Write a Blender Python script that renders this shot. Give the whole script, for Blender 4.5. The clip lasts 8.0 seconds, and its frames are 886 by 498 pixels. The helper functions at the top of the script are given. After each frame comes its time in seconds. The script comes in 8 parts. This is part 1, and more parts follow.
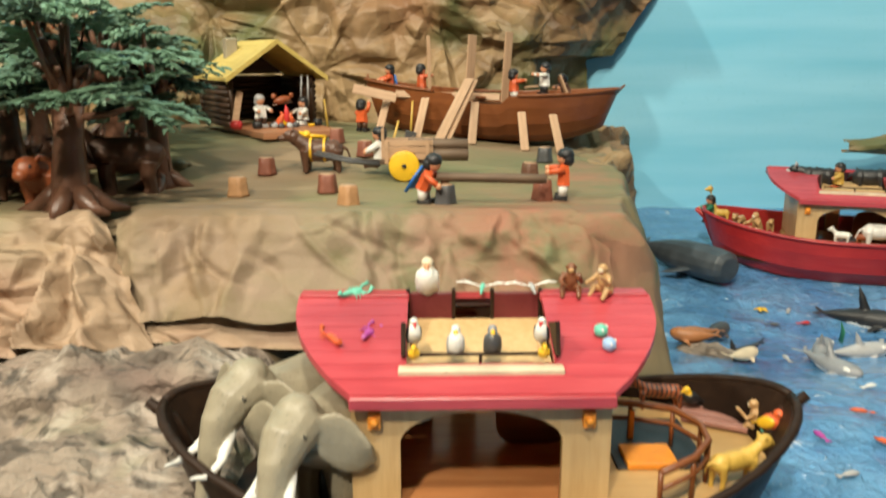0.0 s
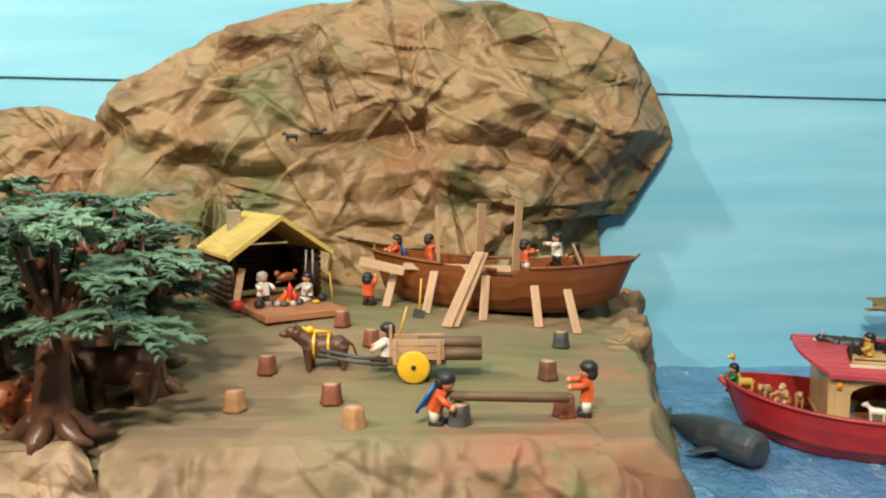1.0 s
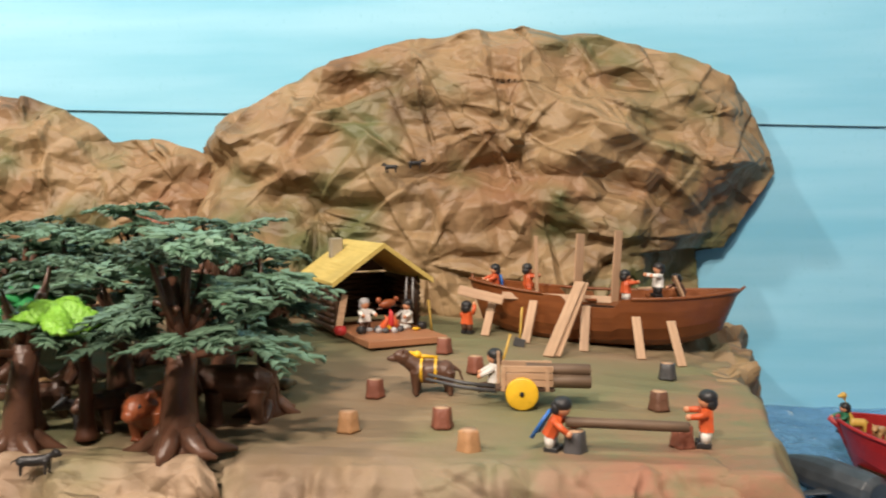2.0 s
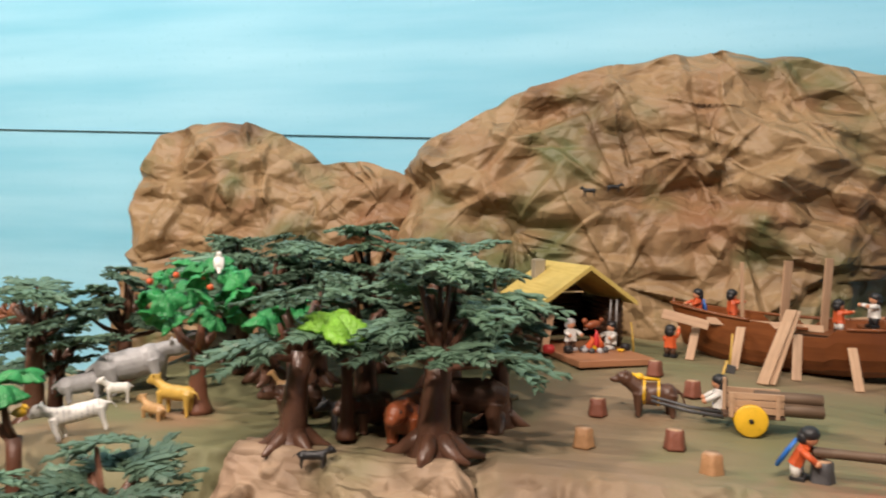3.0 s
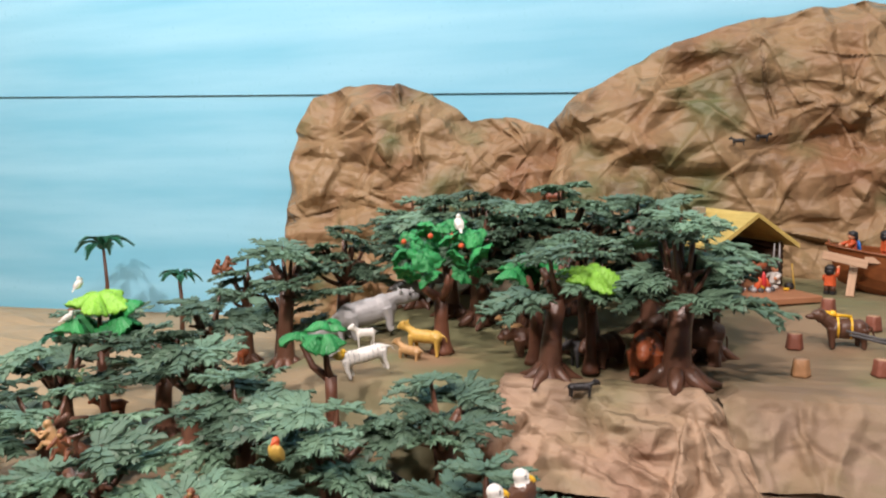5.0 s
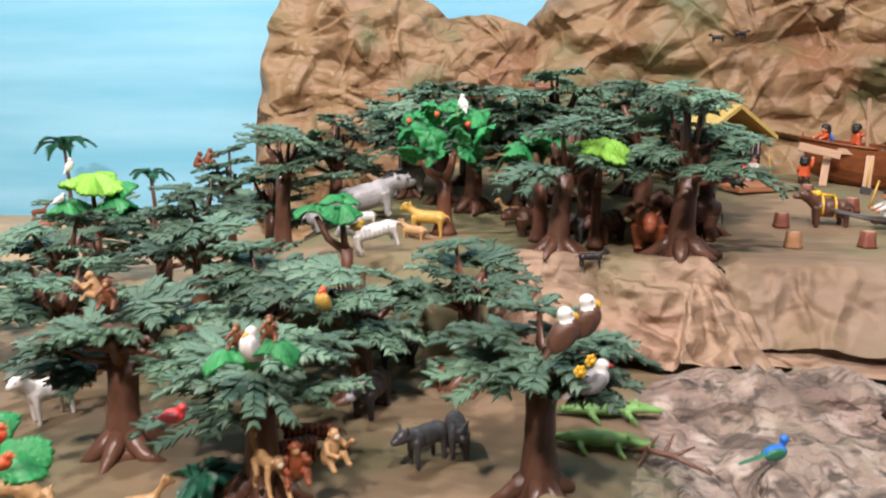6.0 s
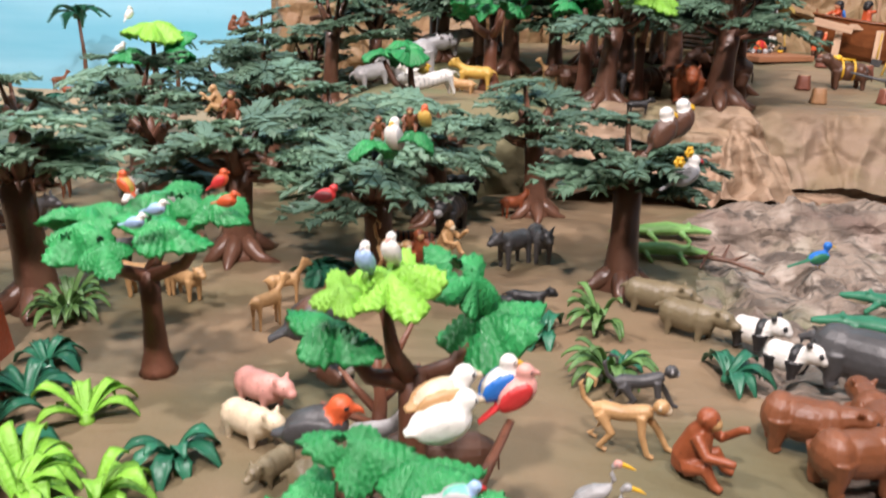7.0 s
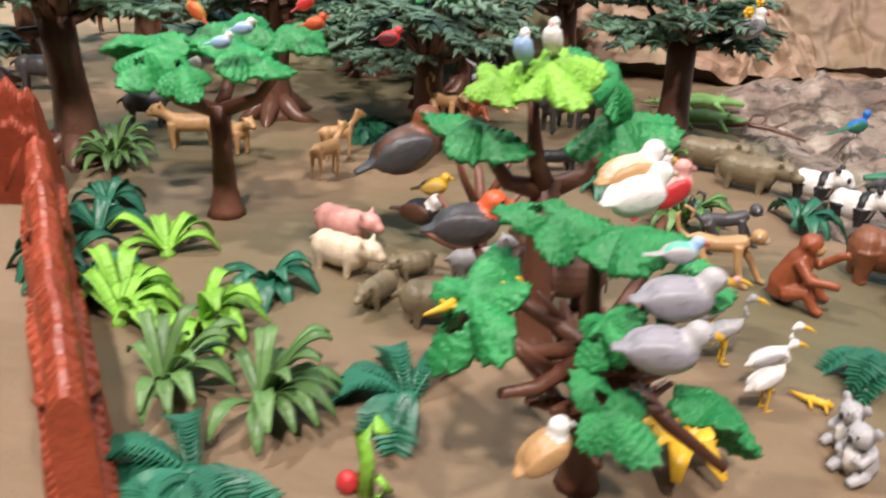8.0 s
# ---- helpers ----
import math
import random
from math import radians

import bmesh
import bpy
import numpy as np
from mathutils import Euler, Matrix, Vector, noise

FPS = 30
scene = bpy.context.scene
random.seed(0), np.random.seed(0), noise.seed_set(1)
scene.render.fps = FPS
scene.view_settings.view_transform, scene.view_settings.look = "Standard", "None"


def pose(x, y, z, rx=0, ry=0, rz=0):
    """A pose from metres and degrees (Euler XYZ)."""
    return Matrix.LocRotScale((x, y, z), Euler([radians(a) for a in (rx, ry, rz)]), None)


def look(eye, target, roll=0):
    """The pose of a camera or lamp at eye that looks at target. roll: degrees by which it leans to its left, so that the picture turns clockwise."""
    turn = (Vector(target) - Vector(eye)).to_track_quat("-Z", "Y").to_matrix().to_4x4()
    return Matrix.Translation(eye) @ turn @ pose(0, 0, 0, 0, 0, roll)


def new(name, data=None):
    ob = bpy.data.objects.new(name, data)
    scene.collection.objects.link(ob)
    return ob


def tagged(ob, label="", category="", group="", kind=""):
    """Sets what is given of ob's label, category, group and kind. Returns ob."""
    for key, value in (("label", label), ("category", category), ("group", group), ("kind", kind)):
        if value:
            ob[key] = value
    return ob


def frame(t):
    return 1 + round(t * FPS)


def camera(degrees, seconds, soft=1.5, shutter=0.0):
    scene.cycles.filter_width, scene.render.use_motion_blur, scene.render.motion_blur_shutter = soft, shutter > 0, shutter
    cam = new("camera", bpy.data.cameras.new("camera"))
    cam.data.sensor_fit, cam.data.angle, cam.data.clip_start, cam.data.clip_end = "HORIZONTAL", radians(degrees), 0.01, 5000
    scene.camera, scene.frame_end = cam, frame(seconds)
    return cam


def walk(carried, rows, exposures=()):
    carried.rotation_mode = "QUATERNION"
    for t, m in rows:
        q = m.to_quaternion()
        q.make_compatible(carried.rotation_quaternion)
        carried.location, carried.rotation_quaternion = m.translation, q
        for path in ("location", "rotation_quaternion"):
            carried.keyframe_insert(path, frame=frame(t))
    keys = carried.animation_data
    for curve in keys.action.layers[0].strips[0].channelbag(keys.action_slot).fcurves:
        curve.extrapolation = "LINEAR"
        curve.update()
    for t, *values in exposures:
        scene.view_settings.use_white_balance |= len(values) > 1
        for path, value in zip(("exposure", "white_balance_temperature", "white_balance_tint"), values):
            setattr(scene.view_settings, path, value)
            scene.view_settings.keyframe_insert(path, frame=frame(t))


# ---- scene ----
cam = camera(58.0, 8.0, soft=2.0, shutter=0.3)
PATH = [
    (0, (-0.099, -0.003, 0.278), (-0.056, 1.94, -0.195), -0.0),
    (0.5, (-0.102, 0.059, 0.33), (-0.052, 2.033, 0.009), -0.1),
    (1, (-0.106, 0.078, 0.377), (-0.072, 2.067, 0.172), -0.4),
    (1.2, (-0.103, 0.076, 0.378), (-0.088, 2.068, 0.203), -0.7),
    (2.3, (-0.18, 0.065, 0.361), (-0.426, 2.047, 0.259), 0.2),
    (2.5, (-0.201, 0.048, 0.365), (-0.521, 2.019, 0.269), 0.3),
    (3, (-0.253, 0.003, 0.375), (-0.743, 1.941, 0.301), 0.8),
    (3.5, (-0.303, -0.039, 0.379), (-0.899, 1.869, 0.304), 1.3),
    (4, (-0.355, -0.072, 0.384), (-0.984, 1.824, 0.289), 1.2),
    (4.5, (-0.416, -0.143, 0.405), (-1.026, 1.755, 0.258), 0.2),
    (4.7, (-0.44, -0.176, 0.425), (-1.041, 1.723, 0.244), -0.5),
    (5.8, (-0.529, -0.228, 0.358), (-0.992, 1.682, -0.016), -0.6),
    (6, (-0.557, -0.25, 0.348), (-0.978, 1.662, -0.063), -0.4),
    (6.5, (-0.624, -0.339, 0.328), (-0.969, 1.563, -0.189), 0.1),
    (7, (-0.659, -0.375, 0.279), (-0.985, 1.495, -0.349), 1.0),
    (7.5, (-0.674, -0.363, 0.239), (-0.96, 1.477, -0.492), 2.2),
    (8, (-0.742, -0.398, 0.223), (-0.946, 1.414, -0.6), 2.8),
]
walk(cam, [(t, look(eye, target, roll)) for t, eye, target, roll in PATH],
     [(0.0, -0.04, 7000, 0), (0.5, -0.08, 6980, 2), (1.0, -0.08, 6950, 4), (2.5, -0.26, 6900, 16), (3.5, -0.44, 6750, 16), (4.5, -0.43, 6550, 18), (6.0, -0.16, 6200, 20), (6.5, -0.10, 6150, 20), (7.5, -0.16, 6150, 18), (8.0, -0.20, 6250, 18)])

# ---- light ----
world = bpy.data.worlds.new("room_air")
scene.world = world
world.use_nodes = True
world.node_tree.nodes["Background"].inputs[0].default_value = (1.0, 0.95, 0.88, 1)
world.node_tree.nodes["Background"].inputs[1].default_value = 0.005
CEILING = 2.45


def downlight(name, x, y, watts, size, target, colour=(1.0, 0.915, 0.82)):
    data = bpy.data.lights.new(name, "AREA")
    data.shape, data.size, data.energy, data.color = "DISK", size, watts, colour
    ob = new(name, data)
    ob.matrix_basis = look((x, y, CEILING - 0.08), target)
    return ob


downlight("ceiling_lamp_key", -0.15, -0.7, 46, 0.16, (-0.55, 1.0, 0.1))
downlight("ceiling_lamp_front", -0.85, -1.5, 88, 0.16, (-0.5, 0.9, 0.1))
downlight("ceiling_lamp_back", -2.1, 0.1, 74, 0.16, (-1.8, 1.6, 0.3))
# added fill lamp that brightens the right-hand faces, the sea and the red ark
downlight("ceiling_lamp_side", 0.85, 0.3, 17, 0.1, (0.3, 1.3, 0.1))


# ---- materials ----
def nodes_of(name):
    m = bpy.data.materials.new(name)
    m.use_nodes = True
    return m, m.node_tree.nodes, m.node_tree.links, m.node_tree.nodes["Principled BSDF"]


def noise_node(n, l, scale, detail=4.0, rough=0.55, coord=None, distortion=0.0):
    t = n.new("ShaderNodeTexNoise")
    t.inputs["Scale"].default_value, t.inputs["Detail"].default_value = scale, detail
    t.inputs["Roughness"].default_value, t.inputs["Distortion"].default_value = rough, distortion
    if coord:
        l.new(coord, t.inputs["Vector"])
    return t


def ramp(n, l, fac, a, b):
    r = n.new("ShaderNodeMapRange")
    r.inputs["From Min"].default_value, r.inputs["From Max"].default_value = a, b
    r.clamp = True
    l.new(fac, r.inputs["Value"])
    return r.outputs["Result"]


def mix(n, l, fac, a, b):
    m = n.new("ShaderNodeMix")
    m.data_type = "RGBA"
    for socket, value in ((m.inputs["Factor"], fac), (m.inputs[6], a), (m.inputs[7], b)):
        if isinstance(value, (int, float)):
            socket.default_value = value
        elif isinstance(value, tuple):
            socket.default_value = (*value, 1)
        else:
            l.new(value, socket)
    return m.outputs[2]


def bump(n, l, bsdf, height, strength, distance):
    b = n.new("ShaderNodeBump")
    b.inputs["Strength"].default_value, b.inputs["Distance"].default_value = strength, distance
    l.new(height, b.inputs["Height"])
    l.new(b.outputs["Normal"], bsdf.inputs["Normal"])


def plastic(name, colour, rough=0.42, vary=0.25, scale=60.0, relief=0.0006, dirt=None, own=0.0):
    """Moulded toy plastic: a slight mottling, fine relief and, with own, a tone of each object's own."""
    m, n, l, s = nodes_of(name)
    co = n.new("ShaderNodeTexCoord").outputs["Object"]
    big, fine = noise_node(n, l, scale * 0.5, coord=co), noise_node(n, l, scale * 5, 3.0, coord=co)
    dark = dirt or tuple(c * 0.45 for c in colour)
    light = tuple(min(1.0, c * 1.18 + 0.01) for c in colour)
    c = mix(n, l, ramp(n, l, big.outputs["Fac"], 0.3, 0.7), tuple(a * (1 - vary) + b * vary for a, b in zip(colour, dark)), light)
    c = mix(n, l, ramp(n, l, fine.outputs["Fac"], 0.62, 0.8), c, dark)
    if own:
        h = n.new("ShaderNodeHueSaturation")
        l.new(c, h.inputs["Color"])
        r = n.new("ShaderNodeObjectInfo").outputs["Random"]
        v = n.new("ShaderNodeMapRange")
        v.inputs["To Min"].default_value, v.inputs["To Max"].default_value = 1 - own, 1 + own
        l.new(r, v.inputs["Value"])
        l.new(v.outputs["Result"], h.inputs["Value"])
        c = h.outputs["Color"]
    l.new(c, s.inputs["Base Color"])
    s.inputs["Roughness"].default_value = rough
    rr = n.new("ShaderNodeMapRange")
    rr.inputs["To Min"].default_value, rr.inputs["To Max"].default_value = rough - 0.08, rough + 0.14
    l.new(big.outputs["Fac"], rr.inputs["Value"])
    l.new(rr.outputs["Result"], s.inputs["Roughness"])
    bump(n, l, s, fine.outputs["Fac"], 0.5, relief)
    return m


def grained(name, a, b, along="X", scale=30.0, rough=0.55, relief=0.0006):
    """Wood, or plastic moulded with a wood grain that runs along one axis."""
    m, n, l, s = nodes_of(name)
    co = n.new("ShaderNodeTexCoord").outputs["Object"]
    mp = n.new("ShaderNodeMapping")
    k = {"X": (0.08, 1, 1), "Y": (1, 0.08, 1), "Z": (1, 1, 0.08)}[along]
    mp.inputs["Scale"].default_value = k
    l.new(co, mp.inputs["Vector"])
    g = noise_node(n, l, scale * 6, 5.0, 0.65, mp.outputs["Vector"])
    w = noise_node(n, l, scale * 0.4, 3.0, 0.5, co)
    c = mix(n, l, ramp(n, l, g.outputs["Fac"], 0.35, 0.65), a, b)
    c = mix(n, l, ramp(n, l, w.outputs["Fac"], 0.45, 0.8), c, tuple(x * 0.7 for x in a))
    l.new(c, s.inputs["Base Color"])
    s.inputs["Roughness"].default_value = rough
    bump(n, l, s, g.outputs["Fac"], 0.6, relief)
    return m


def crushed(n, l, co, size, turn):
    """Height in metres of paper crushed into flat facets about size wide: sharp ridges of one set of cells, sharp valleys of another."""
    out = []
    for k in (0, 1):
        mp = n.new("ShaderNodeMapping")
        mp.inputs["Rotation"].default_value = (turn + 0.9 * k, turn * 1.7 + 0.5, turn * 0.6 + 1.3 * k)
        mp.inputs["Location"].default_value = (k * 3.7 + turn, 1.9 * k, 0)
        mp.inputs["Scale"].default_value = (0.6, 1.7, 1.0)
        l.new(co, mp.inputs["Vector"])
        v = n.new("ShaderNodeTexVoronoi")
        v.inputs["Scale"].default_value = 1 / size
        l.new(mp.outputs["Vector"], v.inputs["Vector"])
        sq = n.new("ShaderNodeMath")
        sq.operation = "MULTIPLY"
        l.new(v.outputs["Distance"], sq.inputs[0])
        l.new(v.outputs["Distance"], sq.inputs[1])
        out.append(sq.outputs[0])
    d = n.new("ShaderNodeMath")
    d.operation = "SUBTRACT"
    l.new(out[0], d.inputs[0])
    l.new(out[1], d.inputs[1])
    return d.outputs[0]


def painted_paper(name, kraft, sprays, rough=0.62, folds=((0.045, 0.5), (0.018, 0.3)), grain=0.0006, spots=(), calm=0.35):
    """Kraft paper, crumpled, with soft sprays of paint: a spray is (colour, noise scale, from, to, offset), a spot (colour, centre, radius)."""
    m, n, l, s = nodes_of(name)
    co = n.new("ShaderNodeTexCoord").outputs["Object"]
    tone = noise_node(n, l, 9.0, 5.0, 0.6, co)
    c = mix(n, l, tone.outputs["Fac"], tuple(x * 0.8 for x in kraft), tuple(min(1, x * 1.18) for x in kraft))
    for colour, scale, lo, hi, offset in sprays:
        mp = n.new("ShaderNodeMapping")
        mp.inputs["Location"].default_value = offset
        l.new(co, mp.inputs["Vector"])
        t = noise_node(n, l, scale, 3.0, 0.5, mp.outputs["Vector"], 0.3)
        c = mix(n, l, ramp(n, l, t.outputs["Fac"], lo, hi), c, colour)
    for colour, centre, radius in spots:
        d = n.new("ShaderNodeVectorMath")
        d.operation = "DISTANCE"
        l.new(co, d.inputs[0])
        d.inputs[1].default_value = centre
        near = ramp(n, l, d.outputs["Value"], radius, radius * 0.25)
        k = n.new("ShaderNodeMath")
        k.operation = "MULTIPLY"
        l.new(near, k.inputs[0])
        l.new(ramp(n, l, noise_node(n, l, 14.0, 4.0, 0.6, co, 0.4).outputs["Fac"], 0.35, 0.6), k.inputs[1])
        c = mix(n, l, k.outputs[0], c, colour)
    speck = noise_node(n, l, 420.0, 2.0, 0.6, co)
    c = mix(n, l, ramp(n, l, speck.outputs["Fac"], 0.66, 0.85), c, tuple(x * 0.45 for x in kraft))
    l.new(c, s.inputs["Base Color"])
    s.inputs["Roughness"].default_value = rough
    s.inputs["Specular IOR Level"].default_value = 0.4
    wob = noise_node(n, l, 9.0, 3.0, 0.5, co)
    warp = n.new("ShaderNodeVectorMath")
    warp.operation = "MULTIPLY_ADD"
    l.new(wob.outputs["Color"], warp.inputs[0])
    warp.inputs[1].default_value = (0.02, 0.02, 0.02)
    l.new(co, warp.inputs[2])
    busy = n.new("ShaderNodeMapRange")
    busy.inputs["From Min"].default_value, busy.inputs["From Max"].default_value = 0.35, 0.65
    busy.inputs["To Min"].default_value, busy.inputs["To Max"].default_value = calm, 1.25
    l.new(noise_node(n, l, 6.0, 2.0, 0.5, co).outputs["Fac"], busy.inputs["Value"])
    g = n.new("ShaderNodeMath")
    g.operation = "MULTIPLY"
    l.new(noise_node(n, l, 160.0, 4.0, 0.65, co).outputs["Fac"], g.inputs[0])
    g.inputs[1].default_value = grain
    height = g.outputs[0]
    for i, (size, slope) in enumerate(folds):
        f = n.new("ShaderNodeMath")
        f.operation = "MULTIPLY"
        l.new(busy.outputs["Result"], f.inputs[0])
        f.inputs[1].default_value = size * slope
        a = n.new("ShaderNodeMath")
        a.operation = "MULTIPLY_ADD"
        l.new(crushed(n, l, warp.outputs[0], size, 0.7 + 1.1 * i), a.inputs[0])
        l.new(f.outputs[0], a.inputs[1])
        l.new(height, a.inputs[2])
        height = a.outputs[0]
    bump(n, l, s, height, 1.0, 1.0)
    return m


KRAFT = (0.302, 0.200, 0.104)
GREEN_SPRAY, RUST_SPRAY, DARK_SPRAY = (0.125, 0.13, 0.055), (0.235, 0.115, 0.057), (0.13, 0.075, 0.038)
M_HILL = painted_paper("hill_paper", KRAFT, [(RUST_SPRAY, 4.6, 0.5, 0.74, (3, 1, 0)), (GREEN_SPRAY, 5.0, 0.51, 0.66, (0, 7, 2)), (DARK_SPRAY, 8.0, 0.56, 0.75, (5, 2, 9))], folds=((0.06, 0.30), (0.02, 0.12)), rough=0.5)
M_PLATEAU = painted_paper("plateau_paper", (0.262, 0.178, 0.106), [((0.165, 0.16, 0.08), 2.6, 0.32, 0.54, (1, 2, 0)), ((0.30, 0.16, 0.095), 3.4, 0.58, 0.78, (4, 0, 3)), ((0.17, 0.17, 0.08), 5.0, 0.58, 0.78, (8, 3, 1))],
                          folds=((0.12, 0.08), (0.03, 0.035)), spots=(((0.29, 0.205, 0.145), (-0.13, 0.775, 0.05), 0.15), ((0.29, 0.205, 0.145), (-0.32, 0.775, 0.05), 0.17), ((0.34, 0.225, 0.13), (0.165, 0.77, 0.06), 0.12), ((0.30, 0.135, 0.085), (0.03, 0.79, 0.095), 0.19), ((0.31, 0.15, 0.09), (0.13, 1.02, 0.118), 0.11), ((0.30, 0.16, 0.10), (0.15, 1.18, 0.118), 0.07), ((0.33, 0.195, 0.125), (-0.54, 0.77, 0.06), 0.14)), calm=0.1, rough=0.7)
M_DRAPE = painted_paper("drape_paper", (0.35, 0.242, 0.160), [((0.30, 0.155, 0.105), 4.0, 0.46, 0.68, (4, 0, 3)), ((0.17, 0.16, 0.075), 4.5, 0.52, 0.72, (8, 3, 1))], folds=((0.05, 0.25), (0.016, 0.1)))
M_GROUND = painted_paper("ground_paper", (0.215, 0.148, 0.086), [((0.135, 0.115, 0.06), 4.0, 0.44, 0.6, (2, 5, 0)), ((0.27, 0.195, 0.125), 3.0, 0.55, 0.75, (7, 1, 0))], folds=((0.12, 0.07), (0.03, 0.05)), calm=0.0)
M_SAND = painted_paper("sand_paper", (0.40, 0.29, 0.17), [((0.36, 0.25, 0.13), 3.0, 0.5, 0.75, (2, 5, 0))], folds=((0.1, 0.08), (0.03, 0.05)), calm=0.1)
M_ROCK = painted_paper("rock_paper", (0.30, 0.235, 0.185), [((0.13, 0.10, 0.08), 13.0, 0.49, 0.63, (1, 1, 1)), ((0.44, 0.37, 0.31), 24.0, 0.54, 0.66, (3, 8, 1)), ((0.24, 0.16, 0.13), 7.0, 0.55, 0.7, (6, 3, 2)), ((0.10, 0.08, 0.065), 45.0, 0.57, 0.68, (4, 4, 2)), ((0.15, 0.17, 0.075), 7.0, 0.58, 0.72, (2, 2, 6))],
                       folds=((0.034, 0.3), (0.012, 0.35)), grain=0.003, rough=0.75, calm=0.6)


def backdrop_material():
    m, n, l, s = nodes_of("blue_backdrop")
    co = n.new("ShaderNodeTexCoord").outputs["Object"]
    mp = n.new("ShaderNodeMapping")
    mp.inputs["Scale"].default_value = (0.5, 1, 5)
    l.new(co, mp.inputs["Vector"])
    streak = noise_node(n, l, 2.2, 4.0, 0.5, mp.outputs["Vector"])
    c = mix(n, l, ramp(n, l, streak.outputs["Fac"], 0.35, 0.7), (0.185, 0.52, 0.70), (0.31, 0.64, 0.81))
    fine = noise_node(n, l, 90.0, 3.0, 0.6, co)
    c = mix(n, l, ramp(n, l, fine.outputs["Fac"], 0.6, 0.9), c, (0.2, 0.52, 0.67))
    l.new(c, s.inputs["Base Color"])
    s.inputs["Roughness"].default_value = 0.7
    bump(n, l, s, streak.outputs["Fac"], 0.2, 0.004)
    return m


def sea_material():
    m, n, l, s = nodes_of("sea_film")
    co = n.new("ShaderNodeTexCoord").outputs["Object"]
    t = noise_node(n, l, 5.0, 5.0, 0.6, co, 0.6)
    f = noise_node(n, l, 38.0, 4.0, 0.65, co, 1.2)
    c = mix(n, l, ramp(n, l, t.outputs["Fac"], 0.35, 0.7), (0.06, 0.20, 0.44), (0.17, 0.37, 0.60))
    # whitish flecks in the colour, painted in for the film's glitter and glints
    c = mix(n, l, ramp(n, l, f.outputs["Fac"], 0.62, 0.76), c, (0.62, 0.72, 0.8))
    l.new(c, s.inputs["Base Color"])
    s.inputs["Roughness"].default_value = 0.12
    s.inputs["Coat Weight"].default_value = 0.5
    bump(n, l, s, f.outputs["Fac"], 1.0, 0.016)
    return m


M_SKY, M_SEA = backdrop_material(), sea_material()
M_TAPE = plastic("dark_tape", (0.04, 0.085, 0.11))
M_ROOM = plastic("room_paint", (0.22, 0.20, 0.18), 0.8, 0.1, 2.0)
M_FLOOR = plastic("room_floor_paint", (0.14, 0.12, 0.10), 0.6, 0.2, 3.0)
M_BARK = plastic("brown_bark", (0.14, 0.062, 0.036), 0.3, 0.5, 50, 0.0012, own=0.25)
M_BARK2 = plastic("red_brown_bark", (0.15, 0.055, 0.028), 0.45, 0.5, 40, 0.001, own=0.2)
M_NEEDLE = plastic("dark_green_leaf", (0.097, 0.171, 0.108), 0.45, 0.55, 60, 0.0012, own=0.42)
M_LEAF = plastic("bright_green_leaf", (0.02, 0.27, 0.07), 0.34, 0.45, 90, 0.0022, own=0.18)
M_LIME = plastic("lime_leaf", (0.22, 0.50, 0.045), 0.4, 0.35, 90, 0.002, own=0.12)
for leaf_mat, cells in ((M_LEAF, 230.0), (M_LIME, 230.0)):
    n, l = leaf_mat.node_tree.nodes, leaf_mat.node_tree.links
    v = n.new("ShaderNodeTexVoronoi")
    v.inputs["Scale"].default_value = cells
    l.new(n["Texture Coordinate"].outputs["Object"], v.inputs["Vector"])
    old = n["Bump"]
    bump(n, l, n["Principled BSDF"], v.outputs["Distance"], 0.22, 0.002)
    n["Bump.001"].invert = True
    l.new(old.outputs["Normal"], n["Bump.001"].inputs["Normal"])
M_FERN = plastic("dark_fern_leaf", (0.016, 0.135, 0.07), 0.35, 0.4, 60, 0.0008, own=0.25)
M_FERN2 = plastic("grass_green_leaf", (0.10, 0.21, 0.055), 0.4, 0.4, 60, 0.0008, own=0.25)
M_BOAT = grained("brown_boat_plastic", (0.175, 0.05, 0.014), (0.235, 0.075, 0.022), "X", 22, 0.36)
M_ARK = grained("dark_brown_hull_plastic", (0.020, 0.010, 0.006), (0.036, 0.018, 0.010), "X", 22, 0.5)
M_ARK.node_tree.nodes["Principled BSDF"].inputs["Specular IOR Level"].default_value = 0.2
M_RED = grained("red_roof_plastic", (0.39, 0.042, 0.056), (0.48, 0.068, 0.082), "X", 24, 0.3, 0.0005)
M_REDHULL = grained("red_hull_plastic", (0.34, 0.016, 0.02), (0.42, 0.03, 0.03), "X", 22, 0.35)
M_TAN = grained("tan_wood_plastic", (0.52, 0.33, 0.15), (0.62, 0.42, 0.21), "Z", 25, 0.45)
M_DECK = grained("deck_plastic", (0.50, 0.29, 0.11), (0.60, 0.38, 0.17), "X", 25, 0.45)
M_PORCH = grained("porch_plastic", (0.34, 0.145, 0.07), (0.42, 0.19, 0.095), "X", 25, 0.5)
M_INNER = grained("reddish_floor_plastic", (0.42, 0.16, 0.06), (0.52, 0.22, 0.085), "X", 22, 0.22)
M_PLANK = grained("bare_wood", (0.40, 0.24, 0.14), (0.50, 0.32, 0.20), "X", 30, 0.6)
M_LOG = grained("brown_log", (0.10, 0.06, 0.035), (0.16, 0.10, 0.06), "X", 30, 0.6)
M_CABIN = grained("dark_cabin_logs", (0.05, 0.025, 0.014), (0.085, 0.042, 0.022), "X", 30, 0.5)
M_THATCH = grained("yellow_roof", (0.50, 0.36, 0.09), (0.62, 0.47, 0.15), "Y", 30, 0.6)
M_TERRA = plastic("terracotta_plastic", (0.34, 0.060, 0.022), 0.36, 0.5, 50, 0.002)
P = {}
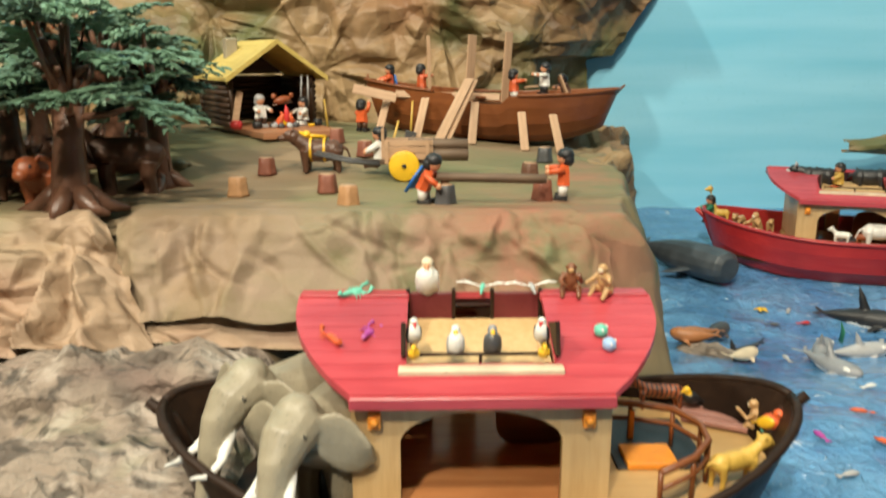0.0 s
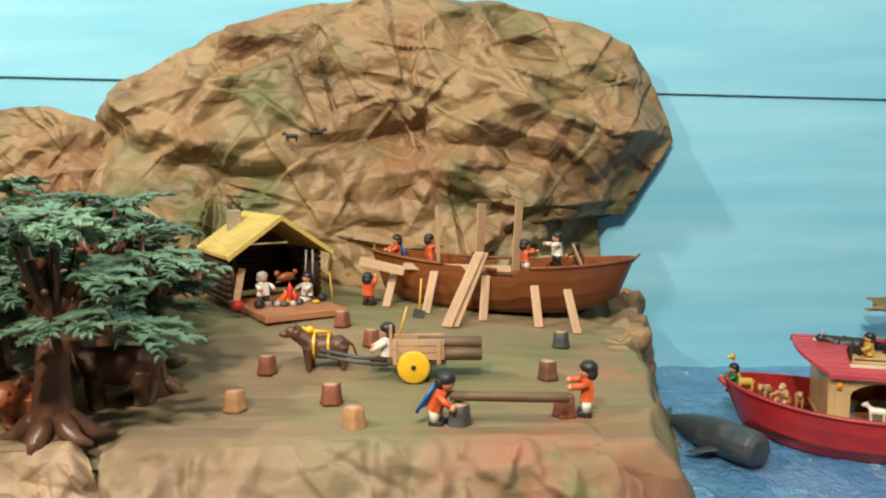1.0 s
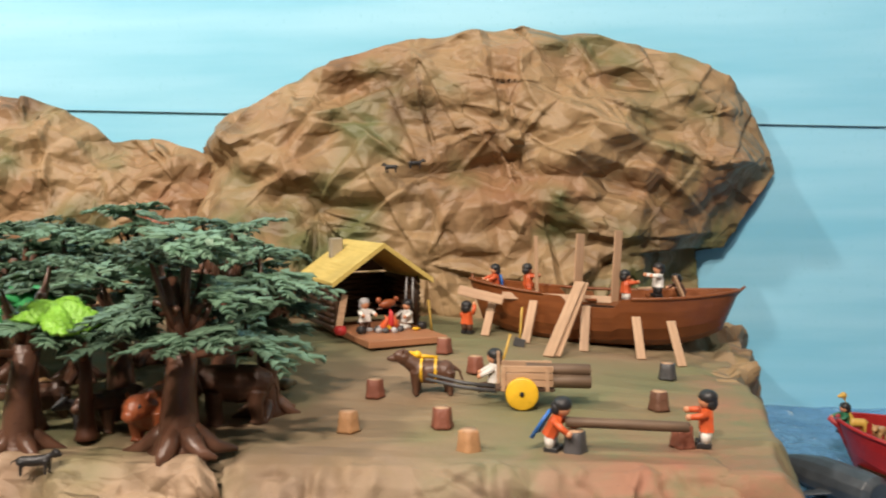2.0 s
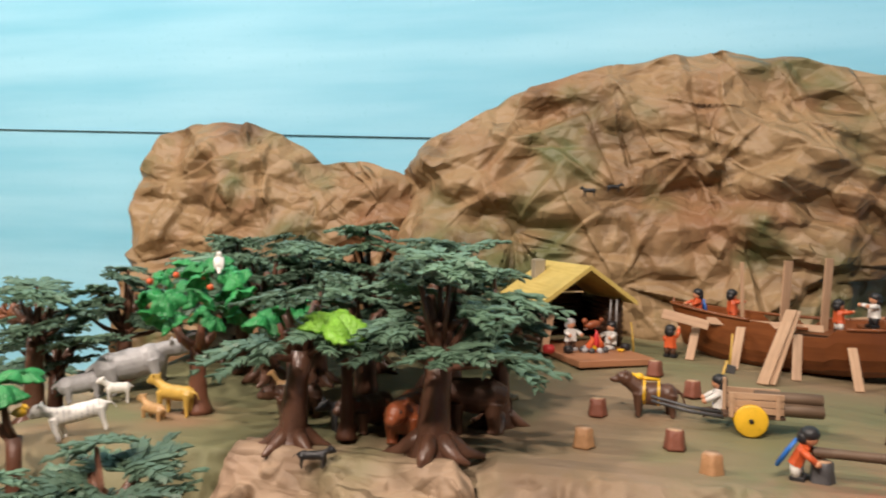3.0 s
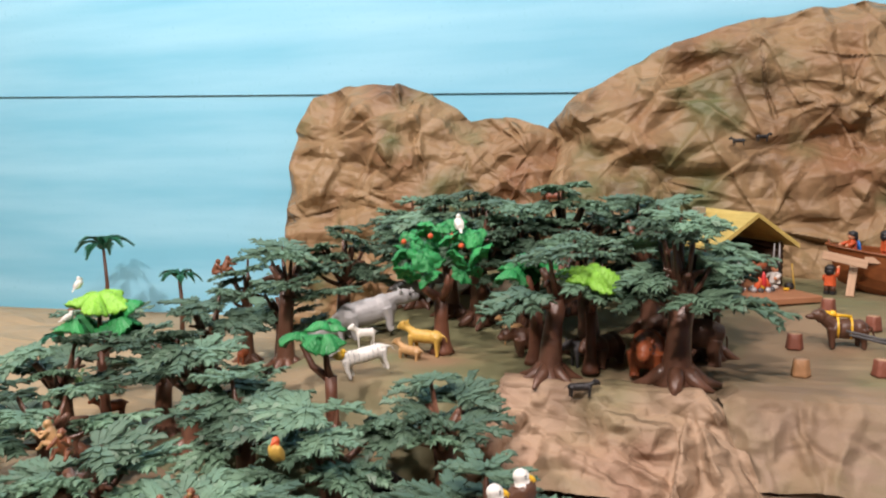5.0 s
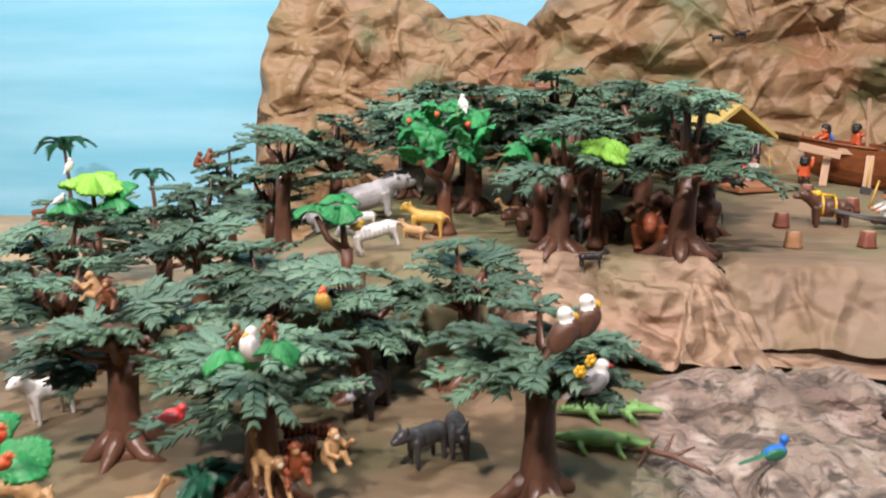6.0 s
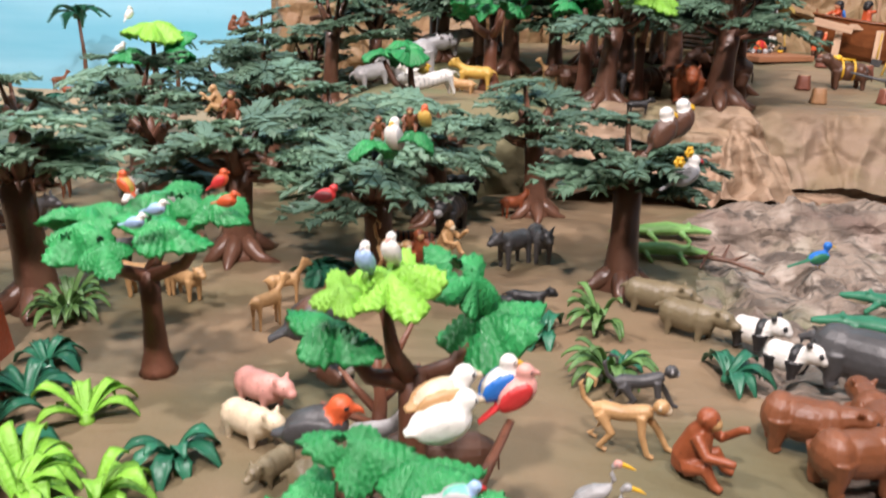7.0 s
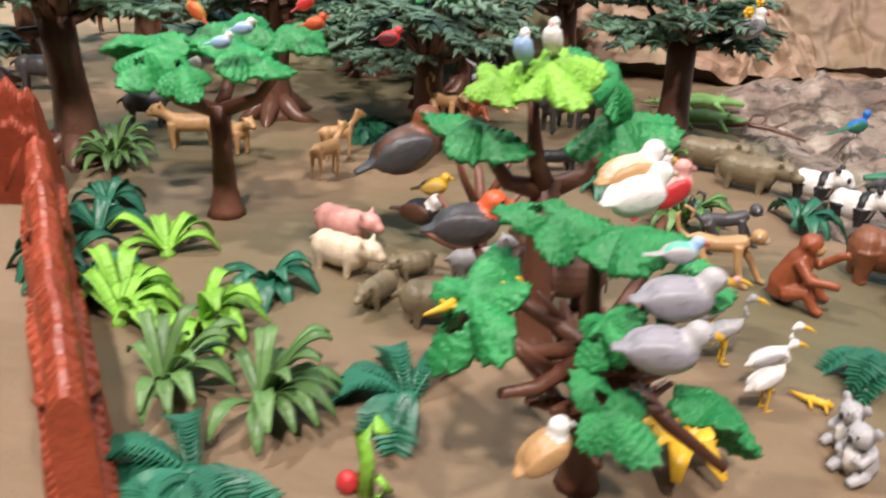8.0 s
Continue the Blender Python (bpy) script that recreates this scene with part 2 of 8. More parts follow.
for key, colour in dict(orange=(0.62, 0.10, 0.025), blue=(0.02, 0.16, 0.55), white=(0.74, 0.71, 0.66), black=(0.014, 0.013, 0.014), skin=(0.62, 0.28, 0.15),
                        yellow=(0.76, 0.44, 0.02), amber=(0.75, 0.26, 0.025), grey=(0.25, 0.25, 0.26), darkgrey=(0.06, 0.058, 0.06), stone=(0.30, 0.255, 0.18), red=(0.55, 0.03, 0.03),
                        brown=(0.10, 0.042, 0.022), rust=(0.28, 0.07, 0.022), tan=(0.48, 0.28, 0.12), cream=(0.66, 0.54, 0.38), gold=(0.58, 0.36, 0.07),
                        pink=(0.68, 0.33, 0.28), olive=(0.19, 0.15, 0.085), croc=(0.16, 0.34, 0.09), deepgreen=(0.02, 0.16, 0.08), lightblue=(0.32, 0.47, 0.70),
                        whale=(0.045, 0.055, 0.065), purple=(0.38, 0.05, 0.28), mint=(0.15, 0.52, 0.38), chestnut=(0.19, 0.062, 0.022), dove=(0.30, 0.29, 0.32),
                        ash=(0.40, 0.39, 0.39), wine=(0.13, 0.012, 0.015), pinkwood=(0.33, 0.15, 0.115), sorrel=(0.40, 0.155, 0.055)).items():
    P[key] = plastic("toy_" + key, colour, 0.4, 0.35, 70, 0.0008)


# ---- mesh builder ----
class Builder:
    """Gathers smooth and flat pieces of one mesh."""

    def __init__(self):
        self.v, self.f, self.m, self.s = [], [], [], []

    def add(self, verts, faces, m=0, smooth=True):
        k = len(self.v)
        self.v += [tuple(p) for p in verts]
        self.f += [tuple(i + k for i in f) for f in faces]
        self.m += [m] * len(faces)
        self.s += [smooth] * len(faces)
        return self

    def rings(self, rings, m=0, smooth=True, caps=True, closed=True):
        n = len(rings[0])
        verts = [p for r in rings for p in r]
        faces = []
        for i in range(len(rings) - 1):
            for j in range(n if closed else n - 1):
                k = (j + 1) % n
                faces.append((i * n + j, i * n + k, (i + 1) * n + k, (i + 1) * n + j))
        if caps:
            faces += [tuple(range(n))[::-1], tuple((len(rings) - 1) * n + j for j in range(n))]
        return self.add(verts, faces, m, smooth)

    def ball(self, c, r, m=0, rot=None, seg=10, rows=7):
        r = (r, r, r) if isinstance(r, (int, float)) else r
        e = Euler([radians(a) for a in rot]).to_matrix() if rot else Matrix.Identity(3)
        rings = []
        for i in range(rows + 1):
            a = math.pi * (0.03 + 0.94 * i / rows)
            rings.append([Vector(c) + e @ Vector((r[0] * math.sin(a) * math.cos(b), r[1] * math.sin(a) * math.sin(b), -r[2] * math.cos(a)))
                          for b in (2 * math.pi * j / seg for j in range(seg))])
        return self.rings(rings, m)

    def tube(self, pts, radii, m=0, seg=8, flat=1.0):
        pts = [Vector(p) for p in pts]
        rings = []
        for i, p in enumerate(pts):
            d = (pts[min(i + 1, len(pts) - 1)] - pts[max(i - 1, 0)]).normalized()
            side = d.cross(Vector((0, 0, 1)) if abs(d.z) < 0.95 else Vector((1, 0, 0))).normalized()
            up = side.cross(d)
            rings.append([p + radii[i] * (side * math.cos(a) + up * math.sin(a) * flat) for a in (2 * math.pi * j / seg for j in range(seg))])
        return self.rings(rings, m)

    def box(self, c, size, m=0, rot=None, edge=0.0):
        """A box with bevelled long edges."""
        e = Euler([radians(a) for a in rot]).to_matrix() if rot else Matrix.Identity(3)
        x, y, z = (s / 2 for s in size)
        k = edge or min(x, y, z) * 0.25
        ring = [(x, y - k), (x - k, y), (-x + k, y), (-x, y - k), (-x, -y + k), (-x + k, -y), (x - k, -y), (x, -y + k)]
        rings = [[Vector(c) + e @ Vector((px * f, py * f2, pz)) for px, py in ring]
                 for pz, f, f2 in ((-z, 1 - k / x, 1 - k / y), (-z + k, 1, 1), (z - k, 1, 1), (z, 1 - k / x, 1 - k / y))]
        return self.rings(rings, m, False)

    def mesh(self, name, materials):
        me = bpy.data.meshes.new(name)
        me.from_pydata(self.v, [], self.f)
        for mt in materials:
            me.materials.append(mt)
        me.polygons.foreach_set("material_index", self.m)
        me.polygons.foreach_set("use_smooth", self.s)
        me.update()
        return me


def at(x, y, z=0.0, turn=0.0, size=1.0):
    return pose(x, y, z, 0, 0, turn) @ Matrix.Scale(size, 4)


def part(name, b, material, parent, label=""):
    me = b if isinstance(b, bpy.types.Mesh) else b.mesh(name, material if isinstance(material, (list, tuple)) else [material])
    ob = new(name, me)
    ob.parent = parent
    return tagged(ob, label)


def sub(name, b, material, parent, label=""):
    """A piece of a part, given in the coordinates of the whole thing."""
    ob = part(name, b, material, parent, label)
    ob.matrix_parent_inverse = parent.matrix_basis.inverted()
    return ob


def whole(name, b, materials, m, label, category, group="", kind=""):
    ob = new(name, b if isinstance(b, bpy.types.Mesh) else b.mesh(name, materials))
    ob.matrix_basis = m
    return tagged(ob, label, category, group, kind)


def base(name, m, label, category, group=""):
    ob = new(name)
    ob.empty_display_size = 0.02
    ob.matrix_basis = m
    return tagged(ob, label, category, group)


def smooth(a, b, x):
    t = min(1.0, max(0.0, (x - a) / (b - a)))
    return t * t * (3 - 2 * t)


def lin(x, knots):
    for (x0, y0), (x1, y1) in zip(knots, knots[1:]):
        if x <= x1:
            return y0 + (y1 - y0) * max(0.0, (x - x0) / (x1 - x0))
    return knots[-1][1]


def facet(u, v, seed):
    """Flat triangles between random heights, as in paper that was crushed and opened: about -0.5 to 0.5."""
    k = (u + v) * 0.36603
    i, j = math.floor(u + k), math.floor(v + k)
    a, b2 = u + k - i, v + k - j

    def height(p, q):
        h = math.sin(p * 127.1 + q * 311.7 + seed * 74.7) * 43758.5453
        return h - math.floor(h) - 0.5

    h0, h3 = height(i, j), height(i + 1, j + 1)
    if a > b2:
        return h0 * (1 - a) + height(i + 1, j) * (a - b2) + h3 * b2
    return h0 * (1 - b2) + height(i, j + 1) * (b2 - a) + h3 * a


def crumple(x, y, z, f):
    """Height of crumpled paper, about -0.6 to 0.6: long folds, flat facets and finer creases."""
    q = Vector((x + 0.37 * y, z + 0.61 * y, 0)) * f
    w = noise.noise_vector(q * 0.55 + Vector((0, 0, y * f * 0.3)))
    u, v = q.x + 0.55 * w.x, q.y + 0.55 * w.y
    valley = abs(noise.noise(Vector((u * 0.5 + v * 0.35, v * 1.05 - u * 0.3, 7.0))))
    ridge = abs(noise.noise(Vector((u * 0.95 - v * 0.45, v * 0.55 + u * 0.3, 3.0))))
    return 0.5 * facet(u, v, 1) + 0.85 * valley - 0.8 * ridge + 0.30 * facet(v * 1.9 + 3, u * 2.3, 2) + 0.14 * facet(u * 4.4, v * 4.9 + 5, 3)


def creases(U, V, count, seed, lengths, widths, along=None, within=None):
    """Sum of sharp straight folds over a grid, each with flat flanks, as in crushed paper; each is about 1 high."""
    rnd = random.Random(seed)
    H = np.zeros_like(U)
    u0, u1, v0, v1 = within or (U.min(), U.max(), V.min(), V.max())
    for _ in range(count):
        cu, cv = rnd.uniform(u0, u1), rnd.uniform(v0, v1)
        a = rnd.uniform(0, math.pi) if along is None else rnd.gauss(along, 0.5)
        L, w = rnd.uniform(*lengths), rnd.uniform(*widths)
        w2, sign = w * rnd.uniform(0.35, 1.6), rnd.choice((1, -1)) * rnd.uniform(0.35, 1.0)
        du, dv = U - cu, V - cv
        s = du * math.cos(a) + dv * math.sin(a)
        d = dv * math.cos(a) - du * math.sin(a) + rnd.uniform(-1.5, 1.5) * s * s / L * 0.35
        flank = np.where(d > 0, 1 - d / w, 1 + d / w2)
        H += sign * np.clip(flank, 0, None) * np.clip(1 - np.abs(s) / L, 0, None) * (w + w2)
    return H


def crush(U, V, cell, seed, warp=0.35, stretch=1.35, turns=None):
    """Height of a sheet crushed into flat facets about cell wide, with sharp ridges and valleys of slope about a half."""
    table = np.random.RandomState(seed)
    U, V = U / cell, V / cell
    U, V = U + warp * np.sin(V * 0.9 + seed) + 0.2 * warp * np.sin(U * 2.3), V + warp * np.sin(U * 0.8 + 2 * seed)
    total = np.zeros_like(U)
    for sign, turn in zip((1, -1), turns or (0.4 + seed, 1.5 + 1.7 * seed)):
        r = table.rand(97, 89, 3)
        a, b = (U * math.cos(turn) - V * math.sin(turn)) / stretch, (U * math.sin(turn) + V * math.cos(turn)) * stretch
        i, j = np.floor(a).astype(int), np.floor(b).astype(int)
        best = np.full_like(U, 99.0)
        for di in (-2, -1, 0, 1, 2):
            for dj in (-2, -1, 0, 1, 2):
                q = r[(i + di) % 97, (j + dj) % 89]
                best = np.minimum(best, (a - i - di - q[..., 0]) ** 2 + (b - j - dj - q[..., 1]) ** 2 + 0.5 * q[..., 2])
        total += sign * best
    return total * cell * 0.5


def sheet(name, rows, material, label, category, kind="structure"):
    """A smooth-shaded sheet from a grid of points."""
    n = len(rows[0])
    verts = [p for r in rows for p in r]
    faces = [(i * n + j, i * n + j + 1, (i + 1) * n + j + 1, (i + 1) * n + j) for i in range(len(rows) - 1) for j in range(n - 1)]
    b = Builder().add(verts, faces)
    return whole(name, b, material if isinstance(material, list) else [material], Matrix.Identity(4), label, category, "", kind)


# ---- the setting ----
WALL_Y = 1.78


def sea_level(y):
    return lin(y, [(0.7, -0.075), (1.1, -0.128), (1.25, -0.118), (1.76, -0.063)])


def right_edge(y):
    return lin(y, [(0.7, 0.08), (0.82, 0.115), (0.92, 0.14), (1.08, 0.178), (1.22, 0.19), (1.34, 0.25), (1.45, 0.285), (1.78, 0.30)])


def low_ground(x, y):
    z = 0.006 * noise.noise(Vector((x * 2.5, y * 2.5, 0)))
    z -= 0.035 * smooth(1.0, 1.75, y)
    z += 0.05 * smooth(-1.5, -1.75, x) * smooth(0.95, 1.2, y) * smooth(1.75, 1.5, y) * (0.6 + noise.noise(Vector((x * 5, y * 5, 3))))
    shore = -0.27 + 0.04 * noise.noise(Vector((y * 6, 1, 1)))
    return z - 0.12 * smooth(shore, shore + 0.08, x)


def rockiness(x, y):
    return smooth(-0.56, -0.46, x + 0.05 * noise.noise(Vector((x * 9, y * 9, 5)))) * smooth(-0.25, 0.3, y) * smooth(0.76, 0.72, y)


def plateau_height(x, y):
    top = 0.118 + 0.03 * smooth(0.95, 1.3, y) * smooth(0.15, -0.2, x)
    width = 0.035 + 0.17 * smooth(-0.66, -0.85, x) + 0.075 * smooth(-0.72, -0.6, x) * smooth(-0.36, -0.46, x)
    front = 0.80 + 0.012 * noise.noise(Vector((x * 7, 2, 2)))
    s = smooth(front - width, front, y) * smooth(-1.3, -0.97, x)
    r = right_edge(y) + 0.012 * noise.noise(Vector((y * 9, 4, 4)))
    s *= 1 - smooth(r - 0.01, r + 0.055 + 0.06 * smooth(1.0, 0.82, y), x)
    floor = lin(x, [(-1.3, -0.03), (-0.34, -0.03), (-0.2, -0.15), (1, -0.15)])
    return floor + (top - floor) * s, s


def ground_at(x, y):
    return max(low_ground(x, y), plateau_height(x, y)[0])


def build_ground():
    xs, ys = np.concatenate([np.arange(-3.2, -0.6, 0.016), np.arange(-0.6, -0.14, 0.005)]), np.concatenate([np.arange(-1.2, -0.3, 0.04), np.arange(-0.3, 0.1, 0.01), np.arange(0.1, 0.8, 0.005), np.arange(0.8, 1.8, 0.02)])
    X, Y = np.meshgrid(xs, ys)
    big, fine = crush(X, Y, 0.075, 3), crush(X, Y, 0.03, 4)
    lumps = creases(X, Y, 120, 3, (0.02, 0.06), (0.006, 0.016), None, (-0.6, -0.16, 0.1, 0.76))
    soft = creases(X, Y, 60, 8, (0.08, 0.3), (0.006, 0.02), None, (-1.3, -0.4, -0.4, 0.7))
    rows = []
    for i, y in enumerate(ys):
        row = []
        for j, x in enumerate(xs):
            k = rockiness(x, y)
            z = low_ground(x, y) + 0.10 * soft[i, j] * (1 - k) + k * (0.38 * big[i, j] + 0.6 * fine[i, j] + 0.8 * lumps[i, j] - 0.010 + 0.028 * smooth(0.6, 0.63, y) * smooth(0.72, 0.68, y))
            row.append((x, y, z))
        rows.append(row)
    ob = sheet("ground", rows, [M_GROUND, M_SAND, M_ROCK], "olive and brown painted paper ground of the display", "ground")
    for p in ob.data.polygons:
        c = p.center
        wob = 0.12 * noise.noise(Vector((c.x * 3, c.y * 3, 0)))
        if rockiness(c.x, c.y) > 0.4:
            p.material_index = 2
        elif c.x + wob < -1.3 - 0.25 * (0.9 - c.y):
            p.material_index = 1


def fan(X, V, apex, folds, seed):
    """Long straight folds that spread from one pinched point of the sheet."""
    a, r = np.arctan2(X - apex[0], apex[1] - V), np.hypot(X - apex[0], V - apex[1])
    rnd = random.Random(seed)
    knots = sorted(rnd.uniform(-math.pi, math.pi) for _ in range(folds))
    lifts = [(0.5 if k % 2 else -0.5) * rnd.uniform(0.3, 1.0) for k in range(folds)]
    return np.interp(a, knots, lifts, period=2 * math.pi) * np.minimum(r, 0.13) * 0.3 * r * r / (r * r + 0.0006)


def pinches(U, V, count, folds, reach, seed, points=()):
    """Folds between many pinched points, each strongest round its own point."""
    rnd = random.Random(seed)
    total, weight = np.zeros_like(U), np.full_like(U, 0.15)
    for k, p in enumerate(points or [(rnd.uniform(U.min(), U.max()), rnd.uniform(V.min(), V.max())) for _ in range(count)]):
        w = np.exp(-((U - p[0]) ** 2 + (V - p[1]) ** 2) / reach ** 2)
        total += w * fan(U, V, p, folds, seed * 31 + k)
        weight += w
    return total / weight


def build_plateau():
    xs = np.concatenate([np.arange(-1.32, -0.72, 0.008), np.arange(-0.72, -0.38, 0.003), np.arange(-0.38, 0.4, 0.0045)])
    ys = np.concatenate([np.arange(0.58, 0.67, 0.01), np.arange(0.67, 0.82, 0.0019), np.arange(0.82, 0.83, 0.003), np.arange(0.83, 1.0, 0.006), np.arange(1.0, 1.8, 0.011)])
    X, Y = np.meshgrid(xs, ys)
    Z = np.array([[plateau_height(x, y)[0] for x in xs] for y in ys])
    V = Y + Z
    drape = 0.55 * crush(X, V, 0.10, 11) + 0.35 * crush(X, V, 0.04, 12) + 0.3 * creases(X, V, 60, 12, (0.06, 0.16), (0.006, 0.02), 1.5, (-0.75, 0.3, 0.68, 0.95))
    apron = 1.0 * fan(X, V, (-0.48, 0.95), 44, 5) + 0.8 * fan(X, V, (-0.62, 0.96), 32, 6) + 0.7 * crush(X, V, 0.06, 13, 0.1) + 0.35 * crush(X, V, 0.026, 15, 0.1)
    flat = creases(X, V, 130, 14, (0.06, 0.22), (0.006, 0.016), None, (-1.0, 0.2, 0.9, 1.5))
    rows, e = [], 0.004
    for i, y in enumerate(ys):
        row = []
        for j, x in enumerate(xs):
            s = plateau_height(x, y)[1]
            n = Vector((plateau_height(x - e, y)[0] - plateau_height(x + e, y)[0], plateau_height(x, y - e)[0] - plateau_height(x, y + e)[0], 2 * e)).normalized()
            steep = smooth(0.02, 0.4, 1 - n.z)
            folds = smooth(-0.71, -0.66, x) * smooth(0.06, 0.0, x) * smooth(0.88, 0.83, y)
            spur = smooth(0.13, 0.2, x) * smooth(1.15, 1.3, y)
            h = (0.012 * flat[i, j] + 0.5 * steep * (1 - folds) * drape[i, j] + max(0.1 * folds * max(steep, 0.3), spur) * apron[i, j] - 0.02 * folds - 0.012 * steep * smooth(-0.42, -0.4, x) * smooth(0.04, -0.12, x) * smooth(0.85, 0.83, y)) if s > 0.005 else 0.0
            row.append(Vector((x, y, Z[i, j])) + n * h)
        rows.append(row)
    ob = sheet("plateau_ground", rows, [M_PLATEAU, M_HILL], "raised terrace of creased kraft paper sprayed green and brown", "terrace")
    for p in ob.data.polygons:
        if p.center.y > 1.18 and p.center.x > right_edge(p.center.y) - 0.045 + 0.03 * noise.noise(Vector((p.center.y * 12, 0, 0))):
            p.material_index = 1


def build_hem(x0, x1, profile, material, seed, label, rough, ends):
    """A loose strip of the terrace paper, lifted a little off what lies under it; profile is (t, y, z) from its top to its free edge."""
    xs, ts = np.arange(x0, x1, 0.003), np.linspace(0, 1, 60)
    length = sum(math.hypot(b[1] - a[1], b[2] - a[2]) for a, b in zip(profile, profile[1:]))
    X, T = np.meshgrid(xs, ts * length)
    H = creases(X, T, 40, seed, (0.02, 0.08), (0.004, 0.012)) + 0.8 * crush(X, T, 0.06, seed)
    rows = []
    for i, t in enumerate(ts):
        y0, z0 = lin(t, [(k, y) for k, y, z in profile]), lin(t, [(k, z) for k, y, z in profile])
        row = []
        for j, x in enumerate(xs):
            inside = 1 - smooth(x0, x0 + 0.04, x) * smooth(x1, x1 - ends, x)
            k = max(0.0, t - 0.2) / 0.8
            h = H[i, j] * k
            row.append((x, y0 + 0.035 * inside + 0.03 * noise.noise(Vector((x * 6, 9, seed))) * max(0.0, 0.25 - t) * 4 - rough * h, z0 - 0.012 * inside + 0.3 * rough * h + 0.012 * k * noise.noise(Vector((x * 7, 3, seed)))))
        rows.append(row)
    sheet("plateau_hem", rows, material, label, "paper edge")


def smooth_array(t):
    t = np.clip(t, 0, 1)
    return t * t * (3 - 2 * t)


def build_drape(label, material, profile, left, right, field, lift):
    """A loose sheet over the terrace edge: profile is (y, z) from where it lies on the top to its free edge; left and right are its borders at the top and at the edge."""
    steps = [0.0]
    for a, b in zip(profile, profile[1:]):
        steps.append(steps[-1] + math.hypot(b[0] - a[0], b[1] - a[1]))
    ts, us = np.linspace(0, 1, 90), np.linspace(0, 1, int((right[1] - left[1]) / 0.003))
    U, D = np.meshgrid(us, ts * steps[-1])
    X = np.array([[(left[0] + (left[1] - left[0]) * t) * (1 - u) + (right[0] + (right[1] - right[0]) * t) * u for u in us] for t in ts])
    H = np.clip(field(X, D), *lift)
    rows = []
    for i, t in enumerate(ts):
        d = t * steps[-1]
        y, z = lin(d, list(zip(steps, [p[0] for p in profile]))), lin(d, list(zip(steps, [p[1] for p in profile])))
        y2, z2 = lin(d + 0.012, list(zip(steps, [p[0] for p in profile]))), lin(d + 0.012, list(zip(steps, [p[1] for p in profile])))
        y1, z1 = lin(d - 0.012, list(zip(steps, [p[0] for p in profile]))), lin(d - 0.012, list(zip(steps, [p[1] for p in profile])))
        k = math.hypot(y2 - y1, z2 - z1) + 1e-9
        ny, nz = (z2 - z1) / k, -(y2 - y1) / k
        row = []
        for j, u in enumerate(us):
            h = H[i, j] * (0.12 * smooth(0.0, 0.2, t) + 0.88 * smooth(0.24, 0.5, t)) - 0.014 * (1 - smooth(0, 0.05, u) * smooth(1, 0.95, u)) * smooth(0, 0.15, t)
            wave = 0.012 * noise.noise(Vector((X[i, j] * 14, 3, 5))) * smooth(0.6, 1, t)
            row.append((X[i, j] + 0.004 * noise.noise(Vector((u * 30, t * 9, 2))), y + ny * h, z + nz * h + wave))
        rows.append(row)
    sheet("plateau_hem", rows, material, label, "paper edge")


def build_hill(name, x0, x1, top, base_z, notch, label, seed, folds, knots):
    """A crumpled paper hill that leans on the backdrop: rows from the foot to the crest and over it."""
    cols, ups = int((x1 - x0) / 0.0027), 250
    X = np.array([[x0 + (x1 - x0) * j / cols for j in range(cols + 1)] for i in range(ups + 14)])
    tops = [lin(x, top) for x in X[0]]
    Z = np.array([[base_z + (t - base_z) * min(1.0, i / ups) for t in tops] for i in range(ups + 14)])
    k = int(seed)
    big, mid, fine = crush(X, Z, 0.24, k + 31, 0.2), crush(X, Z, 0.11, k + 32, 0.25), crush(X, Z, 0.05, k + 33, 0.3)
    stars = 1.5 * pinches(X, Z, 0, 15, 0.15, k + 5, knots) + 0.5 * pinches(X, Z, folds, 12, 0.08, k + 6)
    long = creases(X, Z, folds, k + 34, (0.12, 0.4), (0.012, 0.04), -0.35)
    rows = []
    for i in range(ups + 14):
        v = min(1.0, i / ups)
        row = []
        for j in range(cols + 1):
            x, z = X[i, j], Z[i, j]
            side = min(1.0, (x - x0) / 0.1, (x1 - x) / 0.12)
            if notch:
                side = max(0.0, min(side, (lin(z, notch) - x) / 0.17))
            bulge = 0.09 * (1 - v ** 2.2) * smooth(0, 1, side) + 0.03 * math.sqrt(max(0.0, 1 - v * v))
            h = (0.42 * big[i, j] + 0.5 * mid[i, j] + 0.2 * fine[i, j] + 0.55 * long[i, j] + 1.7 * stars[i, j]) * (0.3 + 0.7 * smooth(0, 0.6, side))
            y = 1.762 - 0.06 * smooth(0, 1, side) - bulge - h * (1 - 0.25 * v)
            z += 0.10 * mid[i, j] * v + 0.007 * noise.noise(Vector((x * 16, seed, 0))) * v
            xx = x + 0.008 * noise.noise(Vector((x * 14, seed, z * 14)))
            if i > ups:
                y, z = y + 0.004 * (i - ups), z - 0.0009 * (i - ups) ** 1.5
            r = lin(z, notch) if notch else 9
            row.append((min(xx, r + 0.004 * noise.noise(Vector((z * 60, 1, 0)))), min(y, WALL_Y - 0.012), z))
        rows.append(row)
    return sheet(name, rows, M_HILL, label, "paper hill", "")


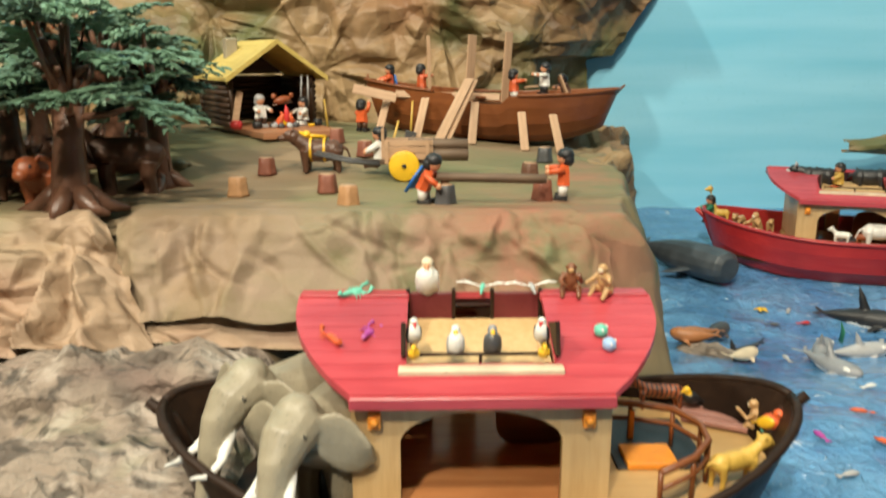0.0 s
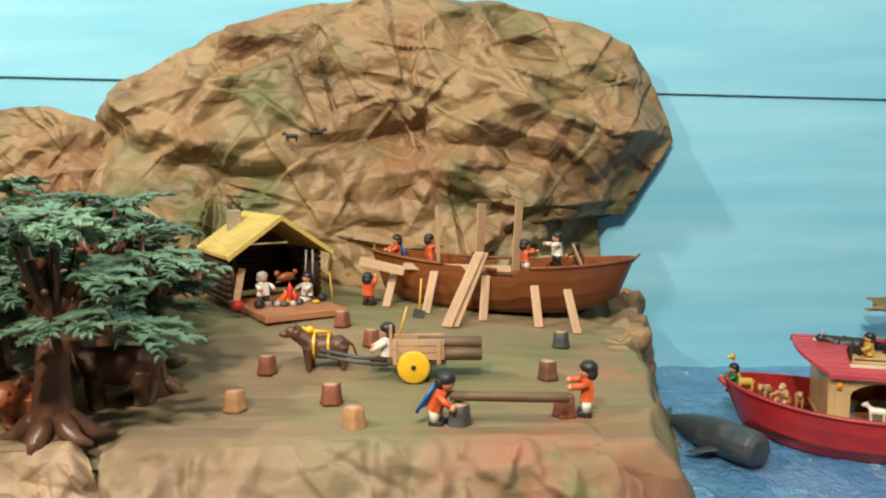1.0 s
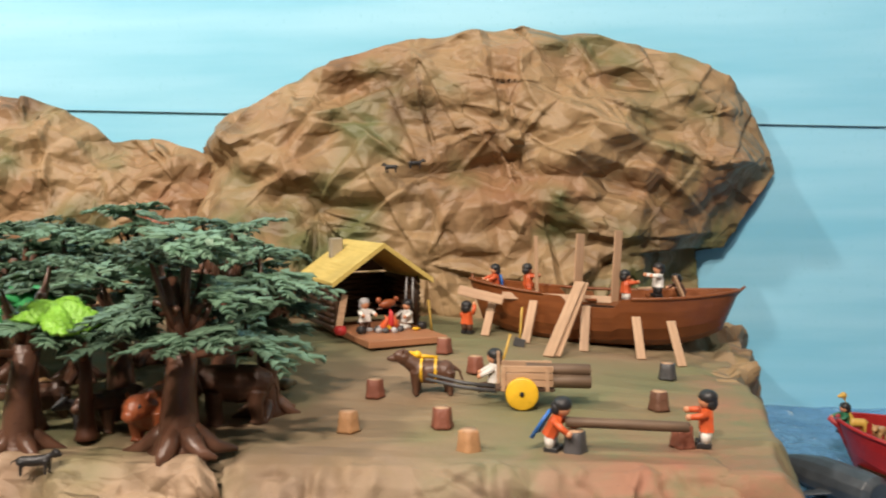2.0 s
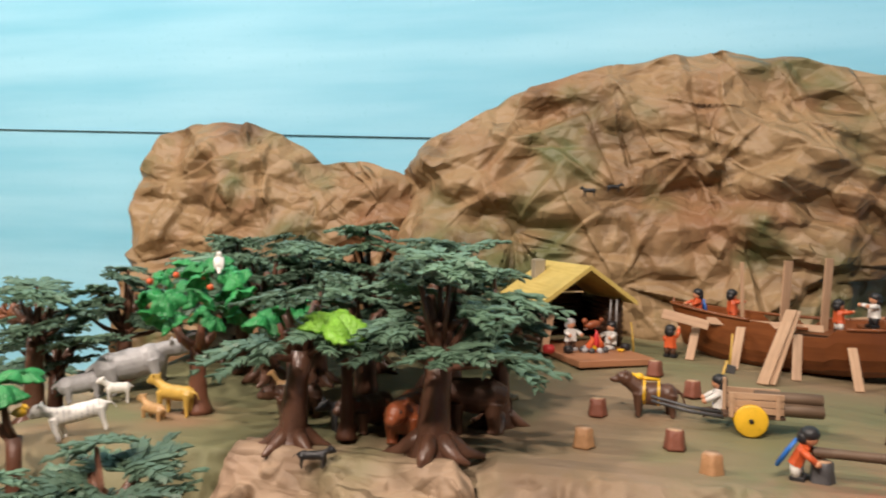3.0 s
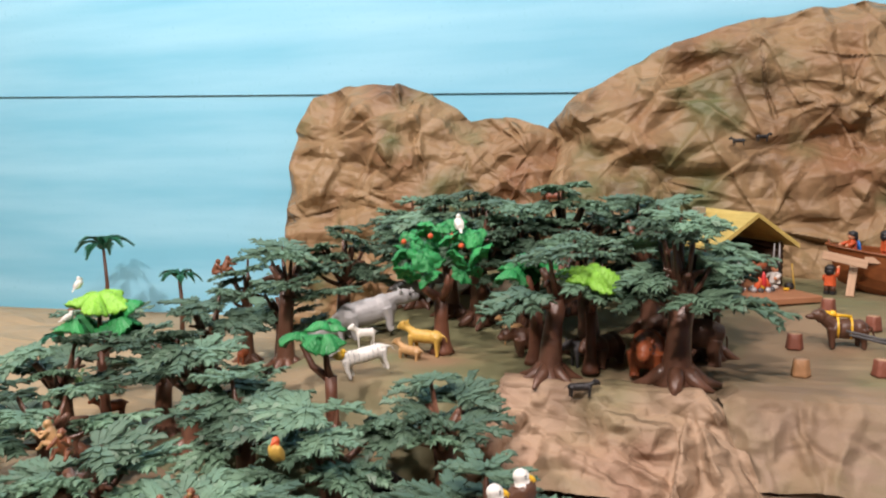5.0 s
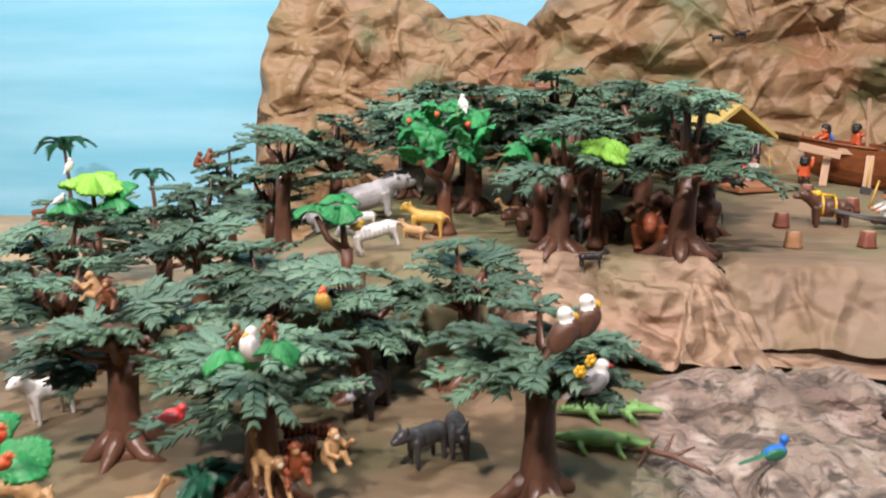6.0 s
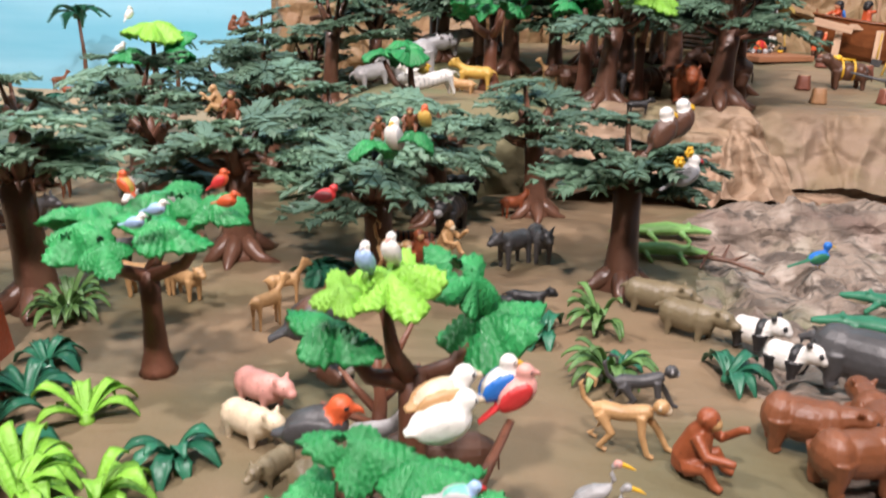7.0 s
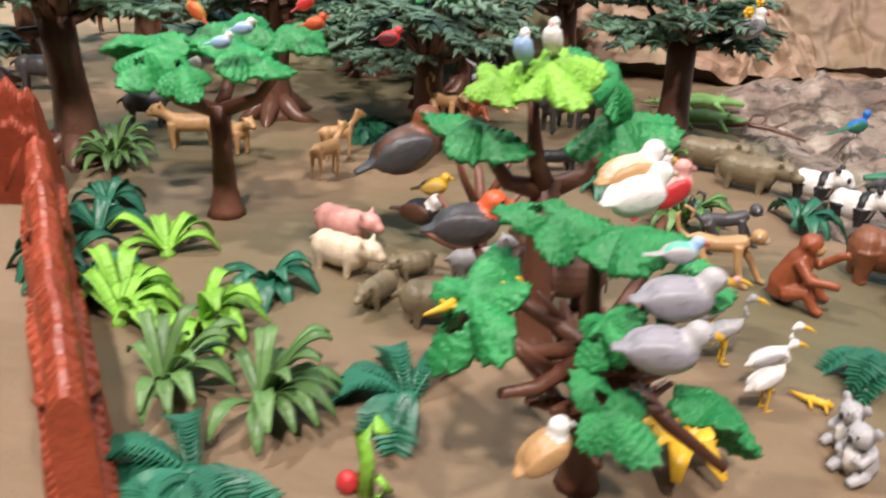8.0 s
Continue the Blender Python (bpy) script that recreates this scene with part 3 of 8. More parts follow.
build_ground()
build_plateau()
build_hem(-0.48, 0.0, [(0, 0.776, 0.048), (0.4, 0.762, 0.026), (1, 0.742, -0.002)], M_DRAPE, 21, "creased tan lower strip of the terrace paper", 0.45, 0.05)
build_drape("loose creased lower edge of the green-brown terrace paper", M_PLATEAU, [(0.88, 0.1185), (0.85, 0.1205), (0.822, 0.1215), (0.802, 0.118), (0.788, 0.104), (0.772, 0.07), (0.742, 0.026)], (-0.43, -0.40), (0.07, 0.10),
            lambda X, T: smooth_array((T - 0.05) / 0.05) * (0.55 * creases(X, T, 70, 27, (0.04, 0.11), (0.005, 0.014), 1.45) + 0.35 * creases(X, T, 50, 28, (0.02, 0.07), (0.004, 0.01)) + 0.25 * crush(X, T, 0.07, 29)), (-0.006, 0.009))
build_drape("crumpled reddish kraft paper hanging in folds over the terrace edge", M_DRAPE, [(0.85, 0.1165), (0.83, 0.1195), (0.812, 0.1215), (0.796, 0.118), (0.775, 0.098), (0.735, 0.048), (0.700, 0.010)], (-0.70, -0.72), (-0.45, -0.355),
            lambda X, T: 1.25 * fan(X, -T, (-0.455, -0.055), 22, 3) + 0.8 * fan(X, -T, (-0.60, -0.03), 18, 4) + 0.8 * crush(X, T, 0.065, 34) + 0.5 * crush(X, T, 0.03, 35) + 0.45 * creases(X, T, 60, 36, (0.03, 0.12), (0.006, 0.018), 0.5), (-0.012, 0.03))
build_hill("paper_hill", -0.83, 0.41, [(-0.83, 0.40), (-0.78, 0.488), (-0.69, 0.56), (-0.50, 0.652), (-0.31, 0.702), (-0.112, 0.722), (0.0, 0.712), (0.10, 0.688), (0.2, 0.660), (0.30, 0.622), (0.37, 0.54), (0.42, 0.41)], 0.05,
           [(0.0, 0.27), (0.2, 0.25), (0.27, 0.245), (0.275, 0.30), (0.36, 0.355), (0.43, 0.41), (0.5, 0.6)], "tall hill of crumpled kraft paper sprayed green and rust", 0.0, 40,
           ((-0.327, 0.668), (-0.732, 0.45), (-0.025, 0.59), (0.093, 0.48), (-0.153, 0.526), (-0.075, 0.381), (-0.527, 0.357), (0.185, 0.522), (-0.307, 0.426), (0.284, 0.595), (0.257, 0.42), (-0.55, 0.53), (-0.3, 0.25), (0.1, 0.3)))
build_hill("paper_hill", -1.515, -0.70, [(-1.515, 0.20), (-1.49, 0.36), (-1.44, 0.48), (-1.385, 0.567), (-1.3, 0.598), (-1.15, 0.594), (-1.06, 0.56), (-0.973, 0.502), (-0.885, 0.505), (-0.80, 0.478), (-0.70, 0.42)], -0.05, None,
           "low hill of crumpled kraft paper sprayed green and brown", 17.0, 22, ((-1.329, 0.452), (-1.127, 0.52), (-0.958, 0.426), (-1.06, 0.33), (-1.25, 0.3), (-0.8, 0.4), (-1.36, 0.25)))

# the table that carries the display
table = base("display_table", at(-0.4, 0.3, -0.8), "plain wooden table carrying the whole display", "table")
part("tabletop", Builder().box((0, 0, 0.60), (5.6, 3.0, 0.04), edge=0.004), M_PLANK, table)
for x in (-2.6, 0, 2.6):
    for y in (-1.4, 1.4):
        part("leg", Builder().box((x, y, 0.29), (0.07, 0.07, 0.58), edge=0.004), M_PLANK, table)

# sea, backdrop with its seam, and the room that closes the place
rows = []
for y in np.concatenate([np.arange(-1.2, 0.5, 0.06), np.arange(0.5, 1.79, 0.012)]):
    rows.append([(x, y, sea_level(y) + 0.005 * noise.noise(Vector((x * 14, y * 14, 0))) + 0.005 * crumple(x, 0, y, 16) + 0.0) for x in np.arange(-0.4, 2.4, 0.016)])
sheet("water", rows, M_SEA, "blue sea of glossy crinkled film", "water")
b = Builder().box((-0.4, WALL_Y + 0.02, 0.8), (7.0, 0.04, 3.3), edge=0.002)
whole("wall_backdrop", b, [M_SKY], Matrix.Identity(4), "light blue painted backdrop board", "backdrop", "", "structure")
b = Builder().box((0, 0, 0), (7.0, 0.004, 0.0019), edge=0.0006)
whole("trim", b, [M_TAPE], pose(-0.4, WALL_Y - 0.003, 0.551, 0, 1.75, 0), "thin dark seam across the blue backdrop", "seam", "", "structure")
for name, c, size, mt in (("wall_left", (-3.6, -0.6, 0.8), (0.1, 4.9, 3.3), M_ROOM), ("wall_right", (2.6, -0.6, 0.8), (0.1, 4.9, 3.3), M_ROOM), ("wall_front", (-0.5, -3.05, 0.8), (6.3, 0.1, 3.3), M_ROOM),
                          ("ceiling", (-0.5, -0.6, CEILING + 0.05), (6.3, 4.9, 0.1), M_ROOM), ("floor", (-0.5, -0.6, -0.85), (6.3, 4.9, 0.1), M_FLOOR)):
    whole(name, Builder().box(c, size, edge=0.01), [mt], Matrix.Identity(4), "plain painted " + name.split("_")[0] + " of the room", name.split("_")[0], "", "structure")


# ---- trees and ferns ----
def needle_pad(seed, size):
    """A flat spray of dark leaves that fans out along +x: many small pointed leaflets along its fingers, close enough to read as a jagged plate."""
    rnd = random.Random(seed)
    b = Builder()
    fingers = rnd.randint(8, 10)
    tilt = rnd.uniform(0.5, 1.5)
    for k in range(fingers):
        a = math.radians(-96 + 192 * (k + rnd.uniform(-0.25, 0.25)) / (fingers - 1))
        length = size * rnd.uniform(0.68, 1.22) * (0.6 + 0.55 * max(0.0, math.cos(a)) ** 0.7)
        d, s = Vector((math.cos(a), math.sin(a), 0)), Vector((-math.sin(a), math.cos(a), 0))
        droop, lift, steps = rnd.uniform(-0.05, 0.2) * tilt, rnd.uniform(-0.003, 0.004), 9
        for i in range(1, steps + 1):
            t = i / steps
            p = d * length * t * 0.9 - Vector((size * 0.12, 0, 0)) + Vector((0, 0, -droop * size * t * t + lift + rnd.uniform(-0.002, 0.002) + 0.003))
            w = size * (0.27 - 0.13 * abs(t - 0.45)) * rnd.uniform(0.75, 1.25)
            for side in (-1, 1) if i < steps else (-0.9, 0, 0.9):
                q = s * side
                tip = p + (q * 0.66 + d * 0.85) * w + Vector((0, 0, rnd.uniform(-0.005, 0.003)))
                mid, mid2 = p + (q * 0.62 + d * 0.05 - s * (0.3 if side == 0 else 0)) * w * 0.66, p + (q * 0.10 + d * 0.82 + s * (0.3 if side == 0 else 0)) * w * 0.7
                low = Vector((0, 0, -0.0016))
                b.add([p - d * 0.002, mid, tip, mid2 + Vector((0, 0, 0.0012)), p + d * w * 0.4 + low, mid + low, tip + low], [(0, 1, 3), (1, 2, 3), (0, 4, 5), (0, 5, 1), (1, 5, 6, 2), (4, 6, 5), (3, 2, 6, 4), (0, 3, 4)], 0, False)
    return b.mesh("leaf_spray", [M_NEEDLE])


PADS = [needle_pad(s, r) for s, r in ((1, 0.056), (2, 0.062), (3, 0.050), (4, 0.065), (5, 0.046), (6, 0.058))]


def trunk_mesh(rnd, height, thick, lean, forks, roots=6, spread=0.05, rise=0.075):
    """A tapered trunk with root flares, and limbs; returns the builder and the tips of the limbs."""
    b = Builder()
    pts = [Vector((lean * t * t * height, 0.15 * lean * t * height, t * height)) for t in (0, 0.08, 0.2, 0.45, 0.7, 1.0)]
    rad = [thick * f for f in (1.75, 1.35, 1.1, 0.92, 0.85, 0.9)]
    rings = []
    for p, r in zip(pts, rad):
        rings.append([p + Vector((math.cos(a), math.sin(a), 0)) * r * (1 + 0.12 * noise.noise(Vector((a * 2, p.z * 30, height * 50)))) for a in (2 * math.pi * j / 12 for j in range(12))])
    b.rings(rings)
    for k in range(roots):
        a = 2 * math.pi * (k + rnd.uniform(-0.25, 0.25)) / roots
        d = Vector((math.cos(a), math.sin(a), 0))
        e = d * thick * rnd.uniform(2.4, 3.2) + Vector((-d.y, d.x, 0)) * thick * rnd.uniform(-0.6, 0.6)
        b.tube([d * thick * 0.4 + Vector((0, 0, thick * 1.5)), d * thick * 1.25 + Vector((0, 0, thick * 0.75)), d * thick * 2.0 + Vector((0, 0, thick * 0.3)), e + Vector((0, 0, 0.001))],
               [thick * 0.55, thick * 0.6, thick * 0.42, thick * 0.14], seg=8)
    tips, top = [], pts[-1]
    for k in range(forks):
        a = 2 * math.pi * (k + rnd.uniform(-0.2, 0.2)) / forks
        d = Vector((math.cos(a), math.sin(a), 0))
        out, up = spread * rnd.uniform(0.7, 1.1), rise * rnd.uniform(0.75, 1.15)
        p1, p2 = top + d * out * 0.45 + Vector((0, 0, up * 0.45)), top + d * out + Vector((0, 0, up))
        b.tube([top + Vector((0, 0, -thick * 0.6)), p1, p2], [thick * 0.62, thick * 0.45, thick * 0.3], seg=8)
        tips += [p1, p2]
        for side in (-1, 1):
            q = p1 + (d * 0.7 + Vector((-d.y, d.x, 0)) * side) * out * rnd.uniform(0.6, 0.95) + Vector((0, 0, up * rnd.uniform(-0.1, 0.25)))
            b.tube([p1, (p1 + q) / 2 + Vector((0, 0, 0.004)), q], [thick * 0.34, thick * 0.25, thick * 0.15], seg=6)
            tips.append(q)
    return b, tips


def dark_tree(m, seed, height=0.09, thick=0.017, lean=0.05, forks=3, spread=0.055, rise=0.08, label="", pads=9):
    """A stout trunk that forks into blunt stubs, with leaf sprays set round it at several heights."""
    rnd = random.Random(seed)
    ob = base("tree", m, label or "toy tree with a brown trunk and layered dark green leaf sprays", "tree", "dark green toy trees")
    b, tips = trunk_mesh(rnd, height, thick * 0.92, lean, forks, 6, spread * 0.5, rise * 0.62)
    trunk = part("trunk", b, M_BARK, ob, "glossy brown trunk with flared roots")
    top = Vector((lean * height, 0.15 * lean * height, height))
    for i in range(pads):
        f = (i + 0.5) / pads
        a = i * 137.5 + rnd.uniform(-30, 30)
        r = spread * (1.1 - 0.75 * f ** 1.5) * rnd.uniform(0.6, 1.15)
        z = height * 0.86 + (rise * 0.95 + height * 0.16) * f ** 0.85 + rnd.uniform(-0.01, 0.01)
        q = top + Vector((math.cos(radians(a)) * r, math.sin(radians(a)) * r, z - height))
        b2 = Builder().tube([top.lerp(q, 0.12) + Vector((0, 0, -0.012 * (1 - f))), top.lerp(q, 0.6) + Vector((0, 0, -0.008)), q], [0.0048, 0.0038, 0.0022], 0, 6)
        leaf = part("leaf_spray", PADS[rnd.randrange(6)], None, ob)
        leaf.matrix_basis = pose(q.x, q.y, q.z, rnd.uniform(-16, 16), rnd.uniform(-14, 16), a + rnd.uniform(-30, 30)) @ Matrix.Scale(rnd.uniform(0.85, 1.2) * (1.1 - 0.3 * f), 4)
        part("branch", b2, M_BARK, trunk)
    return ob


def leaf_dome(seed, r, material, holes=1, dome=0.24):
    """A lobed, domed plate of moulded leaves with a thickness and a hole or two."""
    rnd = random.Random(seed)
    b, rows, seg = Builder(), 12, 66
    ph = [rnd.uniform(0, 6.28) for _ in range(4)]
    bad = [(rnd.uniform(0, 6.28), rnd.uniform(0.3, 0.6), rnd.uniform(0.12, 0.2)) for _ in range(holes)]
    top, low = [], []
    for i in range(rows + 1):
        f = (i + 0.4) / (rows + 0.4)
        ring, under = [], []
        for j in range(seg):
            a = 2 * math.pi * j / seg
            rr = r * (1 + 0.16 * math.cos(3 * a + ph[0]) + 0.12 * math.cos(5 * a + ph[1]) + 0.05 * math.cos(11 * a + ph[2]) + 0.045 * (1 if j % 3 == 0 else -0.3))
            x, y = rr * f * math.cos(a), rr * f * math.sin(a)
            z = r * dome * (1 - f * f) + r * 0.24 * noise.noise(Vector((x * 60 + seed, y * 60, 0))) + r * 0.12 * noise.noise(Vector((x * 130 + seed, y * 130, 4)))
            ring.append((x, y, z))
            under.append((x * 0.97, y * 0.97, z - r * 0.10))
        top.append(ring)
        low.append(under)

    def solid(i, j):
        f, a = (i + 0.9) / (rows + 0.4), 2 * math.pi * (j + 0.5) / seg
        return all(math.hypot(f * math.cos(a) - h[1] * math.cos(h[0]), f * math.sin(a) - h[1] * math.sin(h[0])) > h[2] for h in bad)

    verts = [p for ring in top for p in ring] + [p for ring in low for p in ring]
    n, faces = (rows + 1) * seg, []
    for i in range(rows):
        for j in range(seg):
            k = (j + 1) % seg
            if solid(i, j):
                faces.append((i * seg + j, (i + 1) * seg + j, (i + 1) * seg + k, i * seg + k))
                faces.append((n + i * seg + k, n + (i + 1) * seg + k, n + (i + 1) * seg + j, n + i * seg + j))
    e = rows * seg
    faces += [(e + j, n + e + j, n + e + (j + 1) % seg, e + (j + 1) % seg) for j in range(seg)]
    faces += [tuple(range(seg)), tuple(n + j for j in range(seg))[::-1]]
    b.add(verts, faces)
    return b.mesh("leaf_plate", [material])


def leaf_plate(seed, r, material, lobes=5, droop=0.45, holes=1):
    """A moulded hand of leaves: pointed lobes with notched edges that droop outwards, barbs in relief, a hole or two."""
    rnd = random.Random(seed)
    rows, seg = 20, 90
    ph = [rnd.uniform(0, 6.28) for _ in range(4)]
    reach = [rnd.uniform(0.75, 1.2) for _ in range(lobes)]
    bad = [(rnd.uniform(0, 6.28), rnd.uniform(0.3, 0.55), rnd.uniform(0.1, 0.16)) for _ in range(holes)]
    top, low = [], []
    for i in range(rows + 1):
        f = (i + 0.3) / (rows + 0.3)
        ring, under = [], []
        for j in range(seg):
            a = 2 * math.pi * j / seg
            u = (a * lobes / (2 * math.pi) + ph[0]) % lobes
            k, side = int(u), u - int(u) - 0.5
            reach_here = reach[k] * (1 - 2 * abs(side)) ** 0.6 + 0.5 * (1 - (1 - 2 * abs(side)) ** 0.6)
            rr = r * reach_here * (1 + 0.09 * math.cos(2 * a + ph[1])) * (1 + (0.06 if j % 3 == 0 else -0.03) * f)
            x, y = rr * f * math.cos(a), rr * f * math.sin(a)
            barb = math.sin(2 * math.pi * (f * 6.5 - abs(side) * 5.0)) * 0.045 * smooth(0.1, 0.35, f)
            rib = -0.05 * math.exp(-(side / 0.06) ** 2) * f + 0.05 * math.cos(2 * math.pi * side)
            z = r * (0.16 * (1 - f * f) - droop * f ** 2.1 * (0.6 + 0.4 * math.cos(2 * a + ph[2])) + barb + rib * f + 0.09 * noise.noise(Vector((x * 40 + seed, y * 40, 0))))
            ring.append((x, y, z))
            under.append((x * 0.97, y * 0.97, z - r * 0.075))
        top.append(ring)
        low.append(under)
    verts = [p for ring in top for p in ring] + [p for ring in low for p in ring]
    n, faces = (rows + 1) * seg, []
    for i in range(rows):
        for j in range(seg):
            f, a, k = (i + 0.8) / (rows + 0.3), 2 * math.pi * (j + 0.5) / seg, (j + 1) % seg
            if all(math.hypot(f * math.cos(a) - h[1] * math.cos(h[0]), f * math.sin(a) - h[1] * math.sin(h[0])) > h[2] for h in bad):
                faces.append((i * seg + j, (i + 1) * seg + j, (i + 1) * seg + k, i * seg + k))
                faces.append((n + i * seg + k, n + (i + 1) * seg + k, n + (i + 1) * seg + j, n + i * seg + j))
    e = rows * seg
    faces += [(e + j, n + e + j, n + e + (j + 1) % seg, e + (j + 1) % seg) for j in range(seg)]
    faces += [tuple(range(seg)), tuple(n + j for j in range(seg))[::-1]]
    return Builder().add(verts, faces).mesh("leaf_plate", [material])


PUFFS = [leaf_dome(11, 0.034, M_LEAF, 1, 0.5), leaf_dome(12, 0.030, M_LEAF, 2, 0.55), leaf_dome(13, 0.036, M_LEAF, 1, 0.45), leaf_dome(14, 0.028, M_LEAF, 1, 0.5)]
DOMES = [leaf_plate(31, 0.040, M_LEAF, 5, 0.45, 1), leaf_plate(32, 0.036, M_LEAF, 4, 0.5, 0), leaf_plate(33, 0.042, M_LEAF, 5, 0.35, 2), leaf_plate(34, 0.035, M_LEAF, 4, 0.4, 1)]
LIMES = [leaf_plate(41, 0.040, M_LIME, 5, 0.3, 1), leaf_plate(42, 0.034, M_LIME, 4, 0.3, 0)]


def leafy_tree(m, limbs, clusters, height, thick=0.011, label="", plates=DOMES):
    """A slim tree: limbs are (tip) points from the fork; clusters are (x, y, z, size, tilt x, tilt y, lime)."""
    ob = base("tree", m, label or "toy tree with a brown trunk and bright green leaf clusters", "tree", "bright green toy trees")
    b = Builder()
    b.rings([[Vector((math.cos(a) * r, math.sin(a) * r, z)) for a in (2 * math.pi * j / 10 for j in range(10))]
             for z, r in ((0, thick * 1.7), (0.006, thick * 1.45), (0.02, thick * 1.05), (height * 0.6, thick * 0.85), (height, thick * 0.9))])
    for tip in limbs:
        t, s = Vector(tip), Vector((0, 0, height * 0.94))
        mid = s.lerp(t, 0.5) + Vector(((t.x) * 0.12, (t.y) * 0.12, -0.006))
        b.tube([s, mid, t], [thick * 0.7, thick * 0.52, thick * 0.34], seg=7)
    part("trunk", b, M_BARK2, ob, "smooth reddish brown trunk")
    for i, (x, y, z, size, rx, ry, lime) in enumerate(clusters):
        leaf = part("leaf_plate", (LIMES if lime else plates)[(i * 7 + int(abs(x) * 1000)) % (2 if lime else 4)], None, ob, "lime green leaf cluster" if lime else "")
        leaf.matrix_basis = pose(x, y, z, rx, ry, i * 77) @ Matrix.Scale(size, 4)
    return ob


def frond_mesh(name, length, width, arch, toothed, material):
    """One arched frond with a midrib crease and, if toothed, a comb of leaflets along both edges."""
    b, n = Builder(), 13
    pts = []
    for i in range(n + 1):
        t = i / n
        pts.append((length * (t - 0.18 * t * t), length * (arch[0] * t - arch[1] * t * t), width * (0.35 + 1.3 * t - 1.0 * t * t if t < 0.65 else (1.03 - (t - 0.65) * 2.45)) + 0.0006))
    rows = []
    for x, z, w in pts:
        w = max(w * (0.66 if toothed else 1.0), 0.0005)
        rows.append([(x, -w, z + w * 0.35), (x, -w * 0.5, z + w * 0.1), (x, 0, z - 0.0006), (x, w * 0.5, z + w * 0.1), (x, w, z + w * 0.35), (x, w * 0.5, z + w * 0.1 - 0.0014), (x, 0, z - 0.002), (x, -w * 0.5, z + w * 0.1 - 0.0014)])
    b.rings(rows)
    if toothed:
        for i in range(1, n + 1):
            x, z, w = pts[i]
            dx = length / n
            for s in (-1, 1):
                for o in (0, 0.5):
                    xx, zz = x - o * dx, z - o * (pts[i][1] - pts[i - 1][1])
                    b.add([(xx - dx * 0.2, 0, zz + 0.0014), (xx + dx * 0.24, 0, zz + 0.0014), (xx + dx * 1.1, s * max(w * 1.2, 0.002), zz + w * 0.1), (xx + dx * 0.3, s * w * 0.8, zz + w * 0.24), (xx, 0, zz - 0.001)],
                          [(0, 1, 2, 3) if s > 0 else (3, 2, 1, 0), (0, 3, 4), (3, 2, 4), (2, 1, 4)], 0, False)
    return b.mesh(name, [material])


FERNS = {
    "dark": [frond_mesh("frond", 0.052, 0.0085, (0.95, 1.15), True, M_FERN), frond_mesh("frond", 0.044, 0.008, (1.2, 1.2), True, M_FERN)],
    "teal": [frond_mesh("frond", 0.046, 0.0075, (1.1, 1.2), False, M_FERN), frond_mesh("frond", 0.036, 0.007, (1.6, 1.3), False, M_FERN)],
    "lime": [frond_mesh("frond", 0.044, 0.0066, (1.2, 1.2), False, M_LIME), frond_mesh("frond", 0.038, 0.0058, (1.9, 1.4), False, M_LIME)],
    "grass": [frond_mesh("frond", 0.05, 0.0046, (1.35, 1.15), False, M_FERN2), frond_mesh("frond", 0.042, 0.0042, (2.1, 1.3), False, M_FERN2)],
}
FERN_LABEL = {"dark": "dark green plastic fern with toothed arching fronds", "teal": "dark green plastic plant with broad pointed leaves",
              "lime": "bright lime green plastic plant with broad leaves", "grass": "mid green plastic tuft of narrow blades"}


def fern(kind, x, y, size=1.0, n=9, seed=0, z=None):
    n += 4 if kind == "grass" else 0
    rnd = random.Random(seed + int(x * 997) + int(y * 499))
    z = ground_at(x, y) if z is None else z
    ob = base("fern", at(x, y, z - 0.001, rnd.uniform(0, 360), size), FERN_LABEL[kind] + " standing on the ground", "fern", kind + " plastic ferns")
    core = Builder().rings([[(r * math.cos(a), r * math.sin(a), h) for a in (2 * math.pi * j / 8 for j in range(8))] for h, r in ((0, 0.006), (0.003, 0.0055), (0.008, 0.003))])
    part("stem", core, FERNS[kind][0].materials[0], ob)
    for i in range(n):
        f = part("frond", FERNS[kind][0 if i < n * 0.65 else 1], None, ob)
        f.matrix_basis = pose(0, 0, 0.003, 0, rnd.uniform(-8, 8), 360 * i / n * (1 if i < n * 0.65 else 1.7) + rnd.uniform(-12, 12)) @ Matrix.Scale(rnd.uniform(0.85, 1.12), 4)
    return ob


def tree_at(x, y, seed, **k):
    size = k.pop("size", 1.0)
    turn = k.pop("turn", seed * 37)
    return dark_tree(at(x, y, ground_at(x, y) - 0.002, turn, size), seed, **k)


# dark trees of the terrace, from its front back to the hill
tree_at(-0.472, 0.838, 1, height=0.11, thick=0.02, spread=0.058, rise=0.125, turn=20, pads=12)
tree_at(-0.634, 0.828, 2, height=0.11, thick=0.0165, lean=-0.1, spread=0.05, rise=0.085, turn=200, pads=5)
tree_at(-0.425, 0.985, 3, height=0.10, thick=0.015, spread=0.045, rise=0.085)
tree_at(-0.60, 0.98, 4, height=0.10, thick=0.018)
tree_at(-0.515, 1.09, 5, height=0.10, thick=0.016, rise=0.10, size=1.1)
tree_at(-0.66, 1.18, 6, height=0.11, thick=0.016, rise=0.10, size=1.1)
tree_at(-0.535, 1.235, 7, height=0.10, thick=0.015, rise=0.09)
tree_at(-0.80, 1.10, 8, height=0.10, thick=0.016, rise=0.09, size=1.1)
tree_at(-0.94, 1.18, 9, height=0.10, thick=0.016, rise=0.085)
tree_at(-1.09, 0.95, 10, height=0.13, thick=0.015, rise=0.08, pads=7)
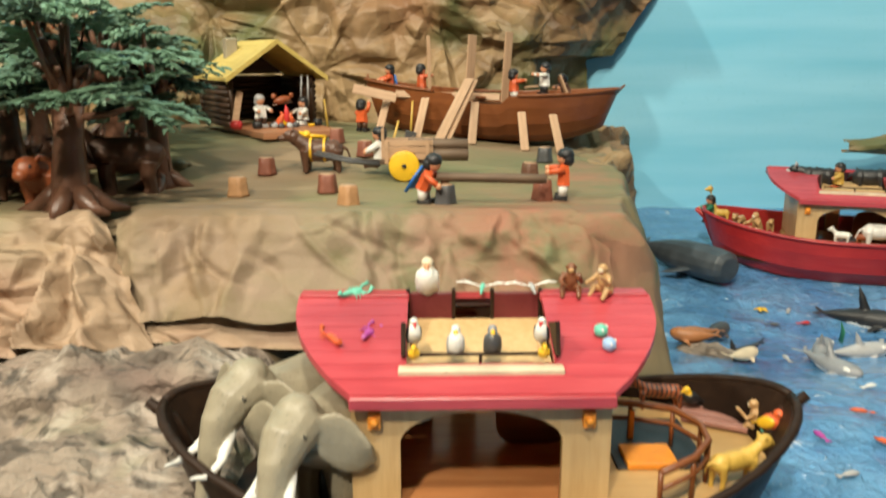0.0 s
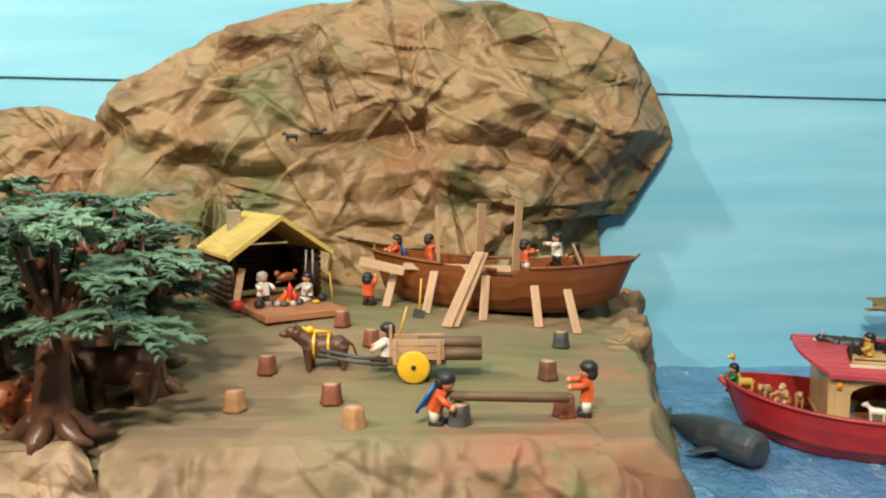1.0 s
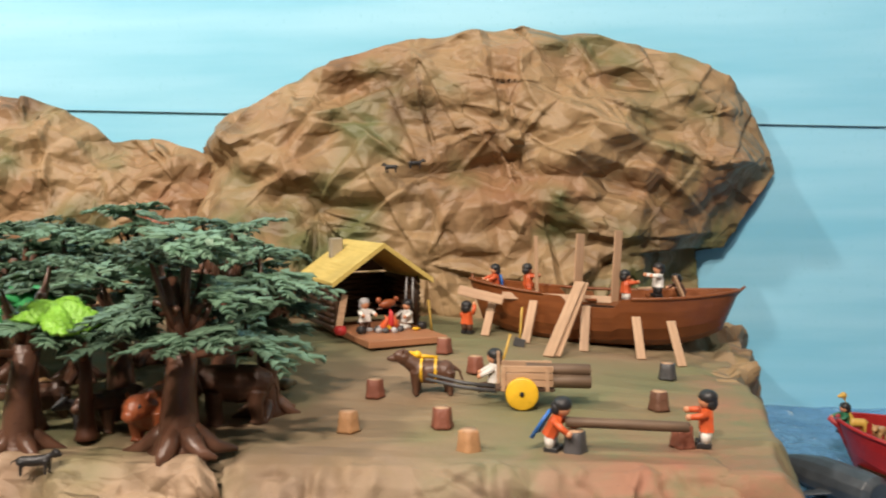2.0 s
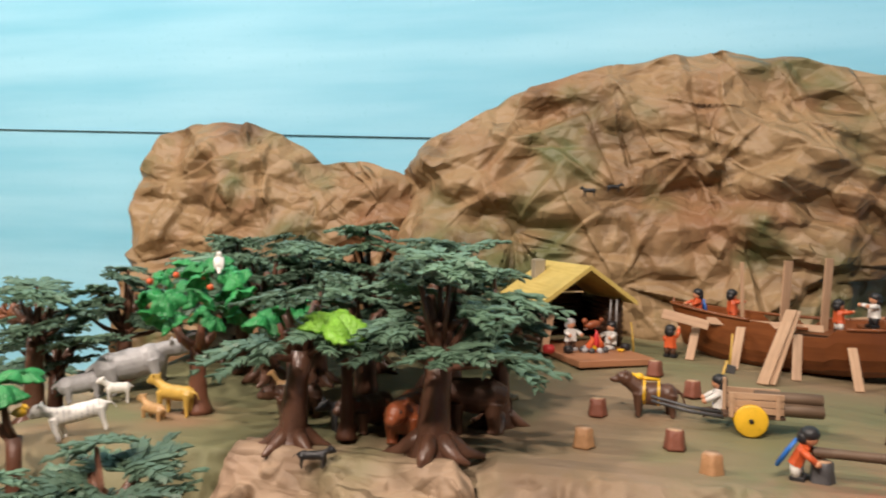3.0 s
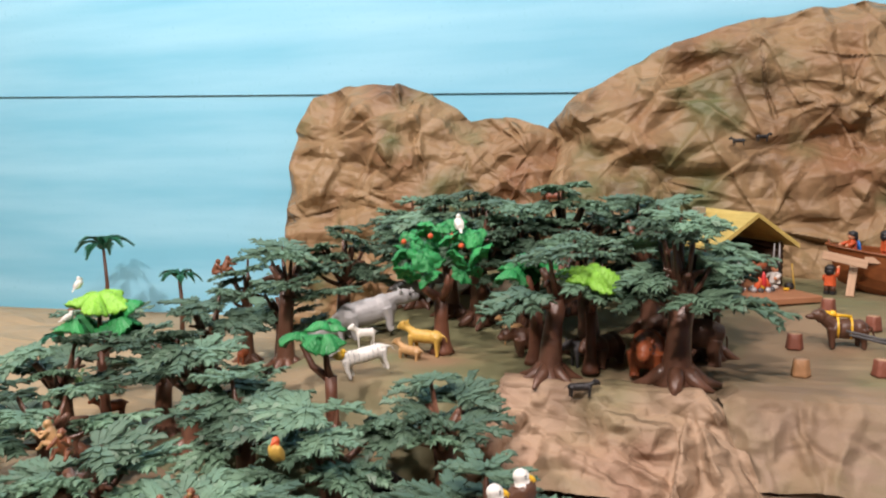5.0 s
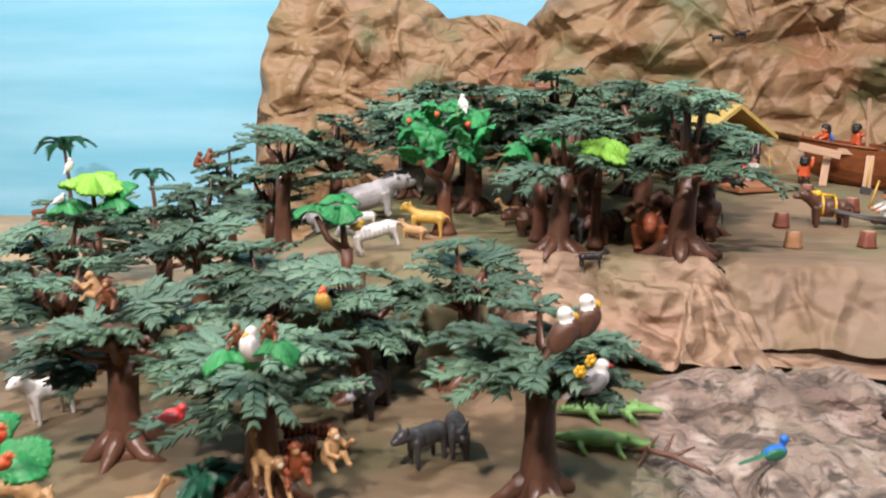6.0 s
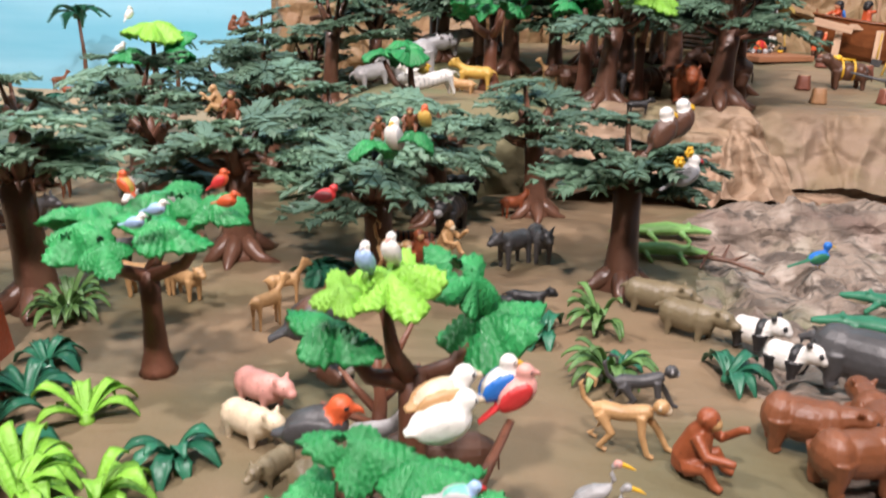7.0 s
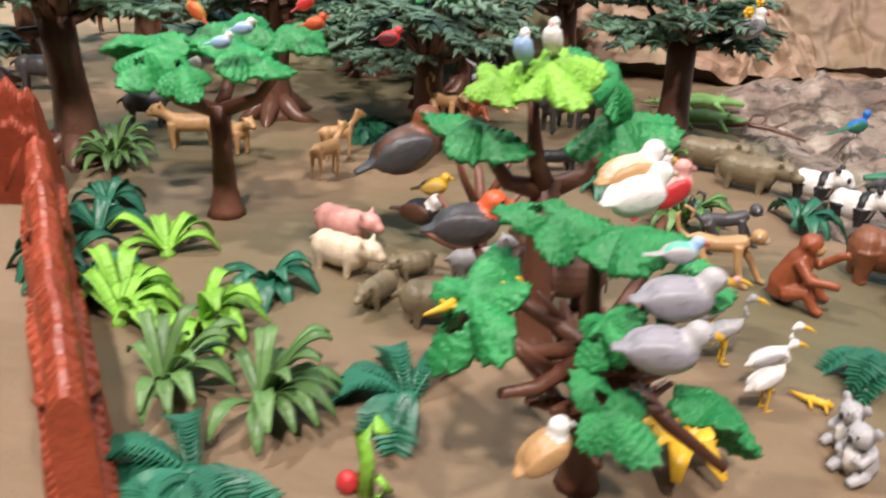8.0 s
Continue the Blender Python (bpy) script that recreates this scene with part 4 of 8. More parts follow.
tree_at(-0.62, 1.34, 30, height=0.10, thick=0.016, rise=0.09)
tree_at(-1.05, 1.10, 51, height=0.09, thick=0.015, rise=0.09)
tree_at(-0.97, 1.28, 52, height=0.10, thick=0.015, rise=0.09)
tree_at(-0.85, 1.30, 53, height=0.10, thick=0.015, rise=0.10)
# of the low ground
tree_at(-1.012, 0.385, 11, height=0.095, thick=0.018, spread=0.07, rise=0.045)
tree_at(-0.613, 0.38, 12, height=0.11, thick=0.0165, lean=0.1, spread=0.055, rise=0.045)
owl_tree = tree_at(-0.845, 0.335, 13, height=0.085, thick=0.017, spread=0.055, rise=0.06)
tree_at(-0.715, 0.62, 14, height=0.10, thick=0.016, spread=0.055, rise=0.065)
tree_at(-0.83, 0.56, 15, height=0.08, thick=0.016, spread=0.065, rise=0.07)
tree_at(-1.127, 0.215, 16, height=0.12, thick=0.018, spread=0.06, rise=0.06, pads=7)
tree_at(-1.30, 0.69, 17, height=0.10, thick=0.0155, spread=0.065, rise=0.07, pads=7)
tree_at(-1.24, 0.96, 18, height=0.10, thick=0.015, spread=0.05, rise=0.09, pads=7)
tree_at(-1.335, 1.24, 19, height=0.12, thick=0.014, spread=0.05, rise=0.10, pads=7)
tree_at(-1.18, 1.10, 20, height=0.10, thick=0.015, spread=0.055, rise=0.085, pads=7)
tree_at(-1.10, 0.70, 21, height=0.09, thick=0.016, spread=0.06, rise=0.08, pads=7)
tree_at(-1.47, 0.97, 22, height=0.08, thick=0.014, spread=0.05, rise=0.06, pads=7)
tree_at(-0.97, 0.62, 23, height=0.08, thick=0.015, spread=0.06, rise=0.07)
tree_at(-1.36, 0.42, 24, height=0.09, thick=0.016, spread=0.06, rise=0.07, pads=7)
tree_at(-1.22, 0.80, 40, height=0.09, thick=0.015, spread=0.06, rise=0.08, pads=7)
tree_at(-1.19, 0.54, 42, height=0.09, thick=0.016, spread=0.065, rise=0.06, pads=7)
tree_at(-1.42, 0.60, 43, height=0.09, thick=0.015, spread=0.06, rise=0.06, pads=7)
tree_at(-0.86, 1.14, 45, height=0.10, thick=0.015, spread=0.06, rise=0.11)
tree_at(-0.72, 1.10, 46, height=0.10, thick=0.015, spread=0.06, rise=0.10)


# ---- boats ----
def hull_builder(length, beam, height, notch=None, n=48, m=19, mid=0.82, full=(2.6, 0.72, 2)):
    """A lapstrake hull with its inner skin: keel at z = 0, bow and stern along x."""
    rings = []
    for i in range(n + 1):
        s = math.sin(math.pi / 2 * (-1 + 2 * i / n))
        w = beam / 2 * max(0.0, 1 - abs(s) ** full[0]) ** full[1] + 0.0015
        keel, rim = height * 0.3 * abs(s) ** 4, height * (mid + (0.98 - mid) * abs(s) ** full[2])
        if notch and notch[0] < s < notch[1]:
            rim -= notch[2]
        ring = []
        for skin in (0, 1):
            for j in range(m):
                jj = j if skin == 0 else m - 1 - j
                a = math.pi * jj / (m - 1)
                ww = max(0.0005, w - 0.0045 * skin)
                c = math.cos(a)
                y = ww * math.copysign(abs(c) ** 0.55, c)
                z = rim - (rim - keel - 0.006 * skin) * math.sin(a) ** 0.8
                if skin == 0 and 1 < j < m - 2:
                    y *= 1 + (0.018 if j % 2 else -0.006)
                x = s * length / 2 * (0.84 + 0.16 * z / height) * (1 - 0.012 * skin)
                ring.append((x, y, z))
        rings.append(ring)
    return Builder().rings(rings, 0, False)


def rim_rail(length, beam, height, side, r=0.0035, s0=-1.0, s1=1.0, mid=0.82, full=(2.6, 0.72, 2)):
    pts = []
    for i in range(25):
        s = s0 + (s1 - s0) * i / 24
        s = math.copysign(math.sin(math.pi / 2 * abs(s)), s)
        w = beam / 2 * max(0.0, 1 - abs(s) ** full[0]) ** full[1] + 0.0015
        z = height * (mid + (0.98 - mid) * abs(s) ** full[2])
        pts.append((s * length / 2 * (0.84 + 0.16 * z / height), side * w, z + 0.001))
    return Builder().tube(pts, [r] * 25, seg=6)


def deck_builder(length, beam, z, x0, x1, thick=0.004, full=(2.6, 0.72, 2)):
    rows = []
    for i in range(17):
        x = x0 + (x1 - x0) * i / 16
        s = x / (length / 2)
        w = (beam / 2 * max(0.0, 1 - abs(s * 1.06) ** full[0]) ** full[1] - 0.005) * 0.97
        w = max(w, 0.002)
        rows.append([(x, -w, z - thick), (x, w, z - thick), (x, w, z), (x, -w, z)])
    return Builder().rings(rows, 0, False)


def brown_boat():
    L, B, H = 0.455, 0.15, 0.1
    ob = base("wooden_boat", pose(0.017, 1.452, 0.128, 0, 2.0, -3), "unfinished brown toy boat with a plank hull, propped on the terrace", "boat")
    part("hull", hull_builder(L, B, H, (-0.28, 0.1, 0.014)), M_BOAT, ob)
    part("deck", deck_builder(L, B, 0.066, -0.18, 0.18), M_BOAT, ob)
    for side, s0, s1 in ((-1, -1, -0.3), (-1, 0.12, 1), (1, -1, 1)):
        part("rail", rim_rail(L, B, H, side, 0.003, s0, s1), M_BOAT, ob)
    part("stem_post", Builder().tube([(L * 0.42, 0, 0.03), (L * 0.485, 0, 0.09), (L * 0.52, 0, 0.106)], [0.005, 0.005, 0.003], seg=6, flat=0.6), M_BOAT, ob)
    part("stern_post", Builder().tube([(-L * 0.42, 0, 0.03), (-L * 0.485, 0, 0.09), (-L * 0.49, 0, 0.108)], [0.005, 0.005, 0.003], seg=6, flat=0.6), M_BOAT, ob)
    for x in (-0.12, -0.02, 0.09):
        part("thwart", Builder().box((x, 0, 0.078), (0.018, 0.125, 0.004)), M_BOAT, ob)
    # dark strip added for the shaded inside of the hull at the notch
    part("notch_board", Builder().box((-0.02, -0.062, 0.064), (0.09, 0.004, 0.012)), M_ARK, ob, "dark strip for the shaded interior where the rail is missing")


def arch_wall(width, z0, z1, half, spring, rise, thick):
    """An upright wall in the x-z plane, cut by a wide arch."""
    b, n = Builder(), 48
    xs = sorted([-width / 2 + width * i / n for i in range(n + 1)] + [-half - 0.0003, -half, half, half + 0.0003])
    def low(x):
        return z0 if abs(x) > half - 1e-6 else spring + rise * math.sqrt(max(0.0, 1 - (x / half) ** 2))
    rings = [[(x, -thick / 2, low(x)), (x, -thick / 2, z1), (x, thick / 2, z1), (x, thick / 2, low(x))] for x in xs]
    return b.rings(rings, 0, False)


def roof_board(x0, x1, y0, z0, y1, z1, sk0, sk1, thick=0.005):
    """One board of the roof between two heights; its ends follow the roof's slanted sides."""
    def pt(x, y, z, up):
        return (x, y, z + up)
    a = [(x0 - sk0[0], y0, z0), (x1 + sk0[1], y0, z0), (x1 + sk1[1], y1, z1), (x0 - sk1[0], y1, z1)]
    v = [pt(*p, 0) for p in a] + [pt(*p, thick) for p in a]
    k = 0.0007
    v = [(x, y, z) for x, y, z in v]
    return Builder().add(v, [(0, 3, 2, 1), (4, 5, 6, 7), (0, 1, 5, 4), (1, 2, 6, 5), (2, 3, 7, 6), (3, 0, 4, 7)], 0, False)


def ark(m, hull_mat, label, rail_mat, open_hatch=True, mid=0.56):
    L, B, H = 0.458, 0.232, 0.106
    full = (2.6, 0.55, 2.2)
    ob = base("ark", m, label, "ark", "toy arks")
    shell = part("hull", hull_builder(L, B, H, mid=mid, full=full), hull_mat, ob)
    shell.matrix_basis = pose(0.004, -0.016, 0)
    shell = part("deck", deck_builder(L, B, 0.055, -0.09, 0.083, full=full), M_DECK, ob, "tan plastic deck")
    shell.matrix_basis = pose(0.004, -0.016, 0)
    deck = part("stern_deck", deck_builder(L, B, 0.064, 0.079, 0.208, full=full), M_DECK, ob, "tan plastic deck")
    deck.matrix_basis = pose(0.004, -0.016, 0)
    shell = part("hold_floor", deck_builder(L, B, 0.042, -0.2, -0.09, full=full), M_ARK, ob, "dark floor of the open hold")
    shell.matrix_basis = pose(0.004, -0.016, 0)
    for side in (-1, 1):
        shell = part("rail", rim_rail(L, B, H, side, mid=mid, full=full), hull_mat, ob)
        shell.matrix_basis = pose(0.004, -0.016, 0)
    shell = part("stem_post", Builder().tube([(L * 0.43, 0, 0.03), (L * 0.49, 0, 0.092), (L * 0.525, 0, 0.105)], [0.006, 0.0055, 0.004], seg=6), hull_mat, ob)
    shell.matrix_basis = pose(0.004, -0.016, 0)
    shell = part("stern_post", Builder().tube([(-L * 0.43, 0, 0.03), (-L * 0.49, 0, 0.092), (-L * 0.525, 0, 0.105)], [0.006, 0.0055, 0.004], seg=6), hull_mat, ob)
    shell.matrix_basis = pose(0.004, -0.016, 0)
    for y in (-0.086, 0.086):
        w = part("cabin_wall", arch_wall(0.166, 0.05, 0.142, 0.052, 0.108, 0.021, 0.006), M_TAN, ob, "tan wall with a wide arch")
        w.matrix_basis = pose(0, y, 0)
    for x in (-0.08, 0.08):
        part("end_wall", Builder().box((x, 0, 0.102), (0.006, 0.166, 0.08)), M_TAN, ob)
    for x in (-0.068, 0.068):
        part("corner_bracket", Builder().box((x, -0.091, 0.124), (0.008, 0.005, 0.011)).ball((x, -0.094, 0.124), 0.003, 0), P["amber"], ob, "small orange bracket")
    part("inner_floor", Builder().box((0, 0, 0.058), (0.15, 0.16, 0.004)), M_INNER, ob, "reddish brown inner floor")
    part("inner_pillar", Builder().box((-0.004, 0.074, 0.1), (0.022, 0.012, 0.08)), M_INNER, ob, "orange-brown pillar inside the cabin")
    part("inner_crate", Builder().box((-0.05, 0.05, 0.075), (0.04, 0.035, 0.03)), M_BOAT, ob, "brown crate inside the cabin")
    part("inner_panel", Builder().rings([[(0.045 + 0.028 * math.copysign(abs(math.cos(a)) ** 0.6, math.cos(a)), y, 0.085 + 0.026 * math.copysign(abs(math.sin(a)) ** 0.6, math.sin(a))) for a in (2 * math.pi * j / 20 for j in range(20))] for y in (0.0, 0.005)]), M_BOAT, ob, "rounded brown panel inside the cabin")
    rows = 8
    for front in (-1, 1):
        for i in range(rows):
            f0, f1 = i / rows, (i + 0.97) / rows
            y0, y1 = front * (0.097 - 0.094 * f0), front * (0.097 - 0.094 * f1)
            z0, z1 = 0.139 + 0.036 * f0 ** 0.85, 0.139 + 0.036 * f1 ** 0.85
            w0, w1 = 0.082 + 0.044 * math.sin(min(1, f0 * 1.15) * math.pi / 2) ** 0.8, 0.082 + 0.044 * math.sin(min(1, f1 * 1.15) * math.pi / 2) ** 0.8
            spans = [(-1, 1)] if front > 0 or i < 2 or not open_hatch else [(-1, -0.05), (0.05, 1)]
            for s0, s1 in spans:
                left, right = (w0, w1) if s0 == -1 else (0.048, 0.048), (w0, w1) if s1 == 1 else (0.048, 0.048)
                x0, x1 = (0, 0) if len(spans) == 1 else ((0, -0.096) if s0 == -1 else (0.096, 0))
                part("roof_board", roof_board(x0, x1, y0, z0, y1, z1, (left[0], right[0]), (left[1], right[1])), M_RED, ob)
    part("ridge_board", Builder().box((-0.086 if open_hatch else 0, 0, 0.178), (0.078 if open_hatch else 0.25, 0.014, 0.006)), M_RED, ob)
    if open_hatch:
        part("ridge_board", Builder().box((0.086, 0, 0.178), (0.078, 0.014, 0.006)), M_RED, ob)
        part("eave_board", Builder().box((0, -0.098, 0.139), (0.166, 0.005, 0.008)), M_RED, ob)
        hatch = part("hatch_floor", Builder().box((0, -0.036, 0.153), (0.096, 0.074, 0.004), rot=(9, 0, 0)), M_TAN, ob, "tan floor of the roof hatch")
        part("hatch_sill", Builder().box((0, -0.078, 0.1515), (0.106, 0.011, 0.006)), P["cream"], hatch, "pale sill of the roof hatch")
        for x in (-0.05, 0.05):
            part("hatch_side", Builder().box((x, -0.036, 0.158), (0.0026, 0.074, 0.022), rot=(-20, 0, 0)), M_ARK, hatch)
        for x0, x1 in ((-0.047, -0.016), (0.014, 0.047)):
            part("hatch_back", Builder().box(((x0 + x1) / 2, 0.002, 0.168), (x1 - x0, 0.004, 0.024)), P["wine"], hatch, "dark red back board")
            for x in (x0 - 0.001, x1 + 0.001):
                part("post", Builder().box((x, 0.001, 0.168), (0.0026, 0.005, 0.03)), M_ARK, hatch, "thin black post")
        part("perch", Builder().tube([(-0.045, -0.070, 0.160), (0.045, -0.070, 0.160)], [0.0012, 0.0012], seg=6), M_ARK, hatch)
        part("perch_post", Builder().tube([(0, -0.070, 0.152), (0, -0.070, 0.160)], [0.0012, 0.0012], seg=6), M_ARK, hatch)
    # stairwell with its orange step and railing on the stern deck
    # no hole is cut: a black slab stands in for the stairwell's shade
    sub("hatchway", Builder().box((0.132, -0.010, 0.0645), (0.066, 0.078, 0.003)), P["black"], deck, "black slab for the shaded depth of the stairwell")
    sub("step", Builder().box((0.124, -0.035, 0.067), (0.036, 0.03, 0.005)), P["amber"], deck, "orange step")
    sub("step_side", Builder().box((0.119, -0.004, 0.076), (0.004, 0.004, 0.026)), P["amber"], deck, "orange post of the stairwell")
    for k in range(3):
        sub("plank", Builder().box((0.198 - 0.004 * k, 0.040 - 0.012 * k, 0.068), (0.05, 0.009, 0.004), rot=(0, 0, -34 + 3 * k)), P["pinkwood"], deck, "pinkish brown plank")
    pts = [(0.086, 0.004, 0.092), (0.118, -0.003, 0.094), (0.146, -0.016, 0.095), (0.158, -0.042, 0.095), (0.155, -0.066, 0.095), (0.138, -0.088, 0.094), (0.112, -0.104, 0.093)]
    for drop in (0, 0.012):
        sub("handrail", Builder().tube([(x, y, z - drop) for x, y, z in pts], [0.0026 if not drop else 0.0018] * len(pts), seg=6), rail_mat, deck)
    for x, y, z in pts:
        sub("post", Builder().tube([(x, y, 0.063), (x, y, z)], [0.0018, 0.0018], seg=6), rail_mat, deck)
    return ob


brown_boat()
ark(at(-0.064, 0.552, -0.070, 0), M_ARK, "dark brown toy ark with tan cabin and open red plank roof", M_BOAT)
ark(at(0.672, 1.430, -0.124, -18, 1.1), M_REDHULL, "red-hulled toy ark with tan arched cabin and red roof, afloat", M_ARK, mid=0.76)


# ---- dolls, plain shapes ----
def doll(m0, top, legs, label, hair="black", arms=((0.9, -0.3), (0.9, -0.3)), cape=None, lean=0.0, seated=False, belt=None, group="toy figures"):
    """A jointed plastic figure 7 cm high, facing +x, as one plain mesh."""
    m = m0 @ Matrix.Scale(0.85, 4)
    mats = [P[top], P[legs], P["skin"], P[hair], P[cape or "blue"], P[belt or top]]
    b = Builder()
    hip = 0.022
    e = Matrix.Rotation(radians(lean), 3, "Y")
    def up(x, y, z):
        return Vector((0, 0, hip)) + e @ Vector((x, y, z - hip))
    for s in (-1, 1):
        if seated:
            b.tube([(0, s * 0.0065, hip - 0.012), (0.012, s * 0.0065, hip - 0.01), (0.023, s * 0.0065, hip - 0.012)], [0.006, 0.0058, 0.006], 1, 8)
        else:
            b.tube([(0, s * 0.0065, hip), (0.001, s * 0.0068, 0.006)], [0.0068, 0.0058], 1, 8)
            b.box((0.003, s * 0.0068, 0.0035), (0.017, 0.011, 0.007), 3)
    b.rings([[up(px, py, z) for px, py in ((0.0075 * f, 0.009 * w), (0.0075 * f, -0.009 * w), (0, -0.0125 * w), (-0.0075 * f, -0.009 * w), (-0.0075 * f, 0.009 * w), (0, 0.0125 * w))]
             for z, f, w in ((hip - 0.002, 1.05, 1.15), (hip + 0.004, 1.0, 1.05), (hip + 0.016, 0.95, 1.0), (hip + 0.023, 0.8, 0.85), (hip + 0.025, 0.5, 0.5))], 0, False)
    b.rings([[up(0.0082 * math.cos(a), 0.0125 * math.sin(a), z) for a in (2 * math.pi * j / 10 for j in range(10))] for z in (hip - 0.001, hip + 0.003)], 5)
    b.ball(up(0, 0, hip + 0.034), (0.0098, 0.0098, 0.0105), 2)
    b.ball(up(-0.0018, 0, hip + 0.0375), (0.0115, 0.0118, 0.0095), 3)
    b.ball(up(-0.005, 0, hip + 0.031), (0.0085, 0.0112, 0.0095), 3)
    for s, (fwd, rise) in zip((-1, 1), arms):
        sh = up(0, s * 0.0125, hip + 0.019)
        el = sh + Vector((0.0105 * fwd, s * 0.003, 0.0105 * rise))
        hd = el + Vector((0.0115 * fwd, -s * 0.001, 0.0115 * rise))
        b.tube([sh, el, hd], [0.0046, 0.0042, 0.0035], 0, 7)
        b.ball(hd, 0.0042, 2, seg=8, rows=5)
    if cape:
        b.rings([[up(x, y, z) for x, y in ((-0.009 - 0.004 * (1 - t), -0.012 - 0.004 * (1 - t)), (-0.011 - 0.006 * (1 - t), 0), (-0.009 - 0.004 * (1 - t), 0.012 + 0.004 * (1 - t)), (-0.0115 - 0.006 * (1 - t), 0.012 + 0.004 * (1 - t)), (-0.0135 - 0.006 * (1 - t), 0), (-0.0115 - 0.006 * (1 - t), -0.012 - 0.004 * (1 - t)))]
                 for z, t in ((hip - 0.012, 0), (hip + 0.01, 0.5), (hip + 0.024, 1))], 4)
    return whole("doll", b, mats, m, label, "doll", group)


def rest(x, y):
    return plateau_height(x, y)[0] + 0.001


def on(x, y, turn=0.0, size=1.0, lift=0.0):
    return at(x, y, rest(x, y) + lift, turn, size)


doll(on(-0.101, 0.859, -20, 1.0), "orange", "white", "plastic figure in orange tunic and blue cape lifting a log", cape="blue", lean=24, arms=((0.8, -0.6), (0.8, -0.6)))
doll(on(0.056, 0.884, 172, 1.0), "orange", "white", "plastic figure in an orange tunic at a log's end", arms=((0.95, -0.05), (0.95, -0.15)))
doll(on(-0.208, 1.393, 60, 0.95), "orange", "brown", "plastic figure in orange reaching up to the boat", arms=((0.3, 0.95), (0.6, -0.7)))
doll(at(-0.163, 1.455, 0.206, 200, 0.95), "orange", "orange", "plastic figure in orange and blue standing in the boat", cape="blue")
doll(at(-0.105, 1.455, 0.207, 20, 0.95), "orange", "orange", "plastic figure in orange standing in the boat", arms=((0.9, 0.1), (0.9, 0.1)))
doll(at(0.057, 1.425, 0.199, 15, 0.95), "orange", "white", "plastic figure in orange holding a board in the boat", arms=((0.95, 0.1), (0.95, 0.1)))
doll(at(0.113, 1.440, 0.207, 195, 1.0), "white", "black", "plastic figure in white holding a board in the boat", arms=((0.95, 0.1), (0.95, 0.1)))
doll(at(0.158, 1.465, 0.195, 195, 0.9), "brown", "black", "plastic figure in brown bent over in the boat", lean=25)
doll(on(-0.160, 1.050, 180, 1.0, 0.004), "white", "brown", "plastic figure in white with a blue sash driving a cart", seated=True, belt="blue", arms=((0.9, -0.5), (0.9, -0.5)))
doll(at(0.45, 1.505, -0.04, 190, 0.95), "deepgreen", "brown", "plastic figure in green standing in the bow of the red ark")
doll(at(0.645, 1.410, 0.035, 180, 0.95), "gold", "orange", "plastic figure in gold seated on the roof of the red ark", seated=True)


# ---- the building yard ----
def stump(m, mat, label):
    b = Builder()
    rings = []
    for z, r in ((0, 0.0125), (0.003, 0.0118), (0.012, 0.0105), (0.021, 0.0098), (0.022, 0.009)):
        rings.append([(r * math.cos(a) * (1 + 0.1 * math.cos(5 * a)), r * math.sin(a) * (1 + 0.1 * math.cos(5 * a)), z) for a in (2 * math.pi * j / 20 for j in range(20))])
    b.rings(rings)
    ob = base("tree_stump", m, label, "stump", "toy tree stumps")
    part("bark", b, mat, ob)
    part("cut_face", Builder().rings([[(0.0085 * math.cos(a), 0.0085 * math.sin(a), z) for a in (2 * math.pi * j / 16 for j in range(16))] for z in (0.0215, 0.0226)]), M_PLANK, ob, "pale sawn face")


M_STUMP, M_STUMP2, M_STUMP3 = plastic("stump_tan", (0.42, 0.22, 0.10), 0.5, 0.4, 60, 0.002), plastic("stump_red", (0.22, 0.07, 0.04), 0.5, 0.4, 60, 0.002), plastic("stump_brown", (0.13, 0.055, 0.03), 0.5, 0.4, 60, 0.002)
for x, y, mt, label in ((-0.316, 0.916, M_STUMP, "pale tan plastic tree stump"), (-0.215, 0.937, M_STUMP2, "red-brown plastic tree stump"), (-0.182, 0.852, M_STUMP, "pale tan plastic tree stump"),
                        (-0.308, 1.048, M_STUMP2, "red-brown plastic tree stump"), (0.037, 1.026, M_STUMP3, "brown plastic tree stump"), (0.033, 0.883, M_STUMP2, "red-brown plastic stump carrying a log"),
                        (-0.078, 0.855, P["darkgrey"], "dark grey plastic stump carrying a log"), (-0.235, 1.233, M_STUMP2, "red-brown plastic tree stump"), (-0.185, 1.145, M_STUMP2, "red-brown plastic tree stump"),
                        (0.079, 1.189, P["darkgrey"], "black plastic stump near the boat")):
    stump(on(x, y, x * 900), mt, label)


def log(p0, p1, r, label, group="toy logs"):
    a, b2 = Vector(p0), Vector(p1)
    d = b2 - a
    m = Matrix.Translation(a) @ d.to_track_quat("X", "Z").to_matrix().to_4x4()
    b = Builder()
    n = d.length
    b.rings([[(x, rr * math.cos(t) * (1 + 0.05 * math.sin(4 * t + x * 90)), rr * math.sin(t)) for t in (2 * math.pi * j / 14 for j in range(14))] for x, rr in ((0, r * 0.9), (0.001, r), (n * 0.3, r * 0.97), (n * 0.6, r * 1.03), (n - 0.001, r), (n, r * 0.9))])
    whole("log", b, [M_LOG], m, label, "log", group)


log((-0.087, 0.858, 0.149), (0.032, 0.853, 0.147), 0.0052, "long brown log resting on two stumps")


